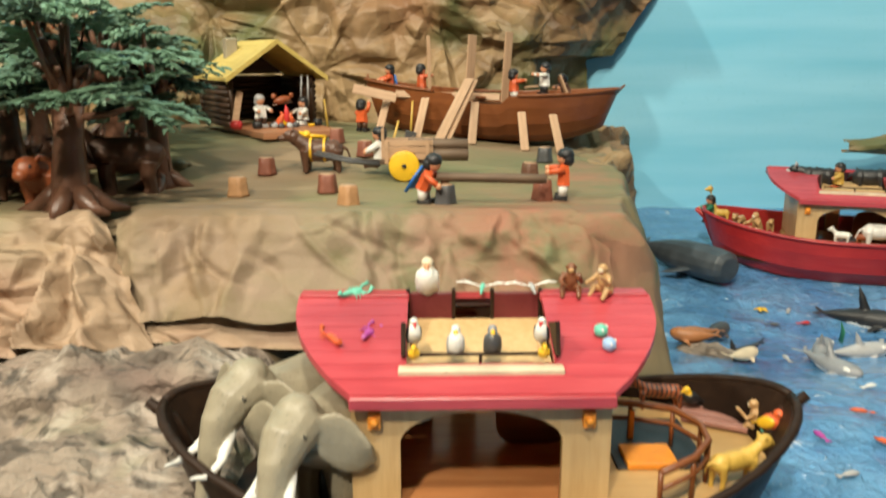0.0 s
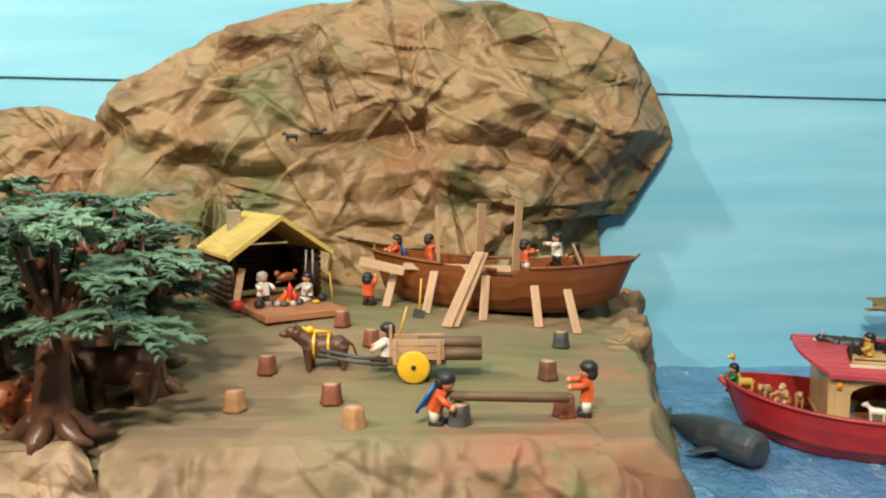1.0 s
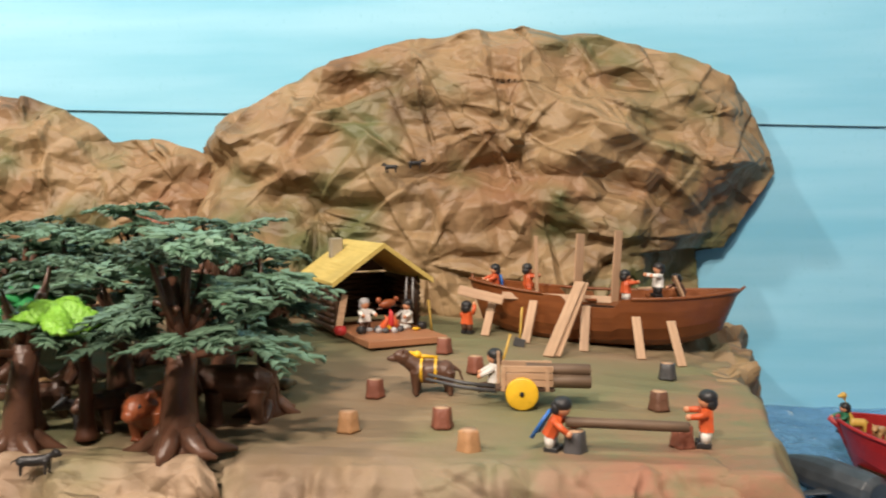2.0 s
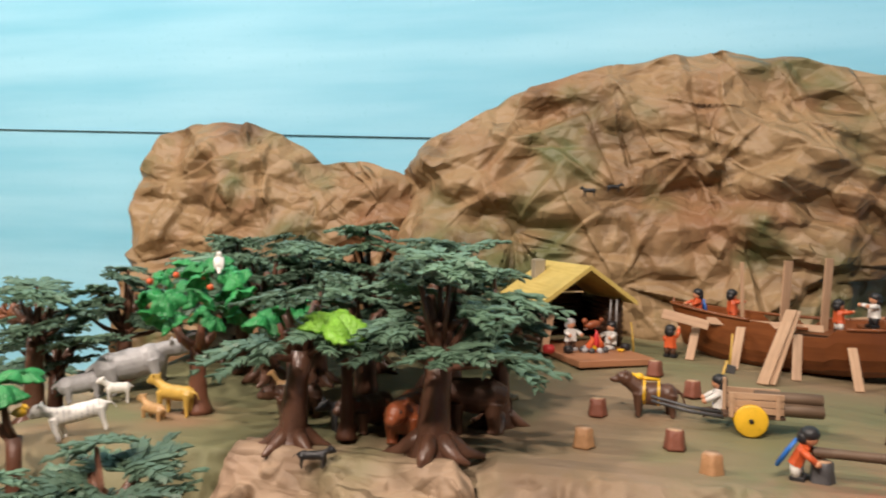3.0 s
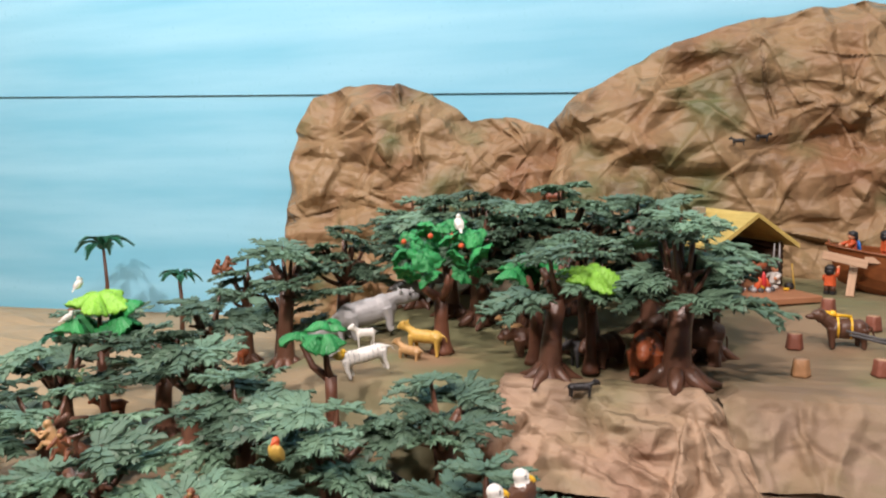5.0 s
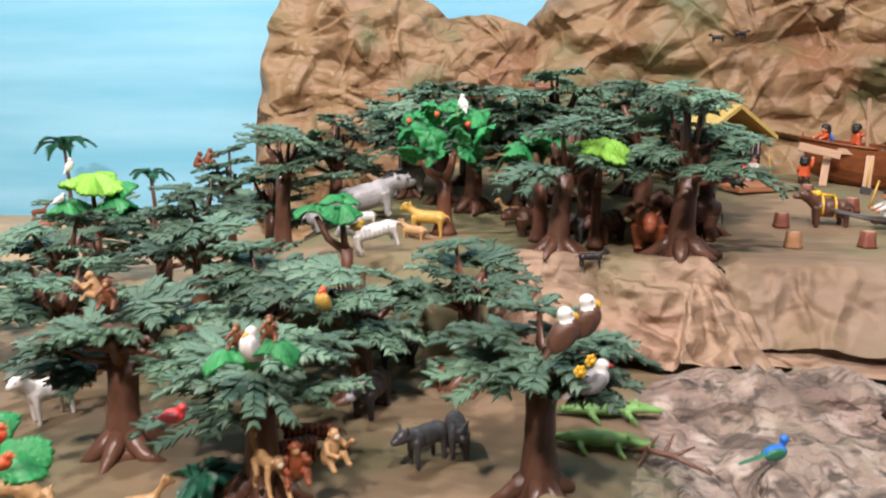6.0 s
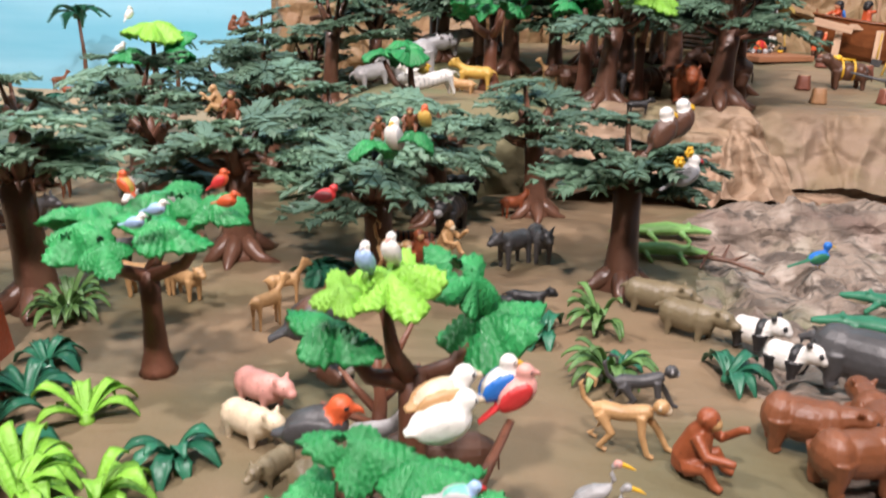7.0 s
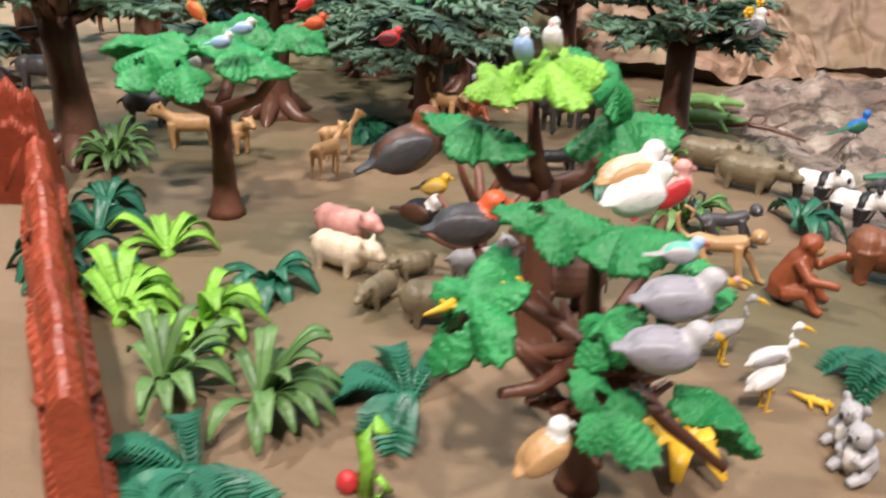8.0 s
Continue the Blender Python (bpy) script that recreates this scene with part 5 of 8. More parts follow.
def plank(p0, p1, w, label="bare wooden board leaning on the boat", t=0.003, roll=0.0, group="loose boards"):
    a, b2 = Vector(p0), Vector(p1)
    d = b2 - a
    m = Matrix.Translation((a + b2) / 2) @ d.to_track_quat("X", "Z").to_matrix().to_4x4() @ Matrix.Rotation(radians(roll), 4, "X")
    whole("wooden_board", Builder().box((0, 0, 0), (d.length, w, t), 0, None, 0.0006), [M_PLANK], m, label, "board", group)


for x0, y0, x1, h in ((-0.178, 1.375, -0.163, 0.062), (-0.113, 1.335, -0.098, 0.062), (-0.022, 1.325, -0.014, 0.066), (0.066, 1.318, 0.064, 0.06), (0.121, 1.285, 0.112, 0.062)):
    z = rest(x0, y0)
    plank((x0, y0, z), (x1, y0 + 0.045, z + h), 0.014)
plank((-0.082, 1.245, rest(-0.08, 1.245) + 0.001), (-0.024, 1.372, 0.238), 0.017, "long bare board leaning on the boat's side")
plank((-0.070, 1.250, rest(-0.07, 1.25) + 0.001), (-0.016, 1.376, 0.236), 0.014, "long bare board leaning on the boat's side")
plank((-0.02, 1.475, 0.18), (-0.013, 1.48, 0.312), 0.019, "upright board standing in the boat", roll=90)
plank((0.046, 1.485, 0.18), (0.054, 1.49, 0.318), 0.017, "upright board standing in the boat", roll=90)
plank((-0.09, 1.43, 0.18), (-0.093, 1.44, 0.31), 0.006, "thin upright lath standing in the boat", 0.004)
plank((0.165, 1.43, 0.18), (0.140, 1.445, 0.242), 0.013, "short board leaning inside the boat", roll=40)
plank((-0.222, 1.395, 0.222), (-0.148, 1.385, 0.206), 0.016, "bare board held against the hull", roll=75)
plank((0.075, 1.425, 0.222), (0.10, 1.425, 0.224), 0.012, "short board held by two figures")
plank((-0.15, 1.405, 0.212), (0.03, 1.40, 0.206), 0.012, "board laid along the boat's rail", roll=70)


def tool(x, y, h, dx, label, head=None):
    b = Builder().tube([(0, 0, 0), (dx, 0.004, h)], [0.0022, 0.0018], 0, 6)
    if head:
        b.box((0, 0, 0.006), (0.018, 0.005, 0.013), 1, (0, 15, 0))
    whole("tool", b, [P["gold"], P["darkgrey"]], on(x, y), label, "tool", "hand tools")


tool(-0.267, 1.396, 0.055, -0.006, "yellow pole leaning by the cabin")
tool(-0.123, 1.298, 0.06, 0.004, "shovel with a yellow handle and dark blade", True)
tool(-0.150, 1.174, 0.045, 0.012, "yellow hay fork standing by the cart")


def cart():
    x, y = -0.126, 1.009
    z = rest(x, y)
    ob = base("cart", at(x, y + 0.02, z, 0), "wooden toy cart with yellow wheels, loaded with brown logs", "cart")
    for s in (-0.022, 0.018):
        w = Builder().rings([[(r * math.cos(a), yy, 0.0195 + r * math.sin(a)) for a in (2 * math.pi * j / 24 for j in range(24))] for yy, r in ((-0.003, 0.0175), (-0.002, 0.0195), (0.002, 0.0195), (0.003, 0.0175))])
        wheel = part("wheel", w, P["yellow"], ob, "yellow disc wheel")
        wheel.matrix_basis = pose(0, s, 0)
        part("hub", Builder().rings([[(r * math.cos(a), yy, 0.0195 + r * math.sin(a)) for a in (2 * math.pi * j / 12 for j in range(12))] for yy, r in ((-0.0045, 0.002), (-0.004, 0.003), (0.0045, 0.003))]), P["black"], wheel)
    part("axle", Builder().tube([(0, -0.022, 0.0195), (0, 0.018, 0.0195)], [0.002, 0.002], seg=6), M_CABIN, ob)
    part("bed", Builder().box((0.004, 0, 0.023), (0.07, 0.034, 0.004)), M_CABIN, ob)
    for s in (-0.017, 0.016):
        for k in range(3):
            part("side_board", Builder().box((0.006, s, 0.031 + 0.0085 * k), (0.062, 0.003, 0.0075)), M_PLANK, ob)
        for px in (-0.022, 0.03):
            part("post", Builder().box((px, s * 1.12, 0.037), (0.005, 0.003, 0.03)), M_PLANK, ob)
    part("tail_post", Builder().box((-0.028, 0.01, 0.042), (0.004, 0.006, 0.045)), M_PLANK, ob)
    for s in (-0.012, 0.012):
        part("shaft", Builder().tube([(-0.03, s, 0.02), (-0.07, s, 0.024), (-0.115, s * 1.1, 0.034)], [0.0026, 0.0024, 0.002], seg=6), P["darkgrey"], ob)
    for k, (yy, zz) in enumerate(((-0.009, 0.033), (0.008, 0.033), (-0.001, 0.045))):
        log((x + 0.005, y + 0.02 + yy, z + zz), (x + 0.082, y + 0.02 + yy, z + zz - 0.001), 0.0078, "short brown log loaded on the cart", "cart logs")


cart()


# ---- the cabin ----
def cabin():
    ob = base("log_cabin", at(-0.360, 1.375, 0.152, 30, 0.92), "dark log cabin with a yellow gable roof and open front", "cabin")
    W, D, E = 0.16, 0.15, 0.1
    part("porch", Builder().box((0.006, -0.03, 0.004), (W - 0.018, D + 0.075, 0.012)), M_PORCH, ob, "reddish plank porch")
    for k in range(8):
        zz = 0.015 + 0.0108 * k
        for x in (-W / 2, W / 2):
            part("log", Builder().tube([(x, -0.01, zz), (x, D, zz)], [0.006, 0.006], seg=8), M_CABIN, ob)
        part("log", Builder().tube([(-W / 2 - 0.008, D, zz), (W / 2 + 0.008, D, zz)], [0.006, 0.006], seg=8), M_CABIN, ob)
    top, over = 0.157, 0.014
    for s in (-1, 1):
        x0, x1 = s * (W / 2 + over), 0
        ring = lambda y: [(x0, y, E - 0.008), (x1, y, top), (x1, y, top + 0.006), (x0, y, E - 0.002)]
        slope = part("roof_slope", Builder().rings([ring(-0.045), ring(D + 0.015)], 0, False), M_THATCH, ob, "yellow roof slope")
        part("barge_board", Builder().rings([[(x0, y, E - 0.010), (x1, y, top - 0.002), (x1, y, top + 0.007), (x0, y, E - 0.001)] for y in (-0.049, -0.045)], 0, False), M_THATCH, slope)
    part("gable", Builder().add([(-W / 2, D, E), (W / 2, D, E), (0, D, top), (-W / 2, D - 0.005, E), (W / 2, D - 0.005, E), (0, D - 0.005, top)], [(0, 1, 2), (5, 4, 3), (0, 3, 4, 1), (1, 4, 5, 2), (2, 5, 3, 0)], 0, False), M_CABIN, ob)
    part("chimney", Builder().box((-0.036, 0.11, 0.148), (0.024, 0.02, 0.04)), P["stone"], ob, "grey stone chimney")
    for x in (-W / 2 + 0.004, W / 2 - 0.004):
        part("post", Builder().tube([(x, -0.012, 0.01), (x, -0.012, E)], [0.004, 0.004], seg=8), M_CABIN, ob)
    part("leaning_board", Builder().box((-0.07, -0.02, 0.04), (0.012, 0.004, 0.07), 0, (-8, 14, 0)), M_PLANK, ob, "bare board leaning in the doorway")
    part("hanging_tool", Builder().tube([(0.062, -0.03, 0.1), (0.06, -0.032, 0.045)], [0.0016, 0.0024], seg=6), P["ash"], ob)
    part("hanging_tool", Builder().tube([(0.05, -0.03, 0.1), (0.046, -0.032, 0.05)], [0.0014, 0.002], seg=6), P["ash"], ob)
    m = ob.matrix_basis
    fire = base("campfire", m @ pose(0.004, -0.058, 0.01) @ Matrix.Scale(1.3, 4), "toy campfire with red flames in a ring of grey stones", "campfire")
    for k in range(9):
        a = 2 * math.pi * k / 9
        part("stone", Builder().ball((0.017 * math.cos(a), 0.012 * math.sin(a), 0.003), (0.0052, 0.0045, 0.004), rot=(k * 20, k * 33, 0), seg=8, rows=5), P["ash"] if k % 2 else P["darkgrey"], fire)
    for k, (x, h, key) in enumerate(((-0.006, 0.022, "orange"), (0.002, 0.03, "red"), (0.008, 0.02, "orange"), (0.0, 0.018, "yellow"))):
        part("flame", Builder().tube([(x, 0.002 * k, 0), (x * 1.3, 0, h * 0.4), (x * 0.7 + 0.002, 0, h * 0.8), (x, 0, h)], [0.004, 0.0055, 0.003, 0.0006], seg=7), P[key], fire)
    part("spit", Builder().tube([(-0.014, 0.006, 0.03), (0.014, 0.006, 0.034)], [0.0012, 0.0012], seg=6), P["brown"], fire)
    part("roast", Builder().ball((0, 0.006, 0.037), (0.013, 0.006, 0.0055), rot=(0, -8, 0)).ball((-0.012, 0.006, 0.042), 0.004).ball((0.013, 0.006, 0.043), 0.0035), P["rust"], fire, "brown roast on the spit")
    doll(m @ pose(-0.032, -0.035, 0.01, 0, 0, -80), "white", "brown", "plastic figure in white standing by the campfire", hair="ash")
    doll(m @ pose(0.046, -0.04, 0.004, 0, 0, 200), "white", "white", "plastic figure in white seated by the campfire", seated=True)
    for x, y, r, key, label in ((-0.048, -0.062, 0.009, "black", "black cooking pot on the porch"), (0.022, -0.03, 0.009, "tan", "tan clay barrel on the porch"), (0.068, -0.055, 0.009, "black", "black cooking pot on the porch"), (-0.085, -0.06, 0.011, "red", "dark red sack beside the porch")):
        b = Builder().rings([[(rr * math.cos(a), rr * math.sin(a), z) for a in (2 * math.pi * j / 14 for j in range(14))] for z, rr in ((0, r * 0.7), (r * 0.4, r), (r * 1.1, r * 0.95), (r * 1.3, r * 0.75), (r * 1.35, r * 0.8), (r * 1.36, r * 0.5))])
        whole("pot", b, [P[key]], m @ pose(x, y, 0.0105), label, "pot", "cooking pots")
    whole("yellow_bowl", Builder().rings([[(rr * math.cos(a), rr * math.sin(a), z) for a in (2 * math.pi * j / 12 for j in range(12))] for z, rr in ((0, 0.004), (0.004, 0.007), (0.005, 0.006))]), [P["yellow"]], m @ pose(0.05, -0.07, 0.0105), "small yellow bowl on the porch", "bowl")


cabin()


from mathutils.bvhtree import BVHTree


# ---- toy animals, each one plain mesh ----
def quad(L, H, w, head, hr, snout=0.9, legs=0.33, ear=0.4, tail=0.5, mane=0.0, neck=0.75, slots=(0, 0, 1, 0), chest=1.0, rump=1.0, leg_r=0.36):
    """A four-footed toy facing +x: body length, back height, half width, head (x, z), head size. slots: body, legs, snout, head."""
    b = Builder()
    zc = H - w
    b.ball((0, 0, zc), (L * 0.5, w, w * 1.04), slots[0], seg=14, rows=9)
    b.ball((L * 0.27, 0, zc + w * 0.05), (L * 0.24, w * 0.98 * chest, w * 1.06 * chest), slots[0], seg=12)
    b.ball((-L * 0.28, 0, zc), (L * 0.23, w * 0.98 * rump, w * 1.04 * rump), slots[0], seg=12)
    for sx, off in ((1, 0.0), (-1, 0.0)):
        for sy in (-1, 1):
            x = sx * L * legs + (0.04 * L if sx * sy > 0 else -0.02 * L)
            r = w * leg_r
            b.tube([(x, sy * w * 0.55, zc + w * 0.1), (x + 0.01 * L, sy * w * 0.62, zc * 0.5), (x - 0.01 * L, sy * w * 0.62, r * 0.5), (x + 0.02 * L, sy * w * 0.62, 0)], [r * 1.5, r * 0.95, r * 0.72, r * 0.85], slots[1], 8)
    hx, hz = head
    b.tube([(L * 0.3, 0, zc + w * 0.25), ((L * 0.36 + hx) / 2, 0, (zc + w * 0.5 + hz) / 2), (hx, 0, hz)], [w * neck, w * neck * 0.78, hr * 0.8], slots[0], 10)
    if mane:
        b.ball((hx - hr * 0.5, 0, hz - hr * 0.2), (hr * 1.1 * mane, hr * 1.25 * mane, hr * 1.3 * mane), slots[2])
    b.ball((hx, 0, hz), (hr * 1.1, hr * 0.86, hr * 0.92), slots[3])
    b.ball((hx + hr * 0.85, 0, hz - hr * 0.32), (hr * snout, hr * 0.56, hr * 0.5), slots[2] if not mane else slots[3], seg=9)
    for sy in (-1, 1):
        if ear:
            b.ball((hx - hr * 0.35, sy * hr * 0.72, hz + hr * 0.72), (hr * 0.22, hr * ear * 0.6, hr * ear), slots[3], (sy * -25, 0, 0), 8, 5)
        b.ball((hx + hr * 0.62, sy * hr * 0.58, hz + hr * 0.25), hr * 0.14, 3, seg=6, rows=4)
    if tail:
        b.tube([(-L * 0.47, 0, zc + w * 0.4), (-L * 0.6, 0, zc + w * 0.1), (-L * (0.56 + 0.16 * tail), 0, zc - w * 1.2 * tail)], [w * 0.22, w * 0.14, w * 0.1], slots[0], 6)
    return b


def fuse(mesh, grain):
    """Melts the overlapping pieces of a figure into one moulded skin that keeps their colours."""
    tree = BVHTree.FromPolygons([v.co for v in mesh.vertices], [p.vertices for p in mesh.polygons])
    slots = [p.material_index for p in mesh.polygons]
    ob = bpy.data.objects.new("mould", mesh)
    bpy.context.scene.collection.objects.link(ob)
    skin = ob.modifiers.new("skin", "REMESH")
    skin.mode, skin.voxel_size, skin.use_smooth_shade = "VOXEL", grain, True
    soft = ob.modifiers.new("soft", "SMOOTH")
    soft.factor, soft.iterations = 0.5, 3
    done = bpy.data.meshes.new_from_object(ob.evaluated_get(bpy.context.evaluated_depsgraph_get()))
    bpy.data.objects.remove(ob)
    done.materials.clear()
    for m in mesh.materials:
        done.materials.append(m)
    done.polygons.foreach_set("material_index", [slots[tree.find_nearest(p.center)[2]] for p in done.polygons])
    done.polygons.foreach_set("use_smooth", [True] * len(done.polygons))
    done.name = mesh.name
    return done


def animal(name, b, colours, m, label, category="toy animal", group=""):
    me = fuse(b.mesh(name, [P[c] for c in colours] + [P["black"]] * max(0, 4 - len(colours))), 0.0015)
    return whole(name, me, None, m, label, category, group or "toy " + name + " figures")


def elephant(tusk=True):
    b = Builder()
    b.tube([(-0.058, 0, 0.052), (-0.052, 0, 0.055), (-0.034, 0, 0.060), (-0.008, 0, 0.060), (0.02, 0, 0.063), (0.042, 0, 0.070), (0.056, 0, 0.076)], [0.012, 0.022, 0.0285, 0.031, 0.0285, 0.023, 0.018], 0, 16)
    b.tube([(0.05, 0, 0.082), (0.062, 0, 0.086), (0.076, 0, 0.080), (0.087, 0, 0.068), (0.094, 0, 0.052), (0.099, 0, 0.034), (0.104, 0, 0.018), (0.113, 0, 0.008)], [0.0155, 0.0185, 0.0165, 0.0125, 0.0095, 0.0075, 0.006, 0.0045], 0, 14)
    b.ball((0.060, 0, 0.096), (0.013, 0.014, 0.010), 0)
    b.tube([(0.076, 0, 0.066), (0.088, 0, 0.055)], [0.008, 0.004], 0, 9)
    for sx in (-0.036, 0.028):
        for s in (-1, 1):
            b.tube([(sx, s * 0.015, 0.05), (sx + 0.003, s * 0.017, 0.028), (sx, s * 0.017, 0.008), (sx + 0.001, s * 0.017, 0)], [0.0165, 0.0125, 0.011, 0.0125], 0, 10)
    b.tube([(-0.058, 0, 0.066), (-0.066, 0, 0.05), (-0.067, 0, 0.03)], [0.004, 0.0025, 0.002], 0, 6)
    for s in (-1, 1):
        rings = []
        for k in range(7):
            f = k / 6
            out, back, h = 0.014 + 0.034 * f, 0.062 - 0.02 * f + 0.006 * f * f, 0.021 * math.sin(math.pi * (0.18 + 0.72 * f)) + 0.002
            rings.append([(back + 0.0032 * math.cos(t) + 0.004 * math.sin(t) * f, s * out, 0.079 - 0.012 * f + h * math.sin(t)) for t in (2 * math.pi * q / 10 for q in range(10))])
        b.rings(rings if s > 0 else [r[::-1] for r in rings])
        b.ball((0.077, s * 0.0145, 0.086), 0.0022, 3, seg=7, rows=5)
        if tusk:
            b.tube([(0.084, s * 0.009, 0.064), (0.097, s * 0.014, 0.050), (0.110, s * 0.016, 0.045), (0.122, s * 0.013, 0.048)], [0.0038, 0.0034, 0.0027, 0.0012], 1, 8)
    return b


def horned(b, x, z, length, spread, m=1, curl=1.0):
    for s in (-1, 1):
        b.tube([(x, s * 0.003, z), (x - 0.004, s * spread * 0.7, z + length * 0.3), (x, s * spread, z + length * curl)], [0.0024, 0.002, 0.0006], m, 6)
    return b


def bird(r, colours, pitch=25, tail=1.1, wing=True, crest=False, long_neck=0.0, legs=0.0):
    """A perched bird facing +x: slots body, head, wing, beak."""
    b = Builder()
    e = Matrix.Rotation(radians(-pitch), 3, "Y")
    def p(x, y, z):
        return e @ Vector((x, y, z)) * r + Vector((0, 0, r * 1.0 + legs))
    b.ball(p(0, 0, 0), (r * 1.35, r * 0.85, r * 0.9), 0, (0, -pitch, 0), 12, 8)
    hp = p(1.15 + 0.2 * long_neck, 0, 0.75 + long_neck)
    b.tube([p(0.7, 0, 0.3), (p(0.7, 0, 0.3) + hp) / 2 + Vector((r * 0.12 * long_neck, 0, 0)), hp], [r * (0.62 - 0.18 * min(1, long_neck)), r * (0.5 - 0.25 * min(1, long_neck)), r * 0.45], 1 if not long_neck else 0, 9)
    b.ball(hp, (r * 0.56, r * 0.5, r * 0.52), 1)
    b.tube([hp + Vector((r * 0.4, 0, 0)), hp + Vector((r * 0.8, 0, -r * 0.12)), hp + Vector((r * (1.0 + 0.7 * long_neck), 0, -r * 0.35))], [r * 0.22, r * 0.16, r * 0.03], 3, 7)
    b.tube([p(-0.9, 0, 0.1), p(-1.5, 0, 0.12), p(-1.3 - tail, 0, 0.1)], [r * 0.5, r * 0.42, r * 0.3], 2, 8, 0.35)
    if wing:
        for s in (-1, 1):
            b.ball(p(-0.25, s * 0.62, 0.12), (r * 1.25, r * 0.28, r * 0.62), 2, (0, -pitch, s * 7), 10, 6)
    for s in (-1, 1):
        b.ball(hp + Vector((r * 0.3, s * r * 0.4, r * 0.12)), r * 0.09, 4, seg=6, rows=4)
        if legs:
            b.tube([p(-0.1, s * 0.35, -0.6), (0, s * r * 0.35, legs * 0.5), (0, s * r * 0.35, 0.001), (r * 0.7, s * r * 0.45, 0)], [r * 0.14, r * 0.09, r * 0.09, r * 0.06], 3, 6)
    if crest:
        b.tube([hp + Vector((0, 0, r * 0.3)), hp + Vector((-r * 0.3, 0, r * 0.8))], [r * 0.16, r * 0.05], 3, 5)
    return b


def perched(name, r, colours, m, label, **k):
    me = fuse((wader(r) if k.get("long_neck", 0) > 0.6 else bird(r, colours, **k)).mesh(name, [P[c] for c in colours] + [P["black"]]), r * 0.11)
    return whole(name, me, None, m, label, "toy bird", "toy birds")


def ape(s=1.0):
    b = Builder()
    b.tube([(-0.006 * s, 0, 0.004 * s), (-0.004 * s, 0, 0.014 * s), (0.001 * s, 0, 0.027 * s), (0.003 * s, 0, 0.037 * s), (0.005 * s, 0, 0.044 * s)], [0.010 * s, 0.0125 * s, 0.0118 * s, 0.0095 * s, 0.006 * s], 0, 12)
    b.ball((0.007 * s, 0, 0.048 * s), (0.0085 * s, 0.008 * s, 0.009 * s), 0)
    b.ball((0.0125 * s, 0, 0.0455 * s), (0.005 * s, 0.0055 * s, 0.0055 * s), 1)
    for y in (-1, 1):
        b.tube([(0.003 * s, y * 0.010 * s, 0.037 * s), (0.014 * s, y * 0.017 * s, 0.027 * s), (0.027 * s, y * 0.014 * s, (0.033 + 0.006 * y) * s), (0.033 * s, y * 0.013 * s, (0.034 + 0.008 * y) * s)], [0.0055 * s, 0.0042 * s, 0.0035 * s, 0.003 * s], 0, 8)
        b.tube([(-0.002 * s, y * 0.008 * s, 0.010 * s), (0.013 * s, y * 0.013 * s, 0.016 * s), (0.02 * s, y * 0.013 * s, 0.005 * s), (0.026 * s, y * 0.014 * s, 0.003 * s)], [0.0078 * s, 0.0058 * s, 0.004 * s, 0.003 * s], 0, 8)
        b.ball((0.0135 * s, y * 0.003 * s, 0.0505 * s), 0.0012 * s, 3, seg=6, rows=4)
        b.ball((0.006 * s, y * 0.0085 * s, 0.050 * s), (0.0015 * s, 0.002 * s, 0.0028 * s), 0, seg=6, rows=4)
    return b


def koala_bear():
    b = Builder()
    b.tube([(-0.004, 0, 0.002), (-0.004, 0, 0.014), (0.0, 0, 0.028), (0.003, 0, 0.036)], [0.012, 0.0145, 0.0125, 0.008], 0, 12)
    b.ball((0.006, 0, 0.044), (0.0115, 0.0125, 0.0112), 0)
    b.ball((0.017, 0, 0.042), (0.003, 0.0026, 0.004), 3, seg=8, rows=5)
    b.ball((0.009, 0, 0.02), (0.006, 0.009, 0.011), 1)
    for s in (-1, 1):
        b.ball((0.003, s * 0.0125, 0.053), (0.003, 0.0055, 0.0058), 0, seg=9, rows=6)
        b.ball((0.0155, s * 0.005, 0.047), 0.0014, 3, seg=6, rows=4)
        b.tube([(0.002, s * 0.011, 0.03), (0.012, s * 0.0125, 0.024), (0.017, s * 0.008, 0.028)], [0.005, 0.0042, 0.0036], 0, 8)
        b.tube([(0.0, s * 0.009, 0.008), (0.012, s * 0.012, 0.008), (0.018, s * 0.011, 0.004)], [0.0072, 0.0055, 0.0045], 0, 8)
    return b


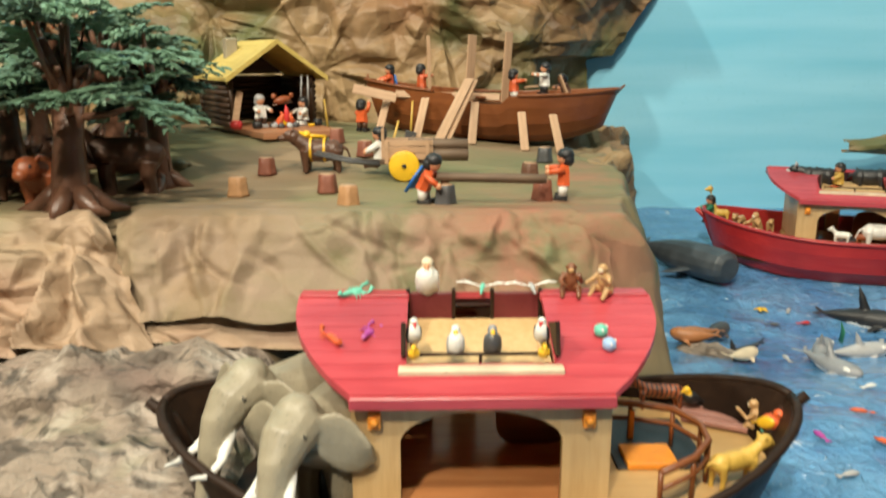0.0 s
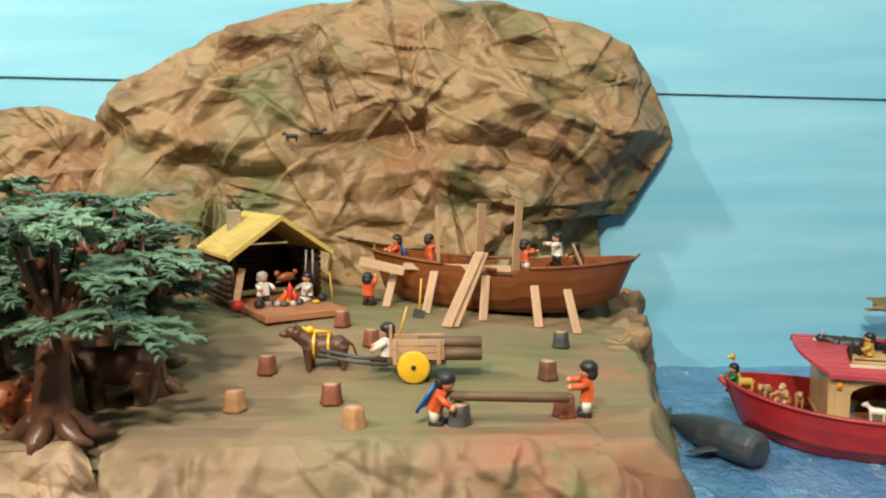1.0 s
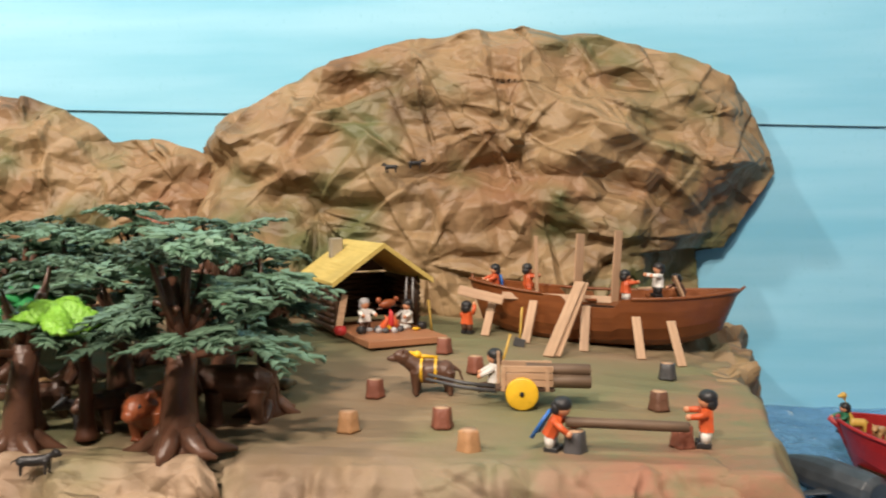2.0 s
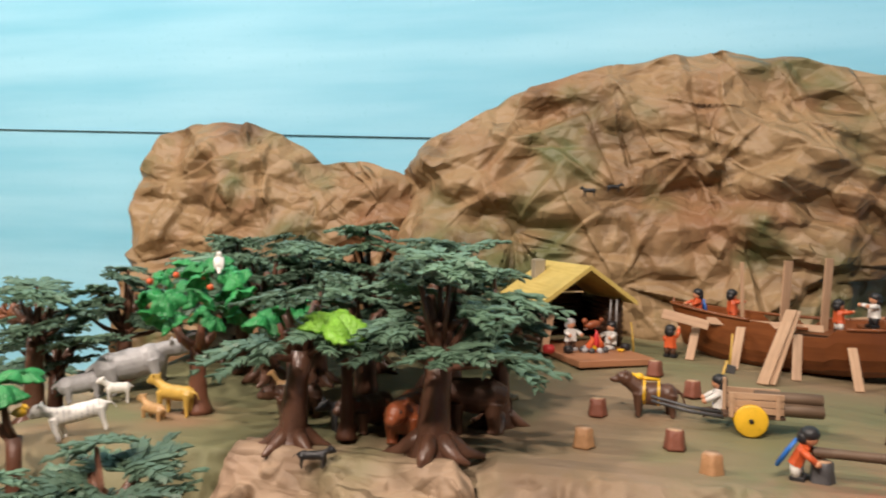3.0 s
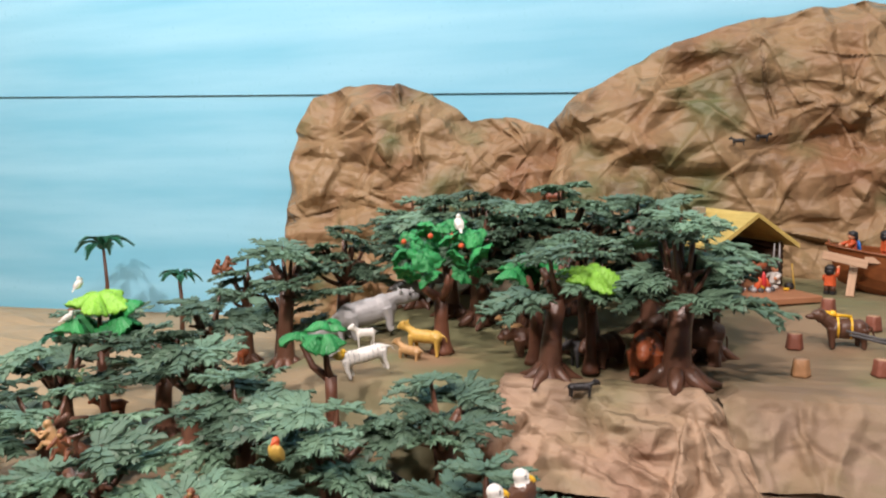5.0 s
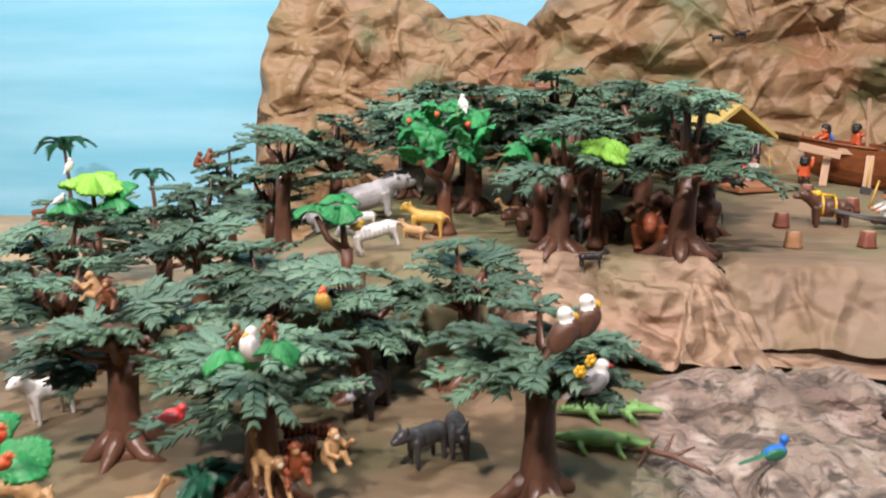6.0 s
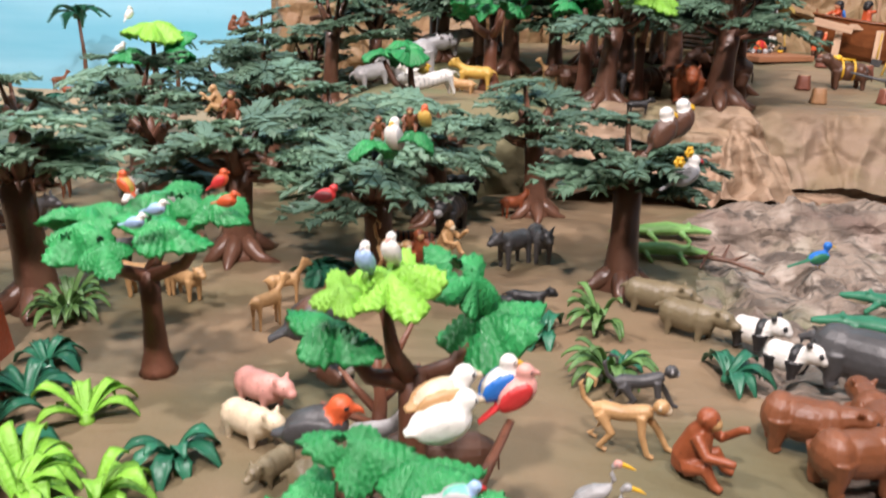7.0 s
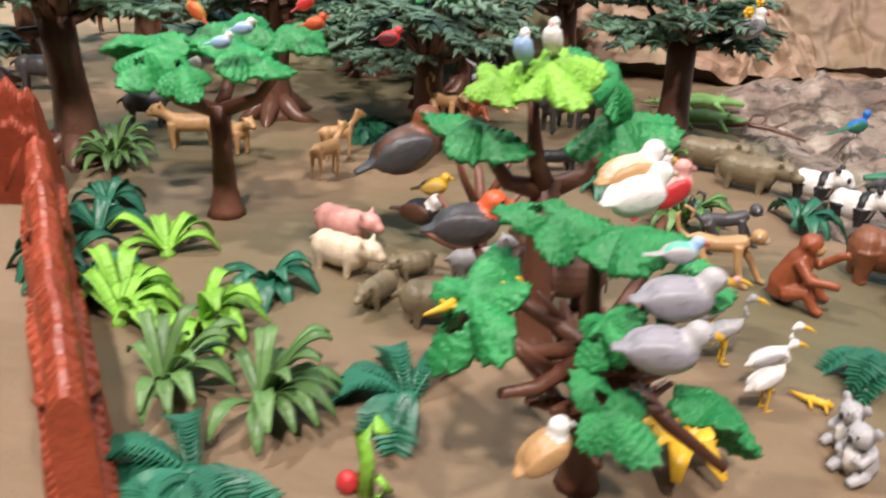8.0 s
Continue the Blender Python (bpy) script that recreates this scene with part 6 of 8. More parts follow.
def wader(r):
    """A slim wading bird facing +x on thin legs: slots body, head, wing, beak and legs."""
    b = Builder()
    b.tube([(-2.4 * r, 0, 2.3 * r), (-1.4 * r, 0, 2.9 * r), (0, 0, 3.5 * r), (0.9 * r, 0, 3.9 * r), (1.3 * r, 0, 4.3 * r)], [0.15 * r, 0.62 * r, 0.9 * r, 0.62 * r, 0.32 * r], 0, 12)
    b.tube([(1.2 * r, 0, 4.2 * r), (1.6 * r, 0, 4.9 * r), (1.3 * r, 0, 5.6 * r), (1.35 * r, 0, 6.3 * r), (1.75 * r, 0, 6.6 * r)], [0.34 * r, 0.27 * r, 0.24 * r, 0.26 * r, 0.36 * r], 0, 9)
    b.ball((1.8 * r, 0, 6.6 * r), (0.48 * r, 0.4 * r, 0.42 * r), 1)
    b.tube([(2.1 * r, 0, 6.6 * r), (2.9 * r, 0, 6.3 * r), (3.6 * r, 0, 5.9 * r)], [0.26 * r, 0.2 * r, 0.08 * r], 3, 7)
    for s in (-1, 1):
        b.ball((-0.5 * r, s * 0.62 * r, 3.35 * r), (1.6 * r, 0.3 * r, 0.62 * r), 2, (0, -22, 0), 10, 6)
        b.tube([(0, s * 0.35 * r, 2.9 * r), (0.1 * r, s * 0.4 * r, 1.4 * r), (0, s * 0.4 * r, 0.05 * r), (0.8 * r, s * 0.5 * r, 0.05 * r)], [0.26 * r, 0.17 * r, 0.17 * r, 0.14 * r], 3, 6)
        b.ball((2.0 * r, s * 0.34 * r, 6.7 * r), 0.09 * r, 4, seg=6, rows=4)
    return b


def walking_monkey():
    """A slim monkey on four long limbs with a raised, curled tail."""
    b = Builder()
    b.tube([(-0.026, 0, 0.036), (-0.018, 0, 0.038), (0.0, 0, 0.037), (0.018, 0, 0.041), (0.026, 0, 0.045)], [0.006, 0.0085, 0.0078, 0.0082, 0.0055], 0, 12)
    b.ball((0.034, 0, 0.05), (0.0078, 0.0072, 0.0078), 0)
    b.ball((0.0395, 0, 0.0475), (0.0045, 0.0048, 0.0048), 1)
    for s in (-1, 1):
        b.tube([(0.018, s * 0.006, 0.040), (0.026 + 0.006 * s, s * 0.009, 0.022), (0.034 + 0.008 * s, s * 0.009, 0.004), (0.040 + 0.008 * s, s * 0.009, 0.002)], [0.005, 0.0036, 0.003, 0.0026], 0, 8)
        b.tube([(-0.020, s * 0.006, 0.036), (-0.012 - 0.005 * s, s * 0.010, 0.020), (-0.024 - 0.006 * s, s * 0.010, 0.004), (-0.016 - 0.006 * s, s * 0.010, 0.002)], [0.0062, 0.0042, 0.003, 0.0028], 0, 8)
        b.ball((0.033, s * 0.0072, 0.052), (0.0012, 0.002, 0.0026), 1, seg=6, rows=4)
        b.ball((0.0405, s * 0.0026, 0.0515), 0.001, 3, seg=6, rows=4)
    b.tube([(-0.026, 0, 0.038), (-0.036, 0, 0.046), (-0.040, 0, 0.060), (-0.034, 0, 0.070), (-0.026, 0, 0.066), (-0.027, 0, 0.058)], [0.0032, 0.0028, 0.0026, 0.0024, 0.0022, 0.0016], 0, 8)
    return b


def crocodile():
    b = Builder()
    b.tube([(-0.062, 0.012, 0.004), (-0.045, 0.003, 0.007), (-0.022, 0, 0.010), (0.006, 0, 0.0115), (0.022, 0, 0.011), (0.034, 0, 0.011), (0.058, 0.002, 0.007)], [0.001, 0.005, 0.0105, 0.013, 0.0095, 0.0085, 0.004], 0, 12, 0.62)
    b.tube([(0.03, 0, 0.006), (0.056, 0.002, 0.004)], [0.007, 0.0035], 1, 8, 0.5)
    for i in range(16):
        x = -0.055 + 0.0052 * i
        for s in (-1, 1):
            b.ball((x, s * 0.003 + (0.008 if x < -0.05 else 0), 0.0105 + 0.006 * math.exp(-((x - 0.0) / 0.03) ** 2)), (0.0022, 0.001, 0.002), 0, seg=5, rows=3)
    for sx in (-0.018, 0.02):
        for s in (-1, 1):
            b.tube([(sx, s * 0.009, 0.008), (sx + 0.003, s * 0.019, 0.006), (sx + 0.008, s * 0.021, 0)], [0.004, 0.003, 0.003], 0, 7)
    for s in (-1, 1):
        b.ball((0.031, s * 0.005, 0.0165), 0.0022, 0, seg=7, rows=5)
    return b


def sea_beast(length, r, fin=0.5, blunt=False, belly=True, up=0.0):
    """A whale or dolphin lying along x, head at +x: slots back, belly."""
    b = Builder()
    k = [(-0.5, 0.10), (-0.36, 0.34), (-0.18, 0.72), (0.02, 0.98), (0.2, 1.0), (0.36, 0.86 if not blunt else 1.0), (0.46, 0.5 if not blunt else 0.92), (0.5, 0.12 if not blunt else 0.62)]
    b.tube([(length * x, 0, r * 0.8 + up * x * x * length) for x, _ in k], [r * f for _, f in k], 0, 14, 0.9)
    if belly:
        b.tube([(length * x, 0, r * 0.55 + up * x * x * length) for x, _ in k[2:-1]], [r * f * 0.92 for _, f in k[2:-1]], 1, 12, 0.8)
        for s in (-1, 1):
            b.ball((length * 0.33, s * r * 0.72, r * 1.15 + up * 0.1 * length), (r * 0.4, r * 0.2, r * 0.22), 1, seg=8, rows=5)
    if fin:
        b.tube([(0, 0, r * 1.5), (-length * 0.05, 0, r * (1.6 + fin * 0.8)), (-length * 0.1, 0, r * (1.7 + fin * 1.6))], [r * 0.42, r * 0.28, r * 0.05], 0, 8, 1.0)
    for s in (-1, 1):
        b.tube([(length * 0.2, s * r * 0.7, r * 0.5), (length * 0.1, s * r * 1.4, r * 0.3), (length * 0.04, s * r * 1.9, r * 0.2)], [r * 0.36, r * 0.3, r * 0.06], 0, 8, 0.3)
        b.tube([(-length * 0.46, 0, r * 0.8 + up * 0.21 * length), (-length * 0.54, s * r * 0.7, r * 0.85 + up * 0.28 * length), (-length * 0.58, s * r * 1.3, r * 0.9 + up * 0.3 * length)], [r * 0.2, r * 0.26, r * 0.05], 0, 8, 0.35)
    return b


def gr(x, y, turn=0.0, size=1.0, lift=0.0):
    return at(x, y, ground_at(x, y) + lift, turn, size)


lion = quad(0.052, 0.036, 0.0095, (0.034, 0.040), 0.0082, 0.6, 0.36, 0.35, 0.6)
big_cat = quad(0.056, 0.032, 0.009, (0.036, 0.034), 0.008, 0.55, 0.38, 0.35, 0.5)
antelope = quad(0.036, 0.036, 0.0068, (0.024, 0.047), 0.0052, 0.8, 0.36, 0.5, 0.3, neck=0.6, leg_r=0.3)
pig = quad(0.042, 0.026, 0.011, (0.026, 0.021), 0.008, 0.6, 0.3, 0.5, 0.2, leg_r=0.3)
boar = quad(0.052, 0.032, 0.0135, (0.032, 0.024), 0.0095, 0.9, 0.3, 0.4, 0.2, leg_r=0.28)
bear = quad(0.066, 0.045, 0.018, (0.043, 0.036), 0.0125, 0.6, 0.32, 0.3, 0, leg_r=0.42, rump=1.08)
rhino = horned(quad(0.088, 0.05, 0.0185, (0.056, 0.04), 0.0125, 1.1, 0.32, 0.4, 0.4, leg_r=0.38), 0.072, 0.044, 0.011, 0.0005)
hippo = quad(0.088, 0.046, 0.021, (0.056, 0.032), 0.0155, 1.0, 0.3, 0.22, 0.1, neck=0.95, leg_r=0.36)
buffalo = horned(quad(0.062, 0.046, 0.0155, (0.042, 0.04), 0.0105, 0.8, 0.32, 0.3, 0.6, leg_r=0.3), 0.042, 0.049, 0.008, 0.017, 1)
wildebeest = horned(quad(0.054, 0.044, 0.0125, (0.036, 0.04), 0.009, 0.9, 0.33, 0.3, 0.6, leg_r=0.3), 0.036, 0.048, 0.008, 0.01, 1)
horse = quad(0.058, 0.044, 0.0152, (0.043, 0.050), 0.0095, 1.1, 0.36, 0.4, 0.9, neck=0.85, leg_r=0.36, mane=0.9)
goat = quad(0.034, 0.030, 0.0078, (0.022, 0.034), 0.0058, 0.7, 0.34, 0.4, 0.2, leg_r=0.28)
panda = quad(0.042, 0.032, 0.0145, (0.028, 0.029), 0.0115, 0.4, 0.3, 0.32, 0, slots=(0, 1, 0, 0), leg_r=0.42)
for s in (-1, 1):
    panda.ball((0.036, s * 0.006, 0.031), (0.002, 0.003, 0.003), 1, seg=7, rows=5)
    panda.ball((0.024, s * 0.0085, 0.04), 0.0036, 1, seg=7, rows=5)
panda.ball((0.011, 0, 0.02), (0.0075, 0.0152, 0.0148), 1)
tortoise = Builder().ball((0, 0, 0.006), (0.012, 0.009, 0.007)).ball((0.013, 0, 0.006), 0.004)
MESH = {}
for name, b, cols in (("lion", lion, "gold gold gold"), ("tan_lion", lion, "tan tan tan"), ("tiger", big_cat, "rust rust white"), ("white_tiger", big_cat, "white white cream ash"), ("panther", big_cat, "black black black"), ("cheetah", antelope, "tan tan cream"), ("deer", antelope, "chestnut chestnut tan"),
                      ("pig", pig, "pink pink pink"), ("spotted_pig", pig, "cream cream pink"), ("boar", boar, "olive olive olive"), ("bear", bear, "chestnut chestnut rust"), ("rhino", rhino, "ash ash ash"), ("hippo", hippo, "darkgrey darkgrey darkgrey"), ("buffalo", buffalo, "black ash black"),
                      ("wildebeest", wildebeest, "darkgrey darkgrey black"), ("horse", horse, "brown brown brown"), ("white_horse", horse, "white white white"), ("goat", goat, "white white white"), ("grey_goat", goat, "ash ash white"), ("brown_goat", goat, "rust rust tan"), ("dog", goat, "tan tan tan"), ("panda", panda, "white black white"),
                      ("elephant", elephant(), "stone white stone"), ("dark_elephant", elephant(False), "brown white brown"), ("bison", bear, "brown brown brown"), ("rust_bison", bear, "rust rust rust"), ("tortoise", tortoise, "olive olive olive"), ("crocodile", crocodile(), "croc cream croc"), ("dark_crocodile", crocodile(), "deepgreen cream deepgreen"),
                      ("orangutan", ape(), "rust tan rust"), ("monkey", ape(), "tan cream tan"), ("grey_monkey", ape(), "ash cream ash"), ("koala", koala_bear(), "ash white ash"), ("tan_walking_monkey", walking_monkey(), "tan cream tan"), ("grey_walking_monkey", walking_monkey(), "darkgrey ash darkgrey"), ("brown_monkey", ape(), "chestnut tan chestnut")):
    MESH[name] = fuse(b.mesh(name, [P[c] for c in cols.split()] + [P["black"]]), 0.0012 if "elephant" not in name else 0.0016)

for name in ("tiger", "white_tiger"):
    for p in MESH[name].polygons:
        c = p.center
        if c.z > 0.011 and math.sin(c.x * 1100 + 1.2 * math.sin(c.z * 300)) > (0.5 if name == "tiger" else 0.93):
            p.material_index = 3


def put(kind, m, label, name=""):
    word = name or kind.split("_")[-1]
    word = {"monkey": "toy_monkey"}.get(word, word)
    return whole(word, MESH[kind], None, m, label, "toy animal", "toy " + word + " figures")


# in the dark ark
put("elephant", at(-0.183, 0.556, -0.028, 232, 1.0), "grey-brown plastic elephant with white tusks aboard the ark")
put("elephant", at(-0.158, 0.515, -0.03, 248, 0.97), "grey-brown plastic elephant standing forward in the ark")
put("lion", at(0.108, 0.482, -0.007, 20, 0.72), "golden plastic lioness on the ark's deck")
put("tiger", at(0.094, 0.604, -0.006, 175, 0.66), "orange plastic tiger on the ark's deck")
put("monkey", at(0.155, 0.558, -0.005, 150, 0.46), "cream plastic monkey at the ark's stern")
perched("toucan", 0.0062, ("black", "yellow", "black", "yellow"), at(0.114, 0.590, 0.003, 200), "black and yellow plastic toucan on the ark's deck")
perched("parrot", 0.006, ("lightblue", "white", "mint", "red"), at(0.161, 0.548, 0.004, 40), "blue and white plastic parrot at the ark's stern")
perched("parrot", 0.0075, ("orange", "orange", "yellow", "yellow"), at(0.157, 0.538, 0.005, -60), "orange plastic parrot at the ark's stern")
# on the dark ark's roof
perched("owl", 0.0098, ("white", "cream", "white", "skin"), at(-0.098, 0.555, 0.108, -95), "white plastic owl on the ark's roof hatch", pitch=62, tail=0.3)
perched("stork", 0.0058, ("white", "white", "black", "red"), at(-0.107, 0.488, 0.088, -80), "white and black plastic stork in the roof hatch", pitch=60, legs=0.008)
perched("stork", 0.0058, ("white", "white", "black", "red"), at(-0.024, 0.488, 0.088, -110), "white and black plastic stork in the roof hatch", pitch=60, legs=0.008)
perched("owl", 0.0068, ("white", "white", "ash", "yellow"), at(-0.080, 0.486, 0.0885, -90), "white plastic owl on the hatch perch", pitch=70, tail=0.3)
perched("owl", 0.0068, ("darkgrey", "grey", "darkgrey", "yellow"), at(-0.056, 0.486, 0.0885, -90), "grey plastic owl on the hatch perch", pitch=70, tail=0.3)
for x in (-0.107, -0.024):
    perched("toucan", 0.0042, ("yellow", "yellow", "yellow", "yellow"), at(x, 0.476, 0.0885, -90), "small yellow plastic bird on the hatch sill", pitch=30, tail=0.2)
put("brown_monkey", at(0.006, 0.552, 0.108, -100, 0.44), "reddish brown plastic monkey on the ark's roof")
put("monkey", at(0.030, 0.548, 0.108, -140, 0.44), "cream plastic monkey on the ark's roof")


def dragonfly(m, label, a, c):
    b = Builder().tube([(-0.012, 0, 0.004), (0.0, 0, 0.006), (0.006, 0, 0.006)], [0.001, 0.002, 0.002], 0, 6)
    for s in (-1, 1):
        b.tube([(0, 0, 0.006), (0.002, s * 0.012, 0.009), (0.003, s * 0.021, 0.008)], [0.001, 0.003, 0.001], 1, 6, 0.25)
    whole("dragonfly", fuse(b.mesh("dragonfly", [P[a], P[c]]), 0.0006), None, m, label, "toy insect", "toy insects")


def lobster(m, label, colour):
    b = Builder().ball((0, 0, 0.004), (0.009, 0.005, 0.004)).tube([(-0.006, 0, 0.004), (-0.015, 0, 0.003), (-0.019, 0, 0.006)], [0.004, 0.0026, 0.003], 0, 7)
    for s in (-1, 1):
        b.tube([(0.006, s * 0.004, 0.004), (0.012, s * 0.008, 0.006), (0.017, s * 0.005, 0.01)], [0.0016, 0.0016, 0.003], 0, 6)
        for k in range(3):
            b.tube([(-0.003 + 0.004 * k, s * 0.004, 0.004), (-0.003 + 0.004 * k, s * 0.009, 0.005), (-0.003 + 0.004 * k, s * 0.011, 0)], [0.001, 0.001, 0.0006], 0, 5)
    whole("lobster", fuse(b.mesh("lobster", [P[colour]]), 0.0006), None, m, label, "toy animal", "toy sea creatures")


dragonfly(at(-0.058, 0.554, 0.108, 80), "mint and white plastic dragonfly on the hatch", "mint", "white")
dragonfly(at(-0.022, 0.554, 0.108, 95), "white plastic dragonfly on the hatch", "ash", "white")
lobster(pose(-0.150, 0.550, 0.1095, 14, 0, 30) @ Matrix.Scale(0.68, 4), "mint green plastic lobster on the red roof", "mint")
lobster(pose(-0.163, 0.502, 0.092, 24, 0, 120) @ Matrix.Scale(0.68, 4), "orange plastic lobster on the red roof", "orange")
lobster(pose(-0.138, 0.508, 0.094, 24, 0, 70) @ Matrix.Scale(0.6, 4), "magenta plastic lobster on the red roof", "purple")
for x, y, z, key in ((0.018, 0.502, 0.0935, "mint"), (0.021, 0.489, 0.0885, "lightblue")):
    b = Builder().ball((0, 0, 0.0048), 0.0048, 0, seg=14, rows=9)
    for k in range(7):
        b.ball((0.0046 * math.cos(k * 2.4) * 0.8, 0.0046 * math.sin(k * 2.4) * 0.8, 0.0048 + 0.0046 * (0.6 - 0.17 * k)), 0.0013, 1, seg=6, rows=4)
    whole("ball", b, [P[key], P["white"]], at(x, y, z), "small speckled plastic ball on the red roof", "toy ball", "toy balls")

# the red ark's passengers
put("white_horse", at(0.688, 1.335, -0.048, -18, 0.9), "white plastic horse in the red ark")
put("goat", at(0.632, 1.350, -0.048, 150, 0.8), "white plastic goat in the red ark's archway")
put("brown_goat", at(0.664, 1.343, -0.048, -40, 0.7), "brown plastic goat in the red ark")
put("monkey", at(0.522, 1.450, -0.05, 200, 0.75), "cream plastic animal beside the red ark's cabin")
put("tan_lion", at(0.50, 1.480, -0.05, 230, 0.8), "tan plastic animal in the red ark's bow")
put("dog", at(0.54, 1.435, -0.05, 250, 0.9), "cream plastic animal at the red ark's rail")
b = quad(0.032, 0.040, 0.008, (0.026, 0.082), 0.0062, 1.0, 0.34, 0.5, 0.4, neck=0.62, leg_r=0.3)
animal("giraffe", b, ("gold", "gold", "tan"), at(0.472, 1.502, -0.05, 175, 0.95), "golden plastic giraffe in the red ark's bow")
for x, t in ((0.618, 160), (0.70, -20)):
    put("buffalo", at(x, 1.420 - 0.32 * (x - 0.655), 0.034, t, 0.95), "black plastic bull on the red ark's roof", "bull")

# the sea
def sea_pt(x, y, turn=0.0, size=1.0, lift=0.0):
    return at(x, y, sea_level(y) + lift, turn, size)


animal("whale", sea_beast(0.22, 0.034, 0, True, False), ("whale", "grey"), sea_pt(0.365, 1.391, -62), "dark grey plastic sperm whale in the sea")
animal("orca", sea_beast(0.125, 0.018, 1.2), ("black", "white"), sea_pt(0.572, 1.147, -32, 1.0, -0.004), "black and white plastic orca in the sea")
animal("orca", sea_beast(0.075, 0.011, 0.9, belly=False), ("black", "white"), sea_pt(0.330, 1.012, 0, 1.0, -0.012) @ pose(0, 0, 0, 0, 38, 160), "small black plastic orca diving tail-up beside the seals")
for x, y, t, key in ((0.404, 0.918, -68, "grey"), (0.476, 0.984, 12, "ash"), (0.425, 0.985, 55, "grey")):
    animal("dolphin", sea_beast(0.09, 0.0125, 0.9, up=0.16), (key, "white"), sea_pt(x, y, t, 1.0, -0.003), "grey plastic dolphin leaping in the sea")

def islet(x, y, turn, long, wide, high, seed):
    """A low craggy rock with steps of broken stone."""
    rings = []
    for f in (1.0, 0.93, 0.85, 0.7, 0.5, 0.3, 0.1):
        ring = []
        for j in range(44):
            a = 2 * math.pi * j / 44
            edge = 1 + 0.28 * noise.noise(Vector((math.cos(a) * 1.6, math.sin(a) * 1.6, seed))) + 0.12 * noise.noise(Vector((math.cos(a) * 6, math.sin(a) * 6, seed)))
            px, py = long * f * edge * math.cos(a), wide * f * edge * math.sin(a)
            step = round((1 - f ** 2.5) * 3) / 3 * 0.6 + (1 - f ** 2.5) * 0.4
            ring.append((px, py, -0.006 + (high + 0.006) * step + 0.35 * high * noise.noise(Vector((px * 70, py * 70, seed))) * (1 - f ** 6)))
        rings.append(ring)
    whole("rock", Builder().rings(rings, 0, False), [M_ROCK], sea_pt(x, y, turn), "small craggy grey-brown rock in the sea", "rock")


islet(0.285, 1.002, -42, 0.056, 0.030, 0.014, 3.0)
for x, y, t, lift, key in ((0.268, 1.030, 165, 0.011, "sorrel"), (0.290, 1.074, 190, 0.004, "sorrel"), (0.311, 0.962, 25, 0.002, "cream"), (0.322, 1.090, 40, 0.003, "darkgrey")):
    animal("seal", sea_beast(0.062, 0.012, 0, up=0.25, belly=False), (key, key), sea_pt(x, y, t, 0.8 if key == "cream" else 1.0, lift), key.replace("sorrel", "orange-brown").replace("darkgrey", "dark grey") + " plastic seal by the rock in the sea")


def fish(m, colour, label):
    b = Builder().tube([(-0.009, 0, 0.003), (-0.004, 0, 0.0035), (0.003, 0, 0.0035), (0.009, 0, 0.003)], [0.0008, 0.003, 0.0036, 0.001], 0, 8, 0.7)
    b.tube([(-0.008, 0, 0.003), (-0.014, 0.0, 0.003)], [0.0008, 0.004], 0, 6, 0.25)
    whole("fish", b, [P[colour]], m, label, "toy fish", "toy fish in the sea")


for x, y, t, key in ((0.480, 1.144, 10, "red"), (0.343, 0.742, 160, "orange"), (0.271, 0.679, 100, "purple"), (0.252, 0.689, 40, "purple"), (0.263, 0.607, 15, "ash"), (0.324, 0.665, 120, "orange"),
                     (0.430, 1.138, -20, "darkgrey"), (0.476, 1.194, 60, "ash"), (0.368, 0.962, 90, "ash"), (0.405, 0.831, 20, "white"), (0.546, 1.052, 60, "ash"), (0.243, 0.814, 20, "lightblue")):
    fish(sea_pt(x, y, t, 1.0, 0.002), key, key.replace("ash", "grey").replace("purple", "magenta") + " plastic fish on the blue sea")
b = Builder()
for k in range(5):
    a = 2 * math.pi * k / 5
    b.tube([(0, 0, 0.003), (0.007 * math.cos(a), 0.007 * math.sin(a), 0.003), (0.013 * math.cos(a), 0.013 * math.sin(a), 0.001)], [0.004, 0.003, 0.0008], 0, 7, 0.6)
whole("starfish", b, [P["yellow"]], sea_pt(0.436, 1.202, 20, 0.9, 0.002), "yellow plastic starfish on the blue sea", "toy starfish")
whole("sea_plant", Builder().tube([(0, 0, 0), (0.002, 0, 0.016), (-0.002, 0, 0.03)], [0.005, 0.006, 0.001], 0, 7, 0.3), [P["deepgreen"]], sea_pt(0.498, 1.072), "green plastic sea plant in the water", "toy plant")

# the terrace
x, y = -0.236, 1.063
put("horse", on(x, y, 186, 0.95), "dark brown plastic horse with a yellow harness drawing the cart")
b = Builder()
for dx in (-0.014, 0.004):
    b.rings([[(dx + (0.0016 if k else -0.0016), 0.0162 * math.cos(a), 0.029 + 0.0166 * math.sin(a)) for a in (2 * math.pi * j / 16 for j in range(16))] for k in (0, 1)], 0, True, False)
b.tube([(-0.03, 0, 0.052), (-0.014, 0, 0.047), (0.006, 0, 0.046)], [0.002, 0.003, 0.002], 0, 6)
b.ball((-0.02, 0, 0.049), (0.006, 0.006, 0.005), 0)
whole("harness", b, [P["yellow"]], on(x, y), "yellow plastic harness on the brown horse", "harness")
put("dark_elephant", on(-0.452, 0.945, 197, 0.72), "dark brown plastic mammoth behind a trunk", "mammoth")
put("rust_bison", on(-0.512, 0.885, 268, 1.2), "reddish brown plastic bison under the trees", "bison")
put("bison", on(-0.57, 0.915, 240, 0.95), "dark brown plastic bison under the trees", "bison")
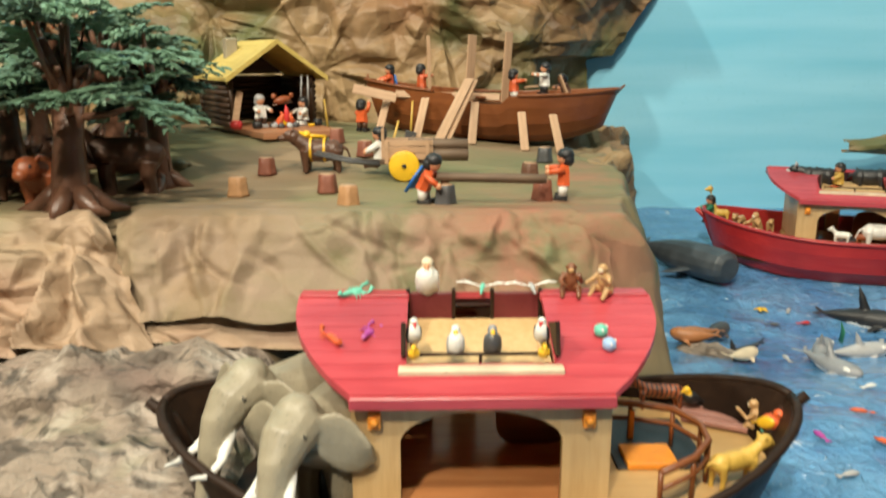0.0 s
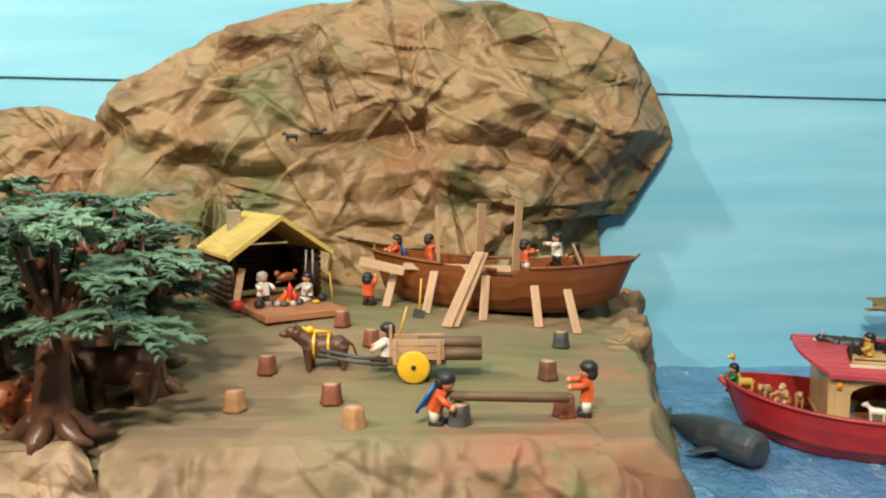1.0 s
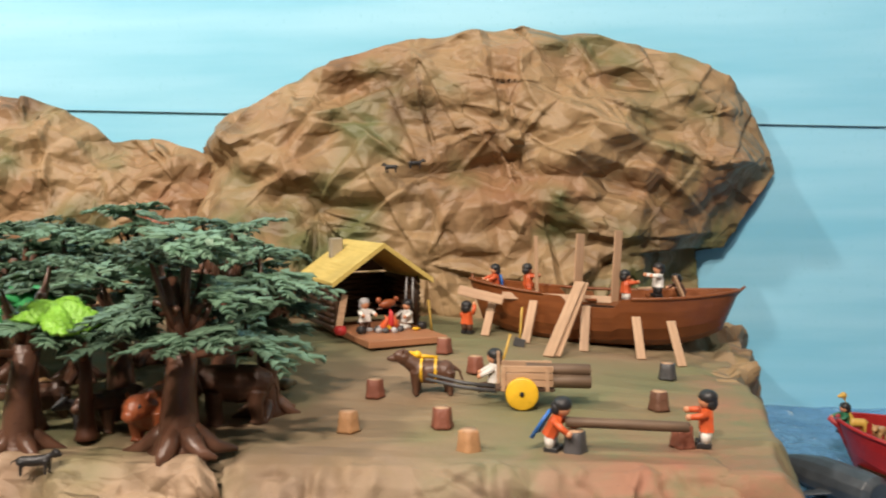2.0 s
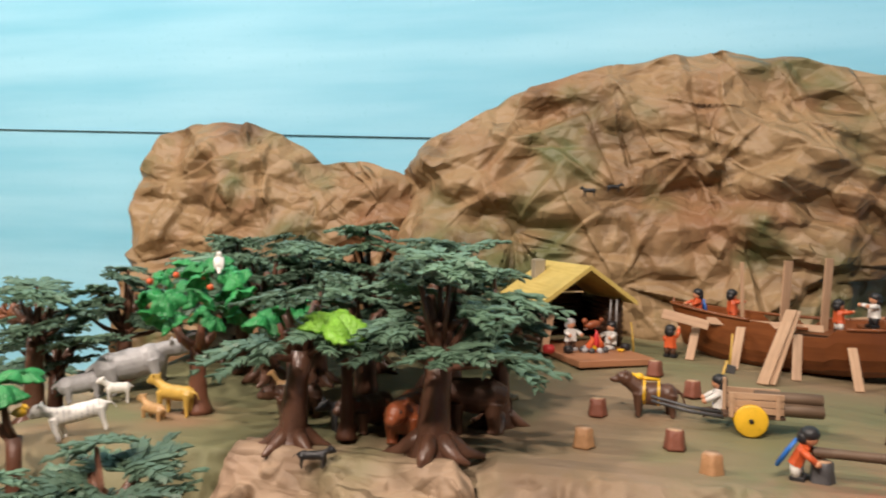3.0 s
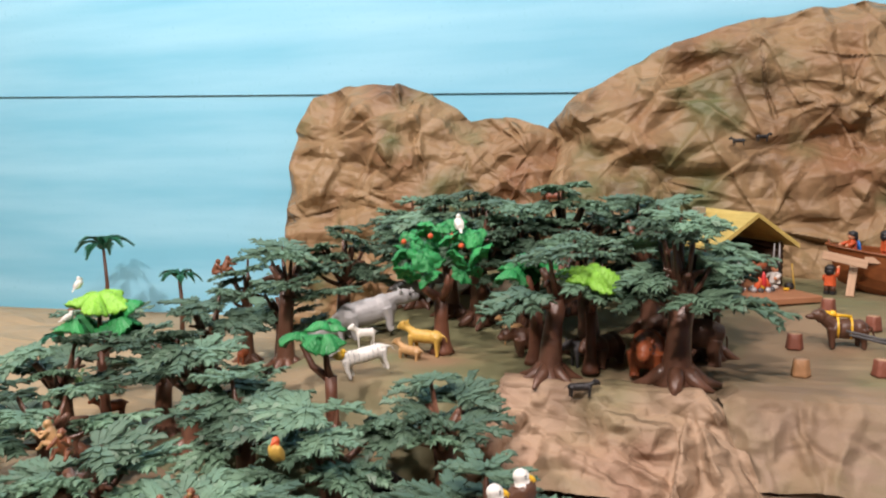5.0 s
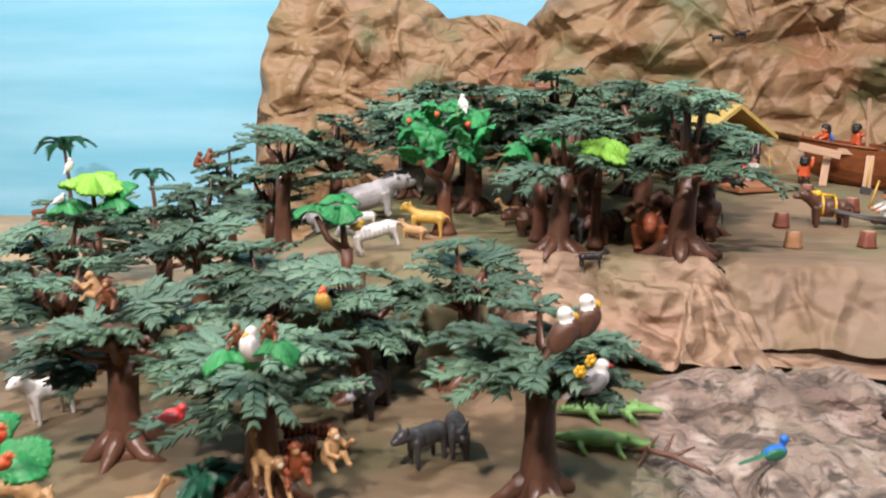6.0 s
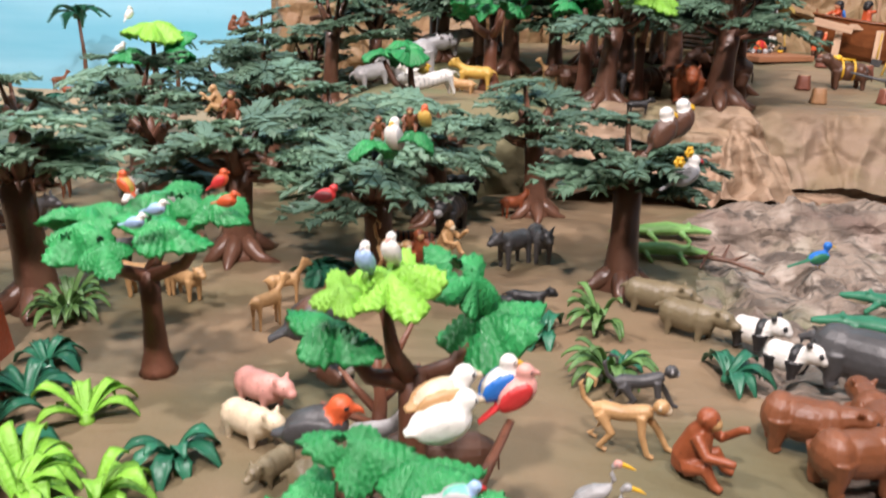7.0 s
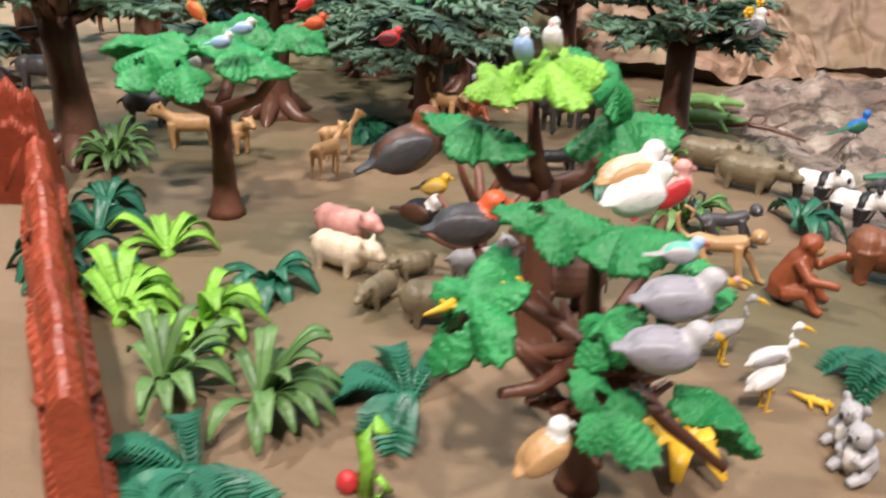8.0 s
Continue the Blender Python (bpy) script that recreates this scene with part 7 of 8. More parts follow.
put("bison", on(-0.68, 0.95, 210, 0.9), "dark brown plastic bison under the trees", "bison")
put("rhino", on(-0.957, 1.002, 30, 1.15, 0.006) @ Matrix.Rotation(radians(-11), 4, "Y"), "grey plastic rhinoceros on the slope", "rhinoceros")
put("rhino", on(-0.937, 1.170, 20, 0.9, 0.008) @ Matrix.Rotation(radians(-9), 4, "Y"), "grey plastic rhinoceros beside another", "rhinoceros")
put("rhino", gr(-1.018, 0.968, 30, 0.72, 0.004) @ Matrix.Rotation(radians(-10), 4, "Y"), "small grey plastic rhinoceros on the slope", "rhinoceros")
put("goat", gr(-0.945, 0.945, 215, 0.95), "white plastic goat on the slope")
put("lion", on(-0.834, 0.911, 172, 1.05), "yellow plastic lioness standing on the slope")
put("tan_lion", on(-0.850, 0.886, 160, 0.75, -0.008), "tan plastic lion lying by the lioness")
put("white_tiger", gr(-0.876, 0.79, 205, 1.15, 0.004) @ Matrix.Rotation(radians(14), 4, "Y"), "white striped plastic tiger on the slope", "tiger")
put("panther", at(-0.588, 0.778, 0.112, 15, 0.55), "small black plastic cat at the terrace edge", "cat")
put("wildebeest", on(-0.60, 0.905, 230, 0.8), "dark plastic wildebeest under the trees")
put("cheetah", on(-0.72, 1.0, 200, 0.9), "tan plastic antelope under the trees", "antelope")
put("tiger", at(-0.702, 1.327, 0.318, 170, 0.7), "orange plastic tiger above the tree tops on the hill ledge")
put("tortoise", on(-0.430, 1.074, 30, 1.0), "brown plastic tortoise on the ground")
for x, z, t in ((-0.315, 0.432, 20), (-0.36, 0.425, 160)):
    put("panther", at(x, 1.585, z, t, 0.45), "dark green-black plastic goat on a hill ledge", "goat")


# ---- bright trees, ferns and the animals of the low ground ----
def jitter_clusters(rnd, centre, n, spread, sizes, lime=()):
    out = []
    for i in range(n):
        a = 2 * math.pi * i / n + rnd.uniform(-0.3, 0.3)
        d = spread * rnd.uniform(0.5, 1.0) * (0.15 if i == 0 else 1)
        out.append((centre[0] + d * math.cos(a), centre[1] + d * math.sin(a), centre[2] + rnd.uniform(-0.012, 0.012) - d * 0.15, rnd.choice(sizes), rnd.uniform(-14, 14), rnd.uniform(-14, 14), i in lime))
    return out


rnd = random.Random(5)
# round-crowned tree over the slope
crown = [(0.062 * math.cos(a) * math.cos(e), 0.062 * math.sin(a) * math.cos(e), 0.145 + 0.044 * math.sin(e), 0.5 + 0.12 * math.sin(5 * a), -50 * math.sin(a) * math.cos(e), 50 * math.cos(a) * math.cos(e), False)
         for a, e in [(k * 0.785, 0.05) for k in range(8)] + [(k * 1.047 + 0.4, 0.65) for k in range(6)] + [(k * 0.9 + 0.4, -0.6) for k in range(7)] + [(0.3, 1.2), (2.4, 1.25), (4.5, 1.2)]]
leafy_tree(on(-0.815, 0.93, 40, 1.02), [(0.03, 0.02, 0.12), (-0.03, 0.02, 0.12), (0, -0.03, 0.12)], crown, 0.085, 0.012, "toy tree with a round bright green crown and red fruit", PUFFS)
leafy_tree(on(-0.665, 0.90, 100), [(0.03, 0.0, 0.13), (-0.03, 0.01, 0.13)], jitter_clusters(rnd, (0.0, 0.0, 0.148), 6, 0.045, (0.8, 1.0)), 0.095)
leafy_tree(on(-0.585, 0.87, 10), [(0.0, -0.03, 0.118)], [(-0.004, -0.066, 0.146, 1.1, 12, 4, True), (-0.04, 0.0, 0.14, 0.8, 8, 6, False)], 0.09, 0.008)
leafy_tree(gr(-0.892, 0.70, 0), [(0.0, -0.015, 0.135), (-0.04, 0.0, 0.13)], [(0, -0.015, 0.142, 0.85, -6, 5, False), (-0.042, 0.0, 0.14, 0.75, 5, 10, False), (-0.02, 0.03, 0.15, 0.6, 0, 0, False)], 0.09, 0.009)
leafy_tree(gr(-1.325, 0.80, 0), [(0.0, 0.0, 0.2), (-0.04, 0.0, 0.165), (0.035, 0.0, 0.17)], [(0.0, 0.0, 0.208, 1.3, 6, 0, True), (-0.045, 0.0, 0.168, 1.0, 0, -8, False), (0.035, 0.0, 0.172, 1.1, 0, 10, False), (0.03, 0.02, 0.195, 1.0, 0, 20, False)], 0.13, 0.008)
# the flat-crowned bright tree
leafy_tree(gr(-0.960, 0.120, 0, 0.95), [(0.05, -0.005, 0.118), (-0.04, -0.02, 0.112), (0.0, 0.03, 0.12)], [(-0.036, -0.026, 0.122, 0.85, 10, -16, False), (0.028, -0.024, 0.128, 0.9, 12, 8, False), (0.0, 0.028, 0.134, 0.85, -8, 0, False), (0.052, 0.012, 0.136, 0.8, 0, 18, False), (-0.05, 0.012, 0.124, 0.8, 0, -18, False), (-0.004, -0.046, 0.116, 0.62, 30, 0, False)], 0.085, 0.009,
           "toy tree with a flat bright green crown and orange flowers")
# the lime-topped tree, and the branching brown tree beside it
leafy_tree(gr(-0.735, -0.022, 0), [(-0.01, -0.02, 0.14), (0.03, 0.02, 0.112), (-0.03, -0.02, 0.115)], [(-0.004, -0.026, 0.153, 0.62, 24, -14, True), (-0.026, -0.03, 0.147, 0.42, 16, -20, True), (0.034, 0.022, 0.116, 0.9, -12, 14, False), (-0.034, -0.018, 0.122, 0.7, -6, -8, False), (0.026, 0.012, 0.140, 0.56, -20, 48, False)], 0.095, 0.0085,
           "toy tree with a dark trunk and lime and green leaf clusters")
ob = leafy_tree(gr(-0.712, -0.130, 0), [(-0.040, -0.012, 0.078), (-0.004, 0.012, 0.108), (0.026, -0.02, 0.088), (0.050, -0.022, 0.034), (-0.034, -0.028, 0.060), (0.018, 0.006, 0.085), (-0.052, 0.056, 0.078), (0.030, 0.072, 0.094)],
                [(-0.046, -0.012, 0.088, 0.62, 24, -34, False), (-0.020, 0.002, 0.117, 0.56, 12, -14, False), (0.006, -0.004, 0.114, 0.60, 10, 20, False), (0.024, -0.010, 0.100, 0.5, 20, 44, False), (0.000, -0.024, 0.090, 0.46, 40, -22, False), (0.004, -0.044, 0.068, 0.5, 30, -14, False), (0.038, -0.036, 0.070, 0.52, 34, 16, False)], 0.07, 0.0058,
                "branching brown toy tree with scattered green leaf clusters")
for k in range(16):
    twigs = Builder()
    a, z0 = k * 2.39, 0.028 + 0.0022 * k
    d = Vector((math.cos(a), math.sin(a), 0))
    q = d * rnd.uniform(0.022, 0.04) + Vector((0, 0, z0 + rnd.uniform(0.004, 0.02)))
    twigs.tube([Vector((0, 0, z0)), d * 0.016 + Vector((0, 0, z0 + 0.004)), q], [0.0045, 0.0032, 0.0016], 0, 6)
    twigs.tube([d * 0.016 + Vector((0, 0, z0 + 0.004)), q + Vector((-d.y, d.x, 0.5)) * 0.012], [0.0026, 0.001], 0, 5)
    part("twig", twigs, M_BARK2, ob)
# bare branching stub near the pigs
b = Builder()
b.tube([(0, 0, 0), (0.003, 0, 0.04), (-0.002, 0.004, 0.075)], [0.006, 0.0042, 0.0025], 0, 8)
for tip in ((0.026, 0.004, 0.062), (-0.026, 0.01, 0.052), (-0.014, -0.01, 0.085), (0.02, 0.014, 0.085), (-0.034, -0.004, 0.034)):
    b.tube([(0.001, 0.001, tip[2] * 0.55), (tip[0] * 0.6, tip[1] * 0.6, tip[2] * 0.8), tip], [0.0032, 0.0024, 0.0014], 0, 7)
whole("bare_tree", b, [M_BARK2], gr(-0.772, 0.045), "bare brown branching plastic tree", "tree")

for kind, x, y, size, n in (("lime", -0.971, 0.046, 0.95, 9), ("lime", -0.958, -0.040, 0.9, 9), ("lime", -0.912, -0.036, 1.0, 10), ("teal", -1.024, 0.023, 0.98, 10), ("teal", -0.893, 0.016, 0.81, 9),
                            ("grass", -0.906, -0.098, 0.89, 15), ("grass", -0.856, -0.103, 0.89, 15), ("dark", -0.866, -0.156, 1.1, 10), ("dark", -0.790, -0.086, 0.95, 9), ("teal", -1.048, 0.112, 0.81, 10),
                            ("grass", -1.086, 0.196, 0.81, 14), ("dark", -0.905, 0.343, 0.9, 9), ("teal", -0.540, 0.192, 0.89, 10), ("dark", -0.548, -0.011, 1.05, 9), ("grass", -0.634, 0.271, 0.81, 14), ("grass", -0.628, 0.172, 0.85, 14),
                            ("teal", -0.679, 0.243, 0.85, 10), ("dark", -0.906, 0.332, 0.9, 9), ("teal", -1.028, 0.064, 0.94, 10), ("teal", -1.003, 0.006, 0.94, 10), ("grass", -1.090, 0.205, 0.81, 14), ("lime", -0.964, -0.028, 1.0, 10), ("teal", -0.617, 0.196, 0.51, 7), ("grass", -1.530, 0.977, 0.68, 12), ("dark", -1.780, 1.197, 1.0, 9)):
    fern(kind, x, y, size, n)

# palms by the backdrop
def palm(x, y, h, size):
    ob = base("palm_tree", gr(x, y, 30, 1.0), "slim toy palm with a tuft of dark green fronds", "palm", "toy palms")
    part("trunk", Builder().tube([(0, 0, -0.004), (0.004, 0, h * 0.5), (0.0, 0, h)], [0.0065, 0.005, 0.004], 0, 8), M_BARK, ob)
    for i in range(9):
        f = part("frond", FERNS["dark"][i % 2], None, ob)
        f.matrix_basis = pose(0, 0, h - 0.002, 0, rnd.uniform(-25, 5), 40 * i + rnd.uniform(-9, 9)) @ Matrix.Scale(size, 4)


palm(-1.99, 1.61, 0.19, 1.75)
palm(-1.64, 1.45, 0.13, 1.2)
palm(-1.55, 0.66, 0.09, 1.1)

# animals of the low ground
def place_animals(rows):
    for kind, x, y, t, s, label, name in rows:
        put(kind, gr(x, y, t, s), label, name)


place_animals((
        ("spotted_pig", -0.857, 0.046, -25, 0.95, "pale spotted plastic pig among the ferns", "pig"), ("pig", -0.867, 0.089, -25, 0.95, "pink plastic pig beside a spotted one", "pig"),
        ("cheetah", -0.911, 0.212, 60, 0.85, "tan spotted plastic cheetah on the ground", "cheetah"), ("cheetah", -0.914, 0.259, 30, 0.85, "tan spotted plastic cheetah on the ground", "cheetah"),
        ("tan_lion", -1.045, 0.261, 200, 0.85, "tan plastic lion lying by a trunk", "lion"), ("tan_lion", -1.010, 0.260, -30, 0.75, "tan plastic lion resting on the ground", "lion"), ("wildebeest", -1.114, 0.311, 20, 0.75, "grey plastic wildebeest on the ground", "wildebeest"),
        ("tiger", -0.833, 0.416, 190, 0.95, "orange striped plastic tiger under a tree", "tiger"), ("tiger", -0.841, 0.392, 220, 0.8, "orange striped plastic tiger under a tree", "tiger"), ("panther", -0.722, 0.278, 200, 0.62, "black plastic panther on the ground", "panther"), ("panther", -0.700, 0.296, -5, 0.62, "black plastic panther walking on the ground", "panther"),
        ("wildebeest", -0.722, 0.423, 235, 0.84, "dark grey plastic wildebeest on the ground", "wildebeest"), ("wildebeest", -0.698, 0.446, 290, 0.84, "dark grey plastic wildebeest on the ground", "wildebeest"), ("buffalo", -0.806, 0.520, 262, 0.95, "black plastic buffalo with pale horns under the trees", "buffalo"), ("buffalo", -0.815, 0.660, 200, 0.8, "black plastic buffalo behind another", "buffalo"),
))
place_animals((
        ("crocodile", -0.559, 0.561, 10, 1.0, "light green plastic crocodile lying on the ground", "crocodile"), ("crocodile", -0.567, 0.486, 0, 0.95, "light green plastic crocodile lying on the ground", "crocodile"), ("dark_crocodile", -0.402, 0.303, 165, 0.9, "dark green plastic crocodile on the rock", "crocodile"), ("dark_crocodile", -0.364, 0.361, 150, 0.9, "dark green plastic crocodile on the rock", "crocodile"),
        ("boar", -0.562, 0.274, -30, 0.95, "olive plastic boar on the ground", "boar"), ("boar", -0.588, 0.323, -20, 0.95, "olive plastic boar on the ground", "boar"), ("panda", -0.512, 0.263, -30, 0.76, "black and white plastic panda", "panda"), ("panda", -0.496, 0.215, -35, 0.76, "black and white plastic panda", "panda"),
        ("hippo", -0.441, 0.201, -28, 0.95, "dark grey plastic hippopotamus on the rock", "hippopotamus"), ("orangutan", -0.581, 0.059, -25, 0.82, "rust-coloured plastic orangutan seated on the ground", "orangutan"), ("bear", -0.510, 0.102, -15, 0.78, "chestnut brown plastic bear", "bear"), ("bear", -0.489, 0.066, 15, 0.8, "chestnut brown plastic bear", "bear"), ("bear", -0.462, 0.106, 100, 0.78, "chestnut brown plastic bear", "bear"),
        ("tan_walking_monkey", -0.623, 0.079, -10, 0.68, "tan plastic monkey with a raised tail", "monkey"), ("grey_walking_monkey", -0.610, 0.128, 10, 0.62, "grey plastic monkey on the ground", "monkey"), ("koala", -0.593, -0.103, 205, 0.5, "grey and white plastic koala", "koala"), ("koala", -0.591, -0.085, 205, 0.48, "grey and white plastic koala", "koala"),
        ("deer", -1.396, 0.767, 200, 1.0, "chestnut plastic deer on the sand", "deer"), ("goat", -1.237, 0.574, 20, 1.1, "white plastic goat behind the bright tree", "goat"), ("goat", -1.206, 0.593, 160, 1.1, "white plastic goat behind the bright tree", "goat"), ("goat", -1.134, 0.438, 250, 1.5, "white plastic goat on the ground", "goat"),
))
place_animals((
        ("grey_goat", -1.265, 0.591, 20, 0.9, "grey plastic goat on the sand", "goat"), ("brown_goat", -1.336, 0.829, 230, 1.2, "reddish brown plastic goat by a trunk", "goat"), ("brown_goat", -1.333, 1.220, 90, 1.0, "reddish brown plastic goat among the trees", "goat"), ("deer", -1.342, 0.571, 120, 0.9, "chestnut plastic deer behind a trunk", "deer"), ("wildebeest", -1.286, 0.413, 10, 0.9, "dark plastic wildebeest behind a trunk", "wildebeest"),
        ("brown_goat", -1.830, 1.308, 30, 1.0, "tan plastic animal on the far sand", "goat"), ("dog", -1.775, 1.281, 150, 1.0, "tan plastic dog on the far sand", "dog"), ("deer", -1.956, 1.449, 60, 1.0, "brown plastic deer on the far sand", "deer"), ("brown_goat", -1.762, 1.360, 100, 1.0, "tan plastic goat on the far sand", "goat"), ("dog", -1.955, 1.826, 200, 1.0, "tan plastic dog on the sand", "dog"), ("brown_goat", -0.741, 0.599, 30, 0.9, "reddish plastic goat under the trees", "goat"),
        ("boar", -0.824, 0.009, 250, 0.55, "small brown striped plastic piglet", "piglet"), ("boar", -0.809, 0.047, 220, 0.5, "small brown striped plastic piglet", "piglet"), ("boar", -0.788, -0.007, 10, 0.8, "grey-brown plastic badger on the ground", "badger"), ("grey_goat", -0.772, 0.036, 20, 0.9, "grey plastic goat by the branching tree", "goat"), ("dark_elephant", -0.720, 0.014, 200, 0.42, "small dark plastic elephant calf by the branching tree", "elephant"), ("bison", -0.737, 0.072, 100, 0.7, "dark brown plastic bison by the branching tree", "bison"),
))

# birds
def place_birds(rows):
    for name, r, cols, x, y, z, t, label, k in rows:
        if k.get("legs"):
            m = gr(x, y, t)
        else:
            m = at(x, y, z - r, t)
        perched(name, r, cols, m, label, **k)


place_birds((
        ("vulture", 0.0112, ("darkgrey", "orange", "darkgrey", "orange"), -0.768, -0.072, 0.088, 10, "grey plastic vulture with an orange head on a branch", dict(pitch=12, tail=0.6)),
        ("eagle", 0.0175, ("brown", "chestnut", "darkgrey", "gold"), -0.825, 0.100, 0.066, 25, "large brown plastic eagle on a perch", dict(pitch=25, tail=0.9)),
        ("goose", 0.0105, ("black", "white", "brown", "gold"), -0.814, 0.100, 0.023, -20, "black and white plastic goose", dict(pitch=8)),
        ("toucan", 0.007, ("yellow", "yellow", "gold", "yellow"), -0.807, 0.110, 0.038, 10, "yellow plastic bird by the eagle", dict(pitch=10)),
        ("dove", 0.0088, ("white", "white", "white", "cream"), -0.703, -0.115, 0.123, 30, "white plastic dove on a green leaf cluster", dict(pitch=10, tail=0.5)),
        ("dove", 0.0088, ("cream", "white", "tan", "cream"), -0.705, -0.105, 0.128, 30, "cream and white plastic dove on a green leaf cluster", dict(pitch=12, tail=0.5)),
        ("pigeon", 0.0088, ("dove", "ash", "dove", "yellow"), -0.691, -0.160, 0.105, 10, "grey plastic pigeon on a green leaf cluster", dict(pitch=4, tail=0.6)),
        ("pigeon", 0.0088, ("dove", "ash", "dove", "yellow"), -0.696, -0.175, 0.094, 5, "grey plastic pigeon on a green leaf cluster", dict(pitch=2, tail=0.6)),
        ("hawk", 0.0072, ("tan", "white", "tan", "ash"), -0.729, -0.185, 0.058, 30, "tan and white plastic hawk on a branch", dict(pitch=35, tail=0.6)),
        ("parakeet", 0.0048, ("lightblue", "white", "lightblue", "ash"), -0.751, -0.050, 0.162, 250, "light blue plastic parakeet on lime leaves", dict(pitch=62, tail=1.1)),
        ("parakeet", 0.0048, ("white", "white", "white", "pink"), -0.739, -0.050, 0.167, 250, "white plastic parakeet on lime leaves", dict(pitch=62, tail=1.1)),
))
place_birds((
        ("parrot", 0.0078, ("white", "white", "blue", "yellow"), -0.688, -0.050, 0.108, 20, "blue and white plastic macaw in the tree", dict(pitch=40, tail=1.6)),
        ("parrot", 0.0078, ("pink", "pink", "red", "pink"), -0.680, -0.054, 0.106, 20, "red and pink plastic macaw in the tree", dict(pitch=40, tail=1.6)),
        ("eagle", 0.0115, ("brown", "white", "brown", "yellow"), -0.592, 0.325, 0.163, 20, "brown plastic eagle with a white head in a tree", dict(pitch=55, tail=0.8)),
        ("eagle", 0.0115, ("brown", "white", "brown", "yellow"), -0.577, 0.345, 0.168, 10, "brown plastic eagle with a white head in a tree", dict(pitch=55, tail=0.8)),
        ("parrot", 0.010, ("ash", "white", "grey", "red"), -0.569, 0.330, 0.126, 20, "grey plastic parrot in a tree", dict(pitch=32, tail=1.4)),
        ("owl", 0.0088, ("white", "white", "ash", "gold"), -0.812, 0.258, 0.160, -110, "white plastic owl in a tree", dict(pitch=65, tail=0.3)),
        ("parrot", 0.0068, ("red", "red", "wine", "black"), -0.864, 0.235, 0.113, 10, "red plastic macaw on a branch", dict(pitch=10, tail=0.9)),
        ("hen", 0.0078, ("gold", "orange", "gold", "orange"), -0.820, 0.425, 0.149, -100, "golden plastic owl in a tree", dict(pitch=60, tail=0.3)),
        ("dove", 0.008, ("white", "white", "white", "cream"), -0.785, 0.930, 0.315, 120, "white plastic dove on the round green tree", dict(pitch=45)),
        ("parrot", 0.0045, ("mint", "lightblue", "ash", "red"), -0.691, -0.150, 0.117, 10, "pale blue plastic bird with spread wings in the tree", dict(pitch=6, tail=1.6)),
        ("stork", 0.0054, ("white", "white", "white", "yellow"), -0.622, -0.060, 0.025, 25, "white plastic heron with yellow legs", dict(pitch=18, long_neck=0.9, legs=0.014)),
))
place_birds((
        ("stork", 0.0054, ("white", "white", "ash", "yellow"), -0.616, -0.040, 0.025, 10, "white plastic heron with yellow legs", dict(pitch=12, long_neck=0.9, legs=0.014)),
        ("goose", 0.0058, ("ash", "pink", "ash", "yellow"), -0.639, 0.000, 0.002, 10, "pinkish grey plastic goose", dict(pitch=15, long_neck=0.7, legs=0.01)),
        ("goose", 0.0058, ("ash", "ash", "ash", "yellow"), -0.635, -0.020, 0.004, 10, "grey plastic goose with a yellow beak", dict(pitch=15, long_neck=0.7, legs=0.01)),
        ("hen", 0.0068, ("white", "white", "white", "red"), -0.675, -0.060, 0.033, 30, "white plastic hen with a red comb", dict(pitch=25, crest=True, legs=0.008)),
        ("parrot", 0.0048, ("orange", "orange", "red", "orange"), -0.892, 0.104, 0.154, 20, "orange plastic parrot on the bright tree", dict(pitch=35)),
        ("parrot", 0.0048, ("orange", "orange", "orange", "orange"), -0.884, 0.096, 0.143, 10, "orange plastic parrot on the bright tree", dict(pitch=12)),
        ("parakeet", 0.0046, ("lightblue", "white", "lightblue", "ash"), -0.922, 0.074, 0.141, 15, "light blue plastic parakeet on the bright tree", dict(pitch=10)),
        ("parakeet", 0.0046, ("lightblue", "white", "lightblue", "ash"), -0.934, 0.068, 0.133, 15, "light blue plastic parakeet on the bright tree", dict(pitch=10)),
        ("hen", 0.0056, ("gold", "orange", "orange", "yellow"), -0.974, 0.125, 0.142, 170, "orange plastic bird on the bright tree", dict(pitch=50, tail=0.8)),
        ("dove", 0.0065, ("white", "white", "white", "cream"), -1.360, 0.800, 0.228, 60, "white plastic dove on the lime tree", dict(pitch=50)),
        ("dove", 0.0065, ("white", "white", "white", "cream"), -1.375, 0.790, 0.177, 60, "white plastic dove on the lime tree", dict(pitch=20)),
))
place_birds((
        ("toucan", 0.006, ("yellow", "yellow", "gold", "yellow"), -0.875, 0.690, 0.170, 0, "yellow plastic bird on a green leaf cluster", dict(pitch=15)),
))
for x, y, z, t in ((-0.578, 0.306, 0.141, 10), (-0.570, 0.306, 0.150, 40)):
    b = Builder()
    for k in range(6):
        a = k * 1.05
        b.ball((0.005 * math.cos(a), 0.003, 0.005 * math.sin(a)), (0.0035, 0.002, 0.0035), 0, seg=7, rows=5)
    whole("yellow_flower", b.ball((0, 0, 0), 0.003, 0), [P["yellow"]], at(x, y, z, t, 0.62), "yellow plastic flower in a tree", "flower", "toy flowers")
for x, y, z in (-0.856, 0.885, 0.292), (-0.786, 0.895, 0.300), (-0.768, 0.880, 0.288), (-0.812, 0.875, 0.302):
    whole("red_fruit", Builder().ball((0, 0, 0), 0.0042, 0, seg=12, rows=8).tube([(0, 0, 0.0036), (0.001, 0, 0.007)], [0.001, 0.0006], 1, 5), [P["orange"], P["brown"]], at(x, y, z), "orange-red plastic fruit on the round tree", "fruit", "toy fruit")
put("brown_monkey", at(-1.0, 0.365, 0.15, -80, 0.5), "pinkish brown plastic monkey in a tree", "monkey")
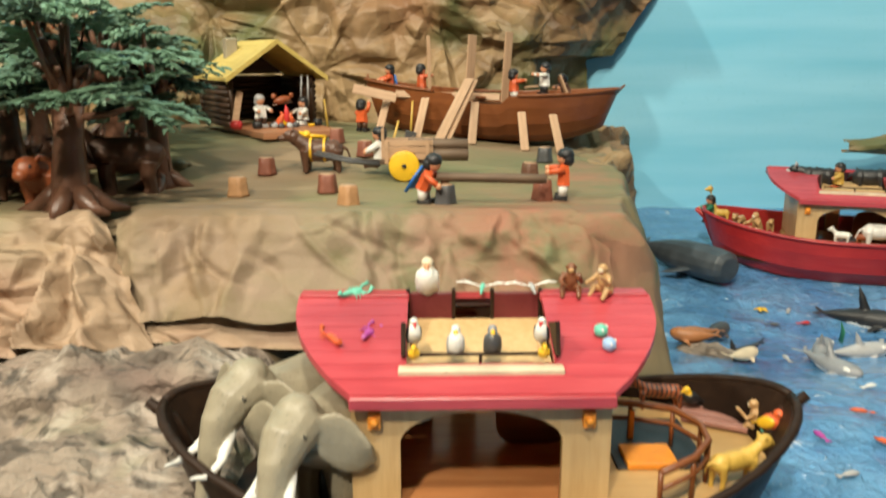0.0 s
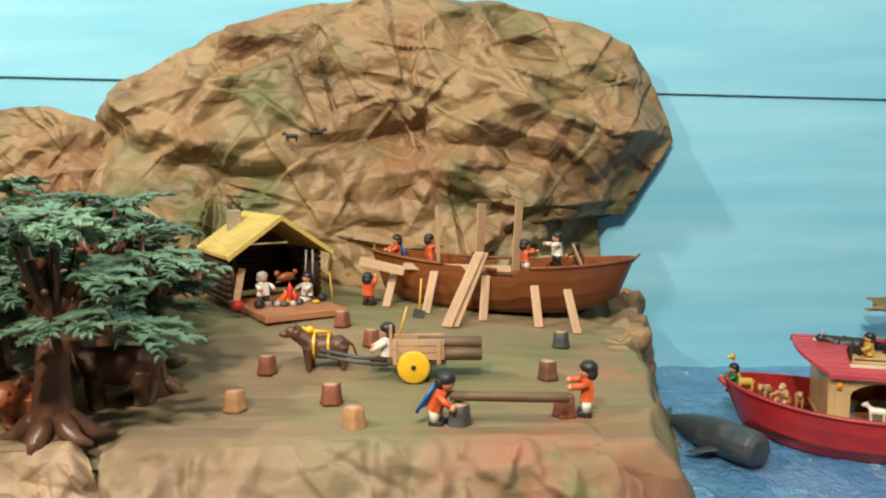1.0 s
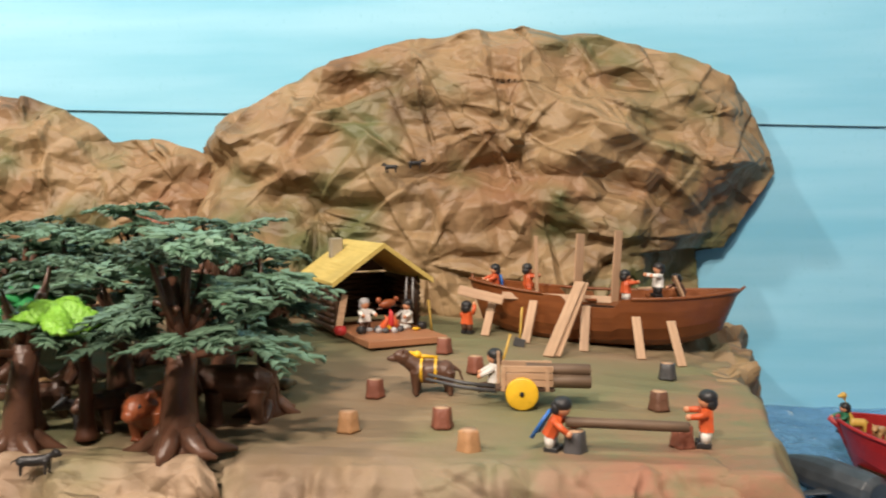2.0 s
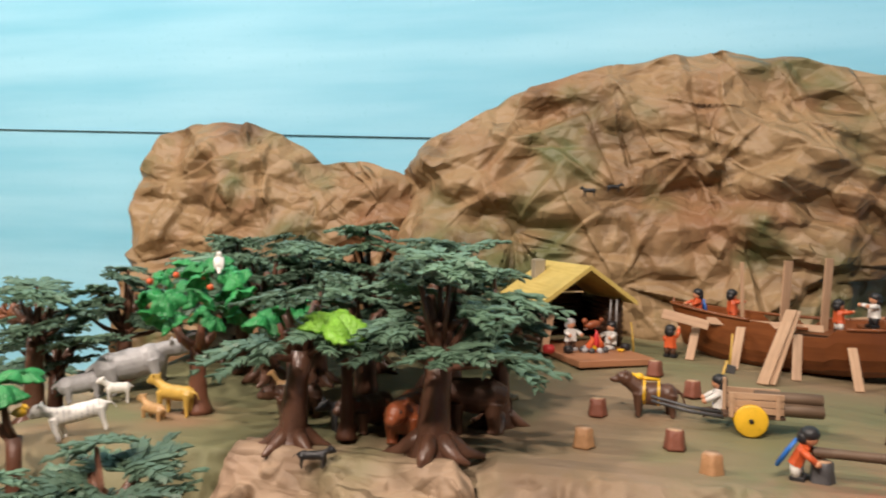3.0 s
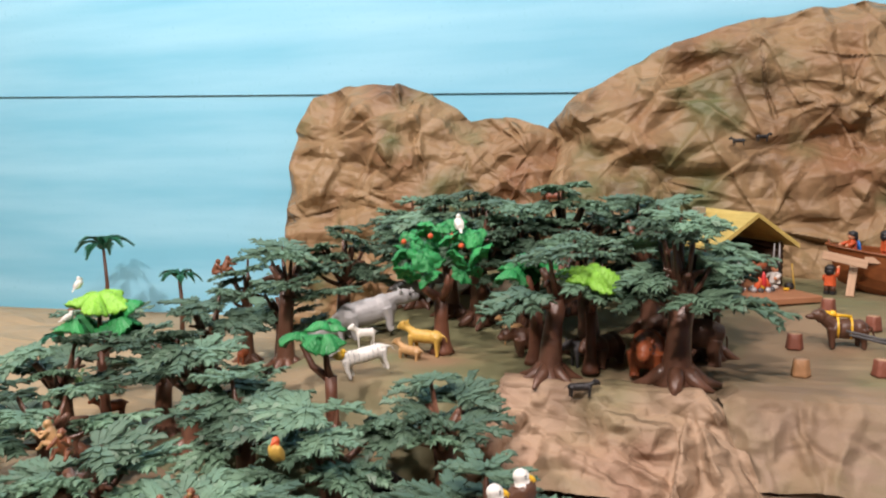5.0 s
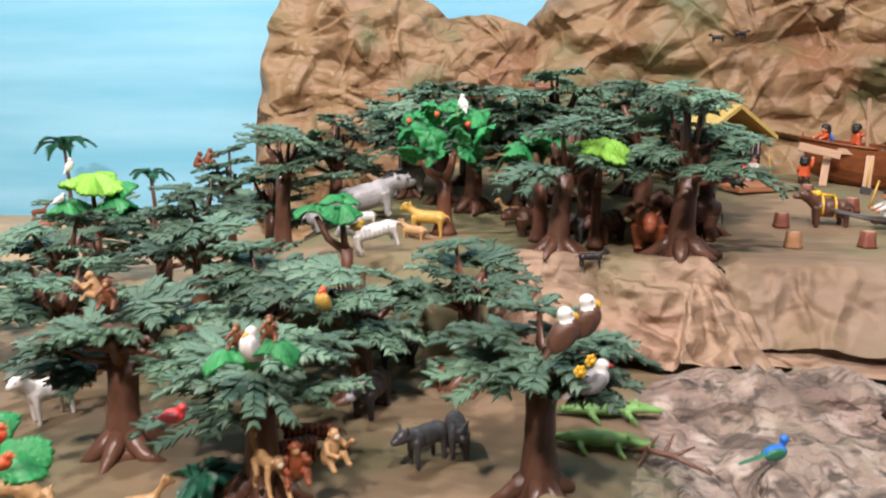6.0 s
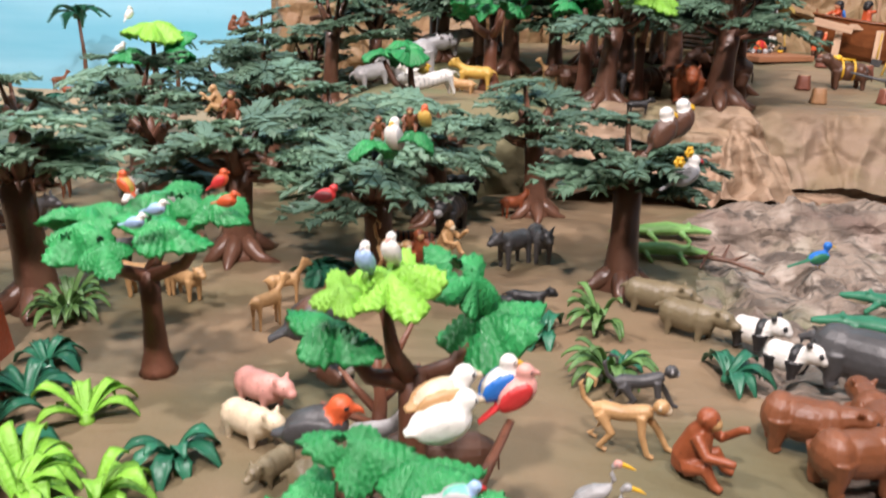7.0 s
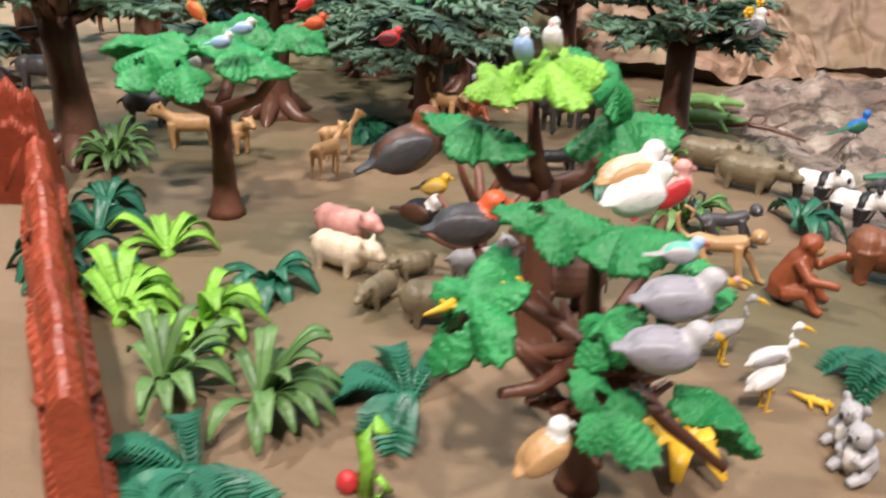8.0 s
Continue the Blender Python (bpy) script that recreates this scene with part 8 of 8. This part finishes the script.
put("monkey", at(-1.018, 0.37, 0.155, 200, 0.48), "cream plastic monkey in a tree", "monkey")
for x, y, z, t in ((-0.827, 0.270, 0.167, -90), (-0.801, 0.270, 0.175, -80)):
    put("brown_monkey", at(x, y, z - 0.012, t, 0.36), "dark red plastic owl-like monkey on green leaves", "monkey")
for x, y, z, t in ((-1.374, 1.200, 0.196, 30), (-1.351, 1.200, 0.203, 60)):
    put("brown_monkey", at(x, y, z - 0.015, t, 0.6), "dark brown plastic monkey high in a tree", "monkey")
for x, y, z, ry, size in ((-0.832, 0.262, 0.152, -8, 0.6), (-0.796, 0.266, 0.160, 8, 0.6)):
    leaf = part("leaf_plate", DOMES[1], None, owl_tree, "mid green leaf plate")
    leaf.matrix_basis = owl_tree.matrix_basis.inverted() @ pose(x, y, z, 6, ry, x * 4000) @ Matrix.Scale(size, 4)
put("tan_walking_monkey", at(-0.824, 0.298, 0.026, -40, 0.66), "tan plastic monkey climbing a trunk", "monkey")
put("orangutan", at(-0.800, 0.300, 0.036, -60, 0.62), "orange plastic monkey climbing a trunk", "monkey")
put("monkey", at(-0.778, 0.322, 0.040, -30, 0.6), "tan plastic monkey beside a climbing one", "monkey")
perched("peacock", 0.0085, ("blue", "blue", "deepgreen", "gold"), gr(-0.407, 0.475, 20), "blue and green plastic peacock on the rock", pitch=15, tail=3.0, long_neck=0.5, legs=0.006)


def lizard(m, label):
    b = Builder().tube([(-0.02, 0.004, 0.002), (-0.008, 0, 0.003), (0.004, 0, 0.003), (0.012, 0.001, 0.003)], [0.0008, 0.0026, 0.003, 0.002], 0, 7)
    for sx in (-0.006, 0.005):
        for s in (-1, 1):
            b.tube([(sx, 0, 0.003), (sx + 0.003, s * 0.006, 0.003), (sx + 0.005, s * 0.008, 0.0)], [0.0014, 0.0012, 0.001], 0, 5)
    whole("lizard", b, [P["yellow"]], m, label, "toy animal", "toy lizards")


lizard(gr(-0.595, -0.052, -25, 0.65, 0.001), "yellow plastic lizard on the ground")
for x, y, z, t in ((-0.766, -0.140, 0.083, 60), (-0.750, -0.130, 0.090, 40)):
    lizard(at(x, y, z, t, 0.7), "yellow plastic lizard on a leaf cluster")


def big_flower(m, label):
    b = Builder()
    for k in range(7):
        a = k * 0.9
        b.tube([(0, 0, 0.004), (0.01 * math.cos(a), 0.01 * math.sin(a), 0.012), (0.021 * math.cos(a), 0.021 * math.sin(a), 0.004)], [0.003, 0.005, 0.002], 0, 7, 0.35)
    whole("orange_flower", b, [P["yellow"]], m, label, "flower", "toy flowers")


big_flower(gr(-0.668, -0.108, 0, 1.15, 0.004), "large orange-yellow plastic flower on the ground")
b = Builder().tube([(0, 0, 0), (0.001, 0, 0.014), (-0.001, 0, 0.028), (0.005, 0, 0.034), (0.010, 0, 0.031)], [0.004, 0.0032, 0.0032, 0.004, 0.001], 0, 7).tube([(0.004, -0.004, 0), (0.011, -0.004, 0.006), (0.006, -0.004, 0.012)], [0.0016, 0.0016, 0.0016], 0, 6).ball((-0.007, 0, 0.004), (0.005, 0.0045, 0.0055), 1)
whole("snake_plant", b, [M_LIME, P["red"]], gr(-0.797, -0.149), "lime and red plastic pitcher plant", "toy plant")


# the terracotta walls
def terracotta_wall(p0, p1, height, seed, label):
    """A moulded rock wall between two points: ribs, stepped ledges and a broken top, alike on both faces."""
    d = Vector((p1[0] - p0[0], p1[1] - p0[1], 0))
    ob = base("rock_wall", at(p0[0], p0[1], -0.002, math.degrees(math.atan2(d.y, d.x))), label, "toy wall", "terracotta walls")
    length, n = d.length, 300
    rings = []
    for i in range(n + 1):
        x = length * i / n
        top = height * (0.92 + 0.22 * noise.noise(Vector((x * 28, seed, 0))) + 0.10 * noise.noise(Vector((x * 160, seed, 0))))
        f = 0.004 * noise.noise(Vector((x * 24, seed, 3)))
        rib = 0.0014 if i % 5 < 3 else -0.0006
        ledge = 0.5 + 0.22 * math.sin(x * 38 + seed)
        half = [(-0.0125 - rib + f, 0), (-0.0105 - rib + f, top * (ledge - 0.05)), (-0.0072 + f, top * ledge), (-0.0060 - rib + f, top * 0.8), (-0.0042 - rib + f, top * 0.93), (-0.0014 + f, top)]
        rings.append([(x + 0.1 * z, y, z) for y, z in half] + [(x + 0.1 * z, -y + 2 * f, z) for y, z in half[::-1]])
    part("wall", Builder().rings(rings, 0, False), M_TERRA, ob)
    for k in range(3):
        for s in (-1, 1):
            part("ledge", Builder().tube([(length * (0.12 + 0.28 * k), s * 0.008, height * 0.62), (length * (0.2 + 0.28 * k), s * 0.011, height * 0.42), (length * (0.3 + 0.28 * k), s * 0.012, height * 0.14)], [0.0016, 0.003, 0.0018], 0, 6), M_TERRA, ob)
    return ob


terracotta_wall((-1.088, 0.120), (-1.195, 0.100), 0.085, 1.0, "rough terracotta-red plastic rock wall standing on the ground")
terracotta_wall((-0.888, -0.196), (-1.064, 0.064), 0.068, 4.0, "ribbed terracotta-red plastic rock wall beside the ferns")
b = Builder().tube([(-0.05, 0.01, 0.004), (-0.02, 0.0, 0.012), (0.01, -0.006, 0.01), (0.05, -0.03, 0.003)], [0.002, 0.004, 0.0036, 0.0015], 0, 7)
for p0, p1 in (((-0.02, 0, 0.012), (-0.005, 0.03, 0.018)), ((0.01, -0.006, 0.01), (0.035, 0.01, 0.016)), ((-0.02, 0, 0.012), (-0.03, -0.025, 0.004)), ((0.0, -0.004, 0.011), (0.012, 0.024, 0.024))):
    b.tube([p0, p1], [0.003, 0.001], 0, 6)
whole("fallen_branch", b, [M_BARK], gr(-0.505, 0.470, 0, 0.8), "crooked dark brown plastic branch on the rock", "branch")

# rock on the sea by the backdrop, the paper spur under the boat and the sea's shells
rows = []
for i in range(41):
    row = []
    for j in range(41):
        u, v = i / 40, j / 40
        x = 0.80 + 0.9 * u
        a = math.pi * v
        r = 0.10 * (0.25 + 1.0 * smooth(0, 0.35, u))
        row.append((x, 1.70 - r * 0.9 * math.sin(a) + 0.02 * crumple(x, v * 0.4, 0, 9), 0.085 + 0.02 * u - 0.0 + r * 0.5 * math.cos(a) - (0.16 * smooth(0.2, 0.8, u) if v > 0.5 else 0.0) * (v - 0.5) * 2 + 0.012 * crumple(x, v, 2, 9)))
    rows.append(row)
sheet("paper_rock", rows, M_HILL, "crumpled brown paper rock jutting over the sea", "paper rock", "")
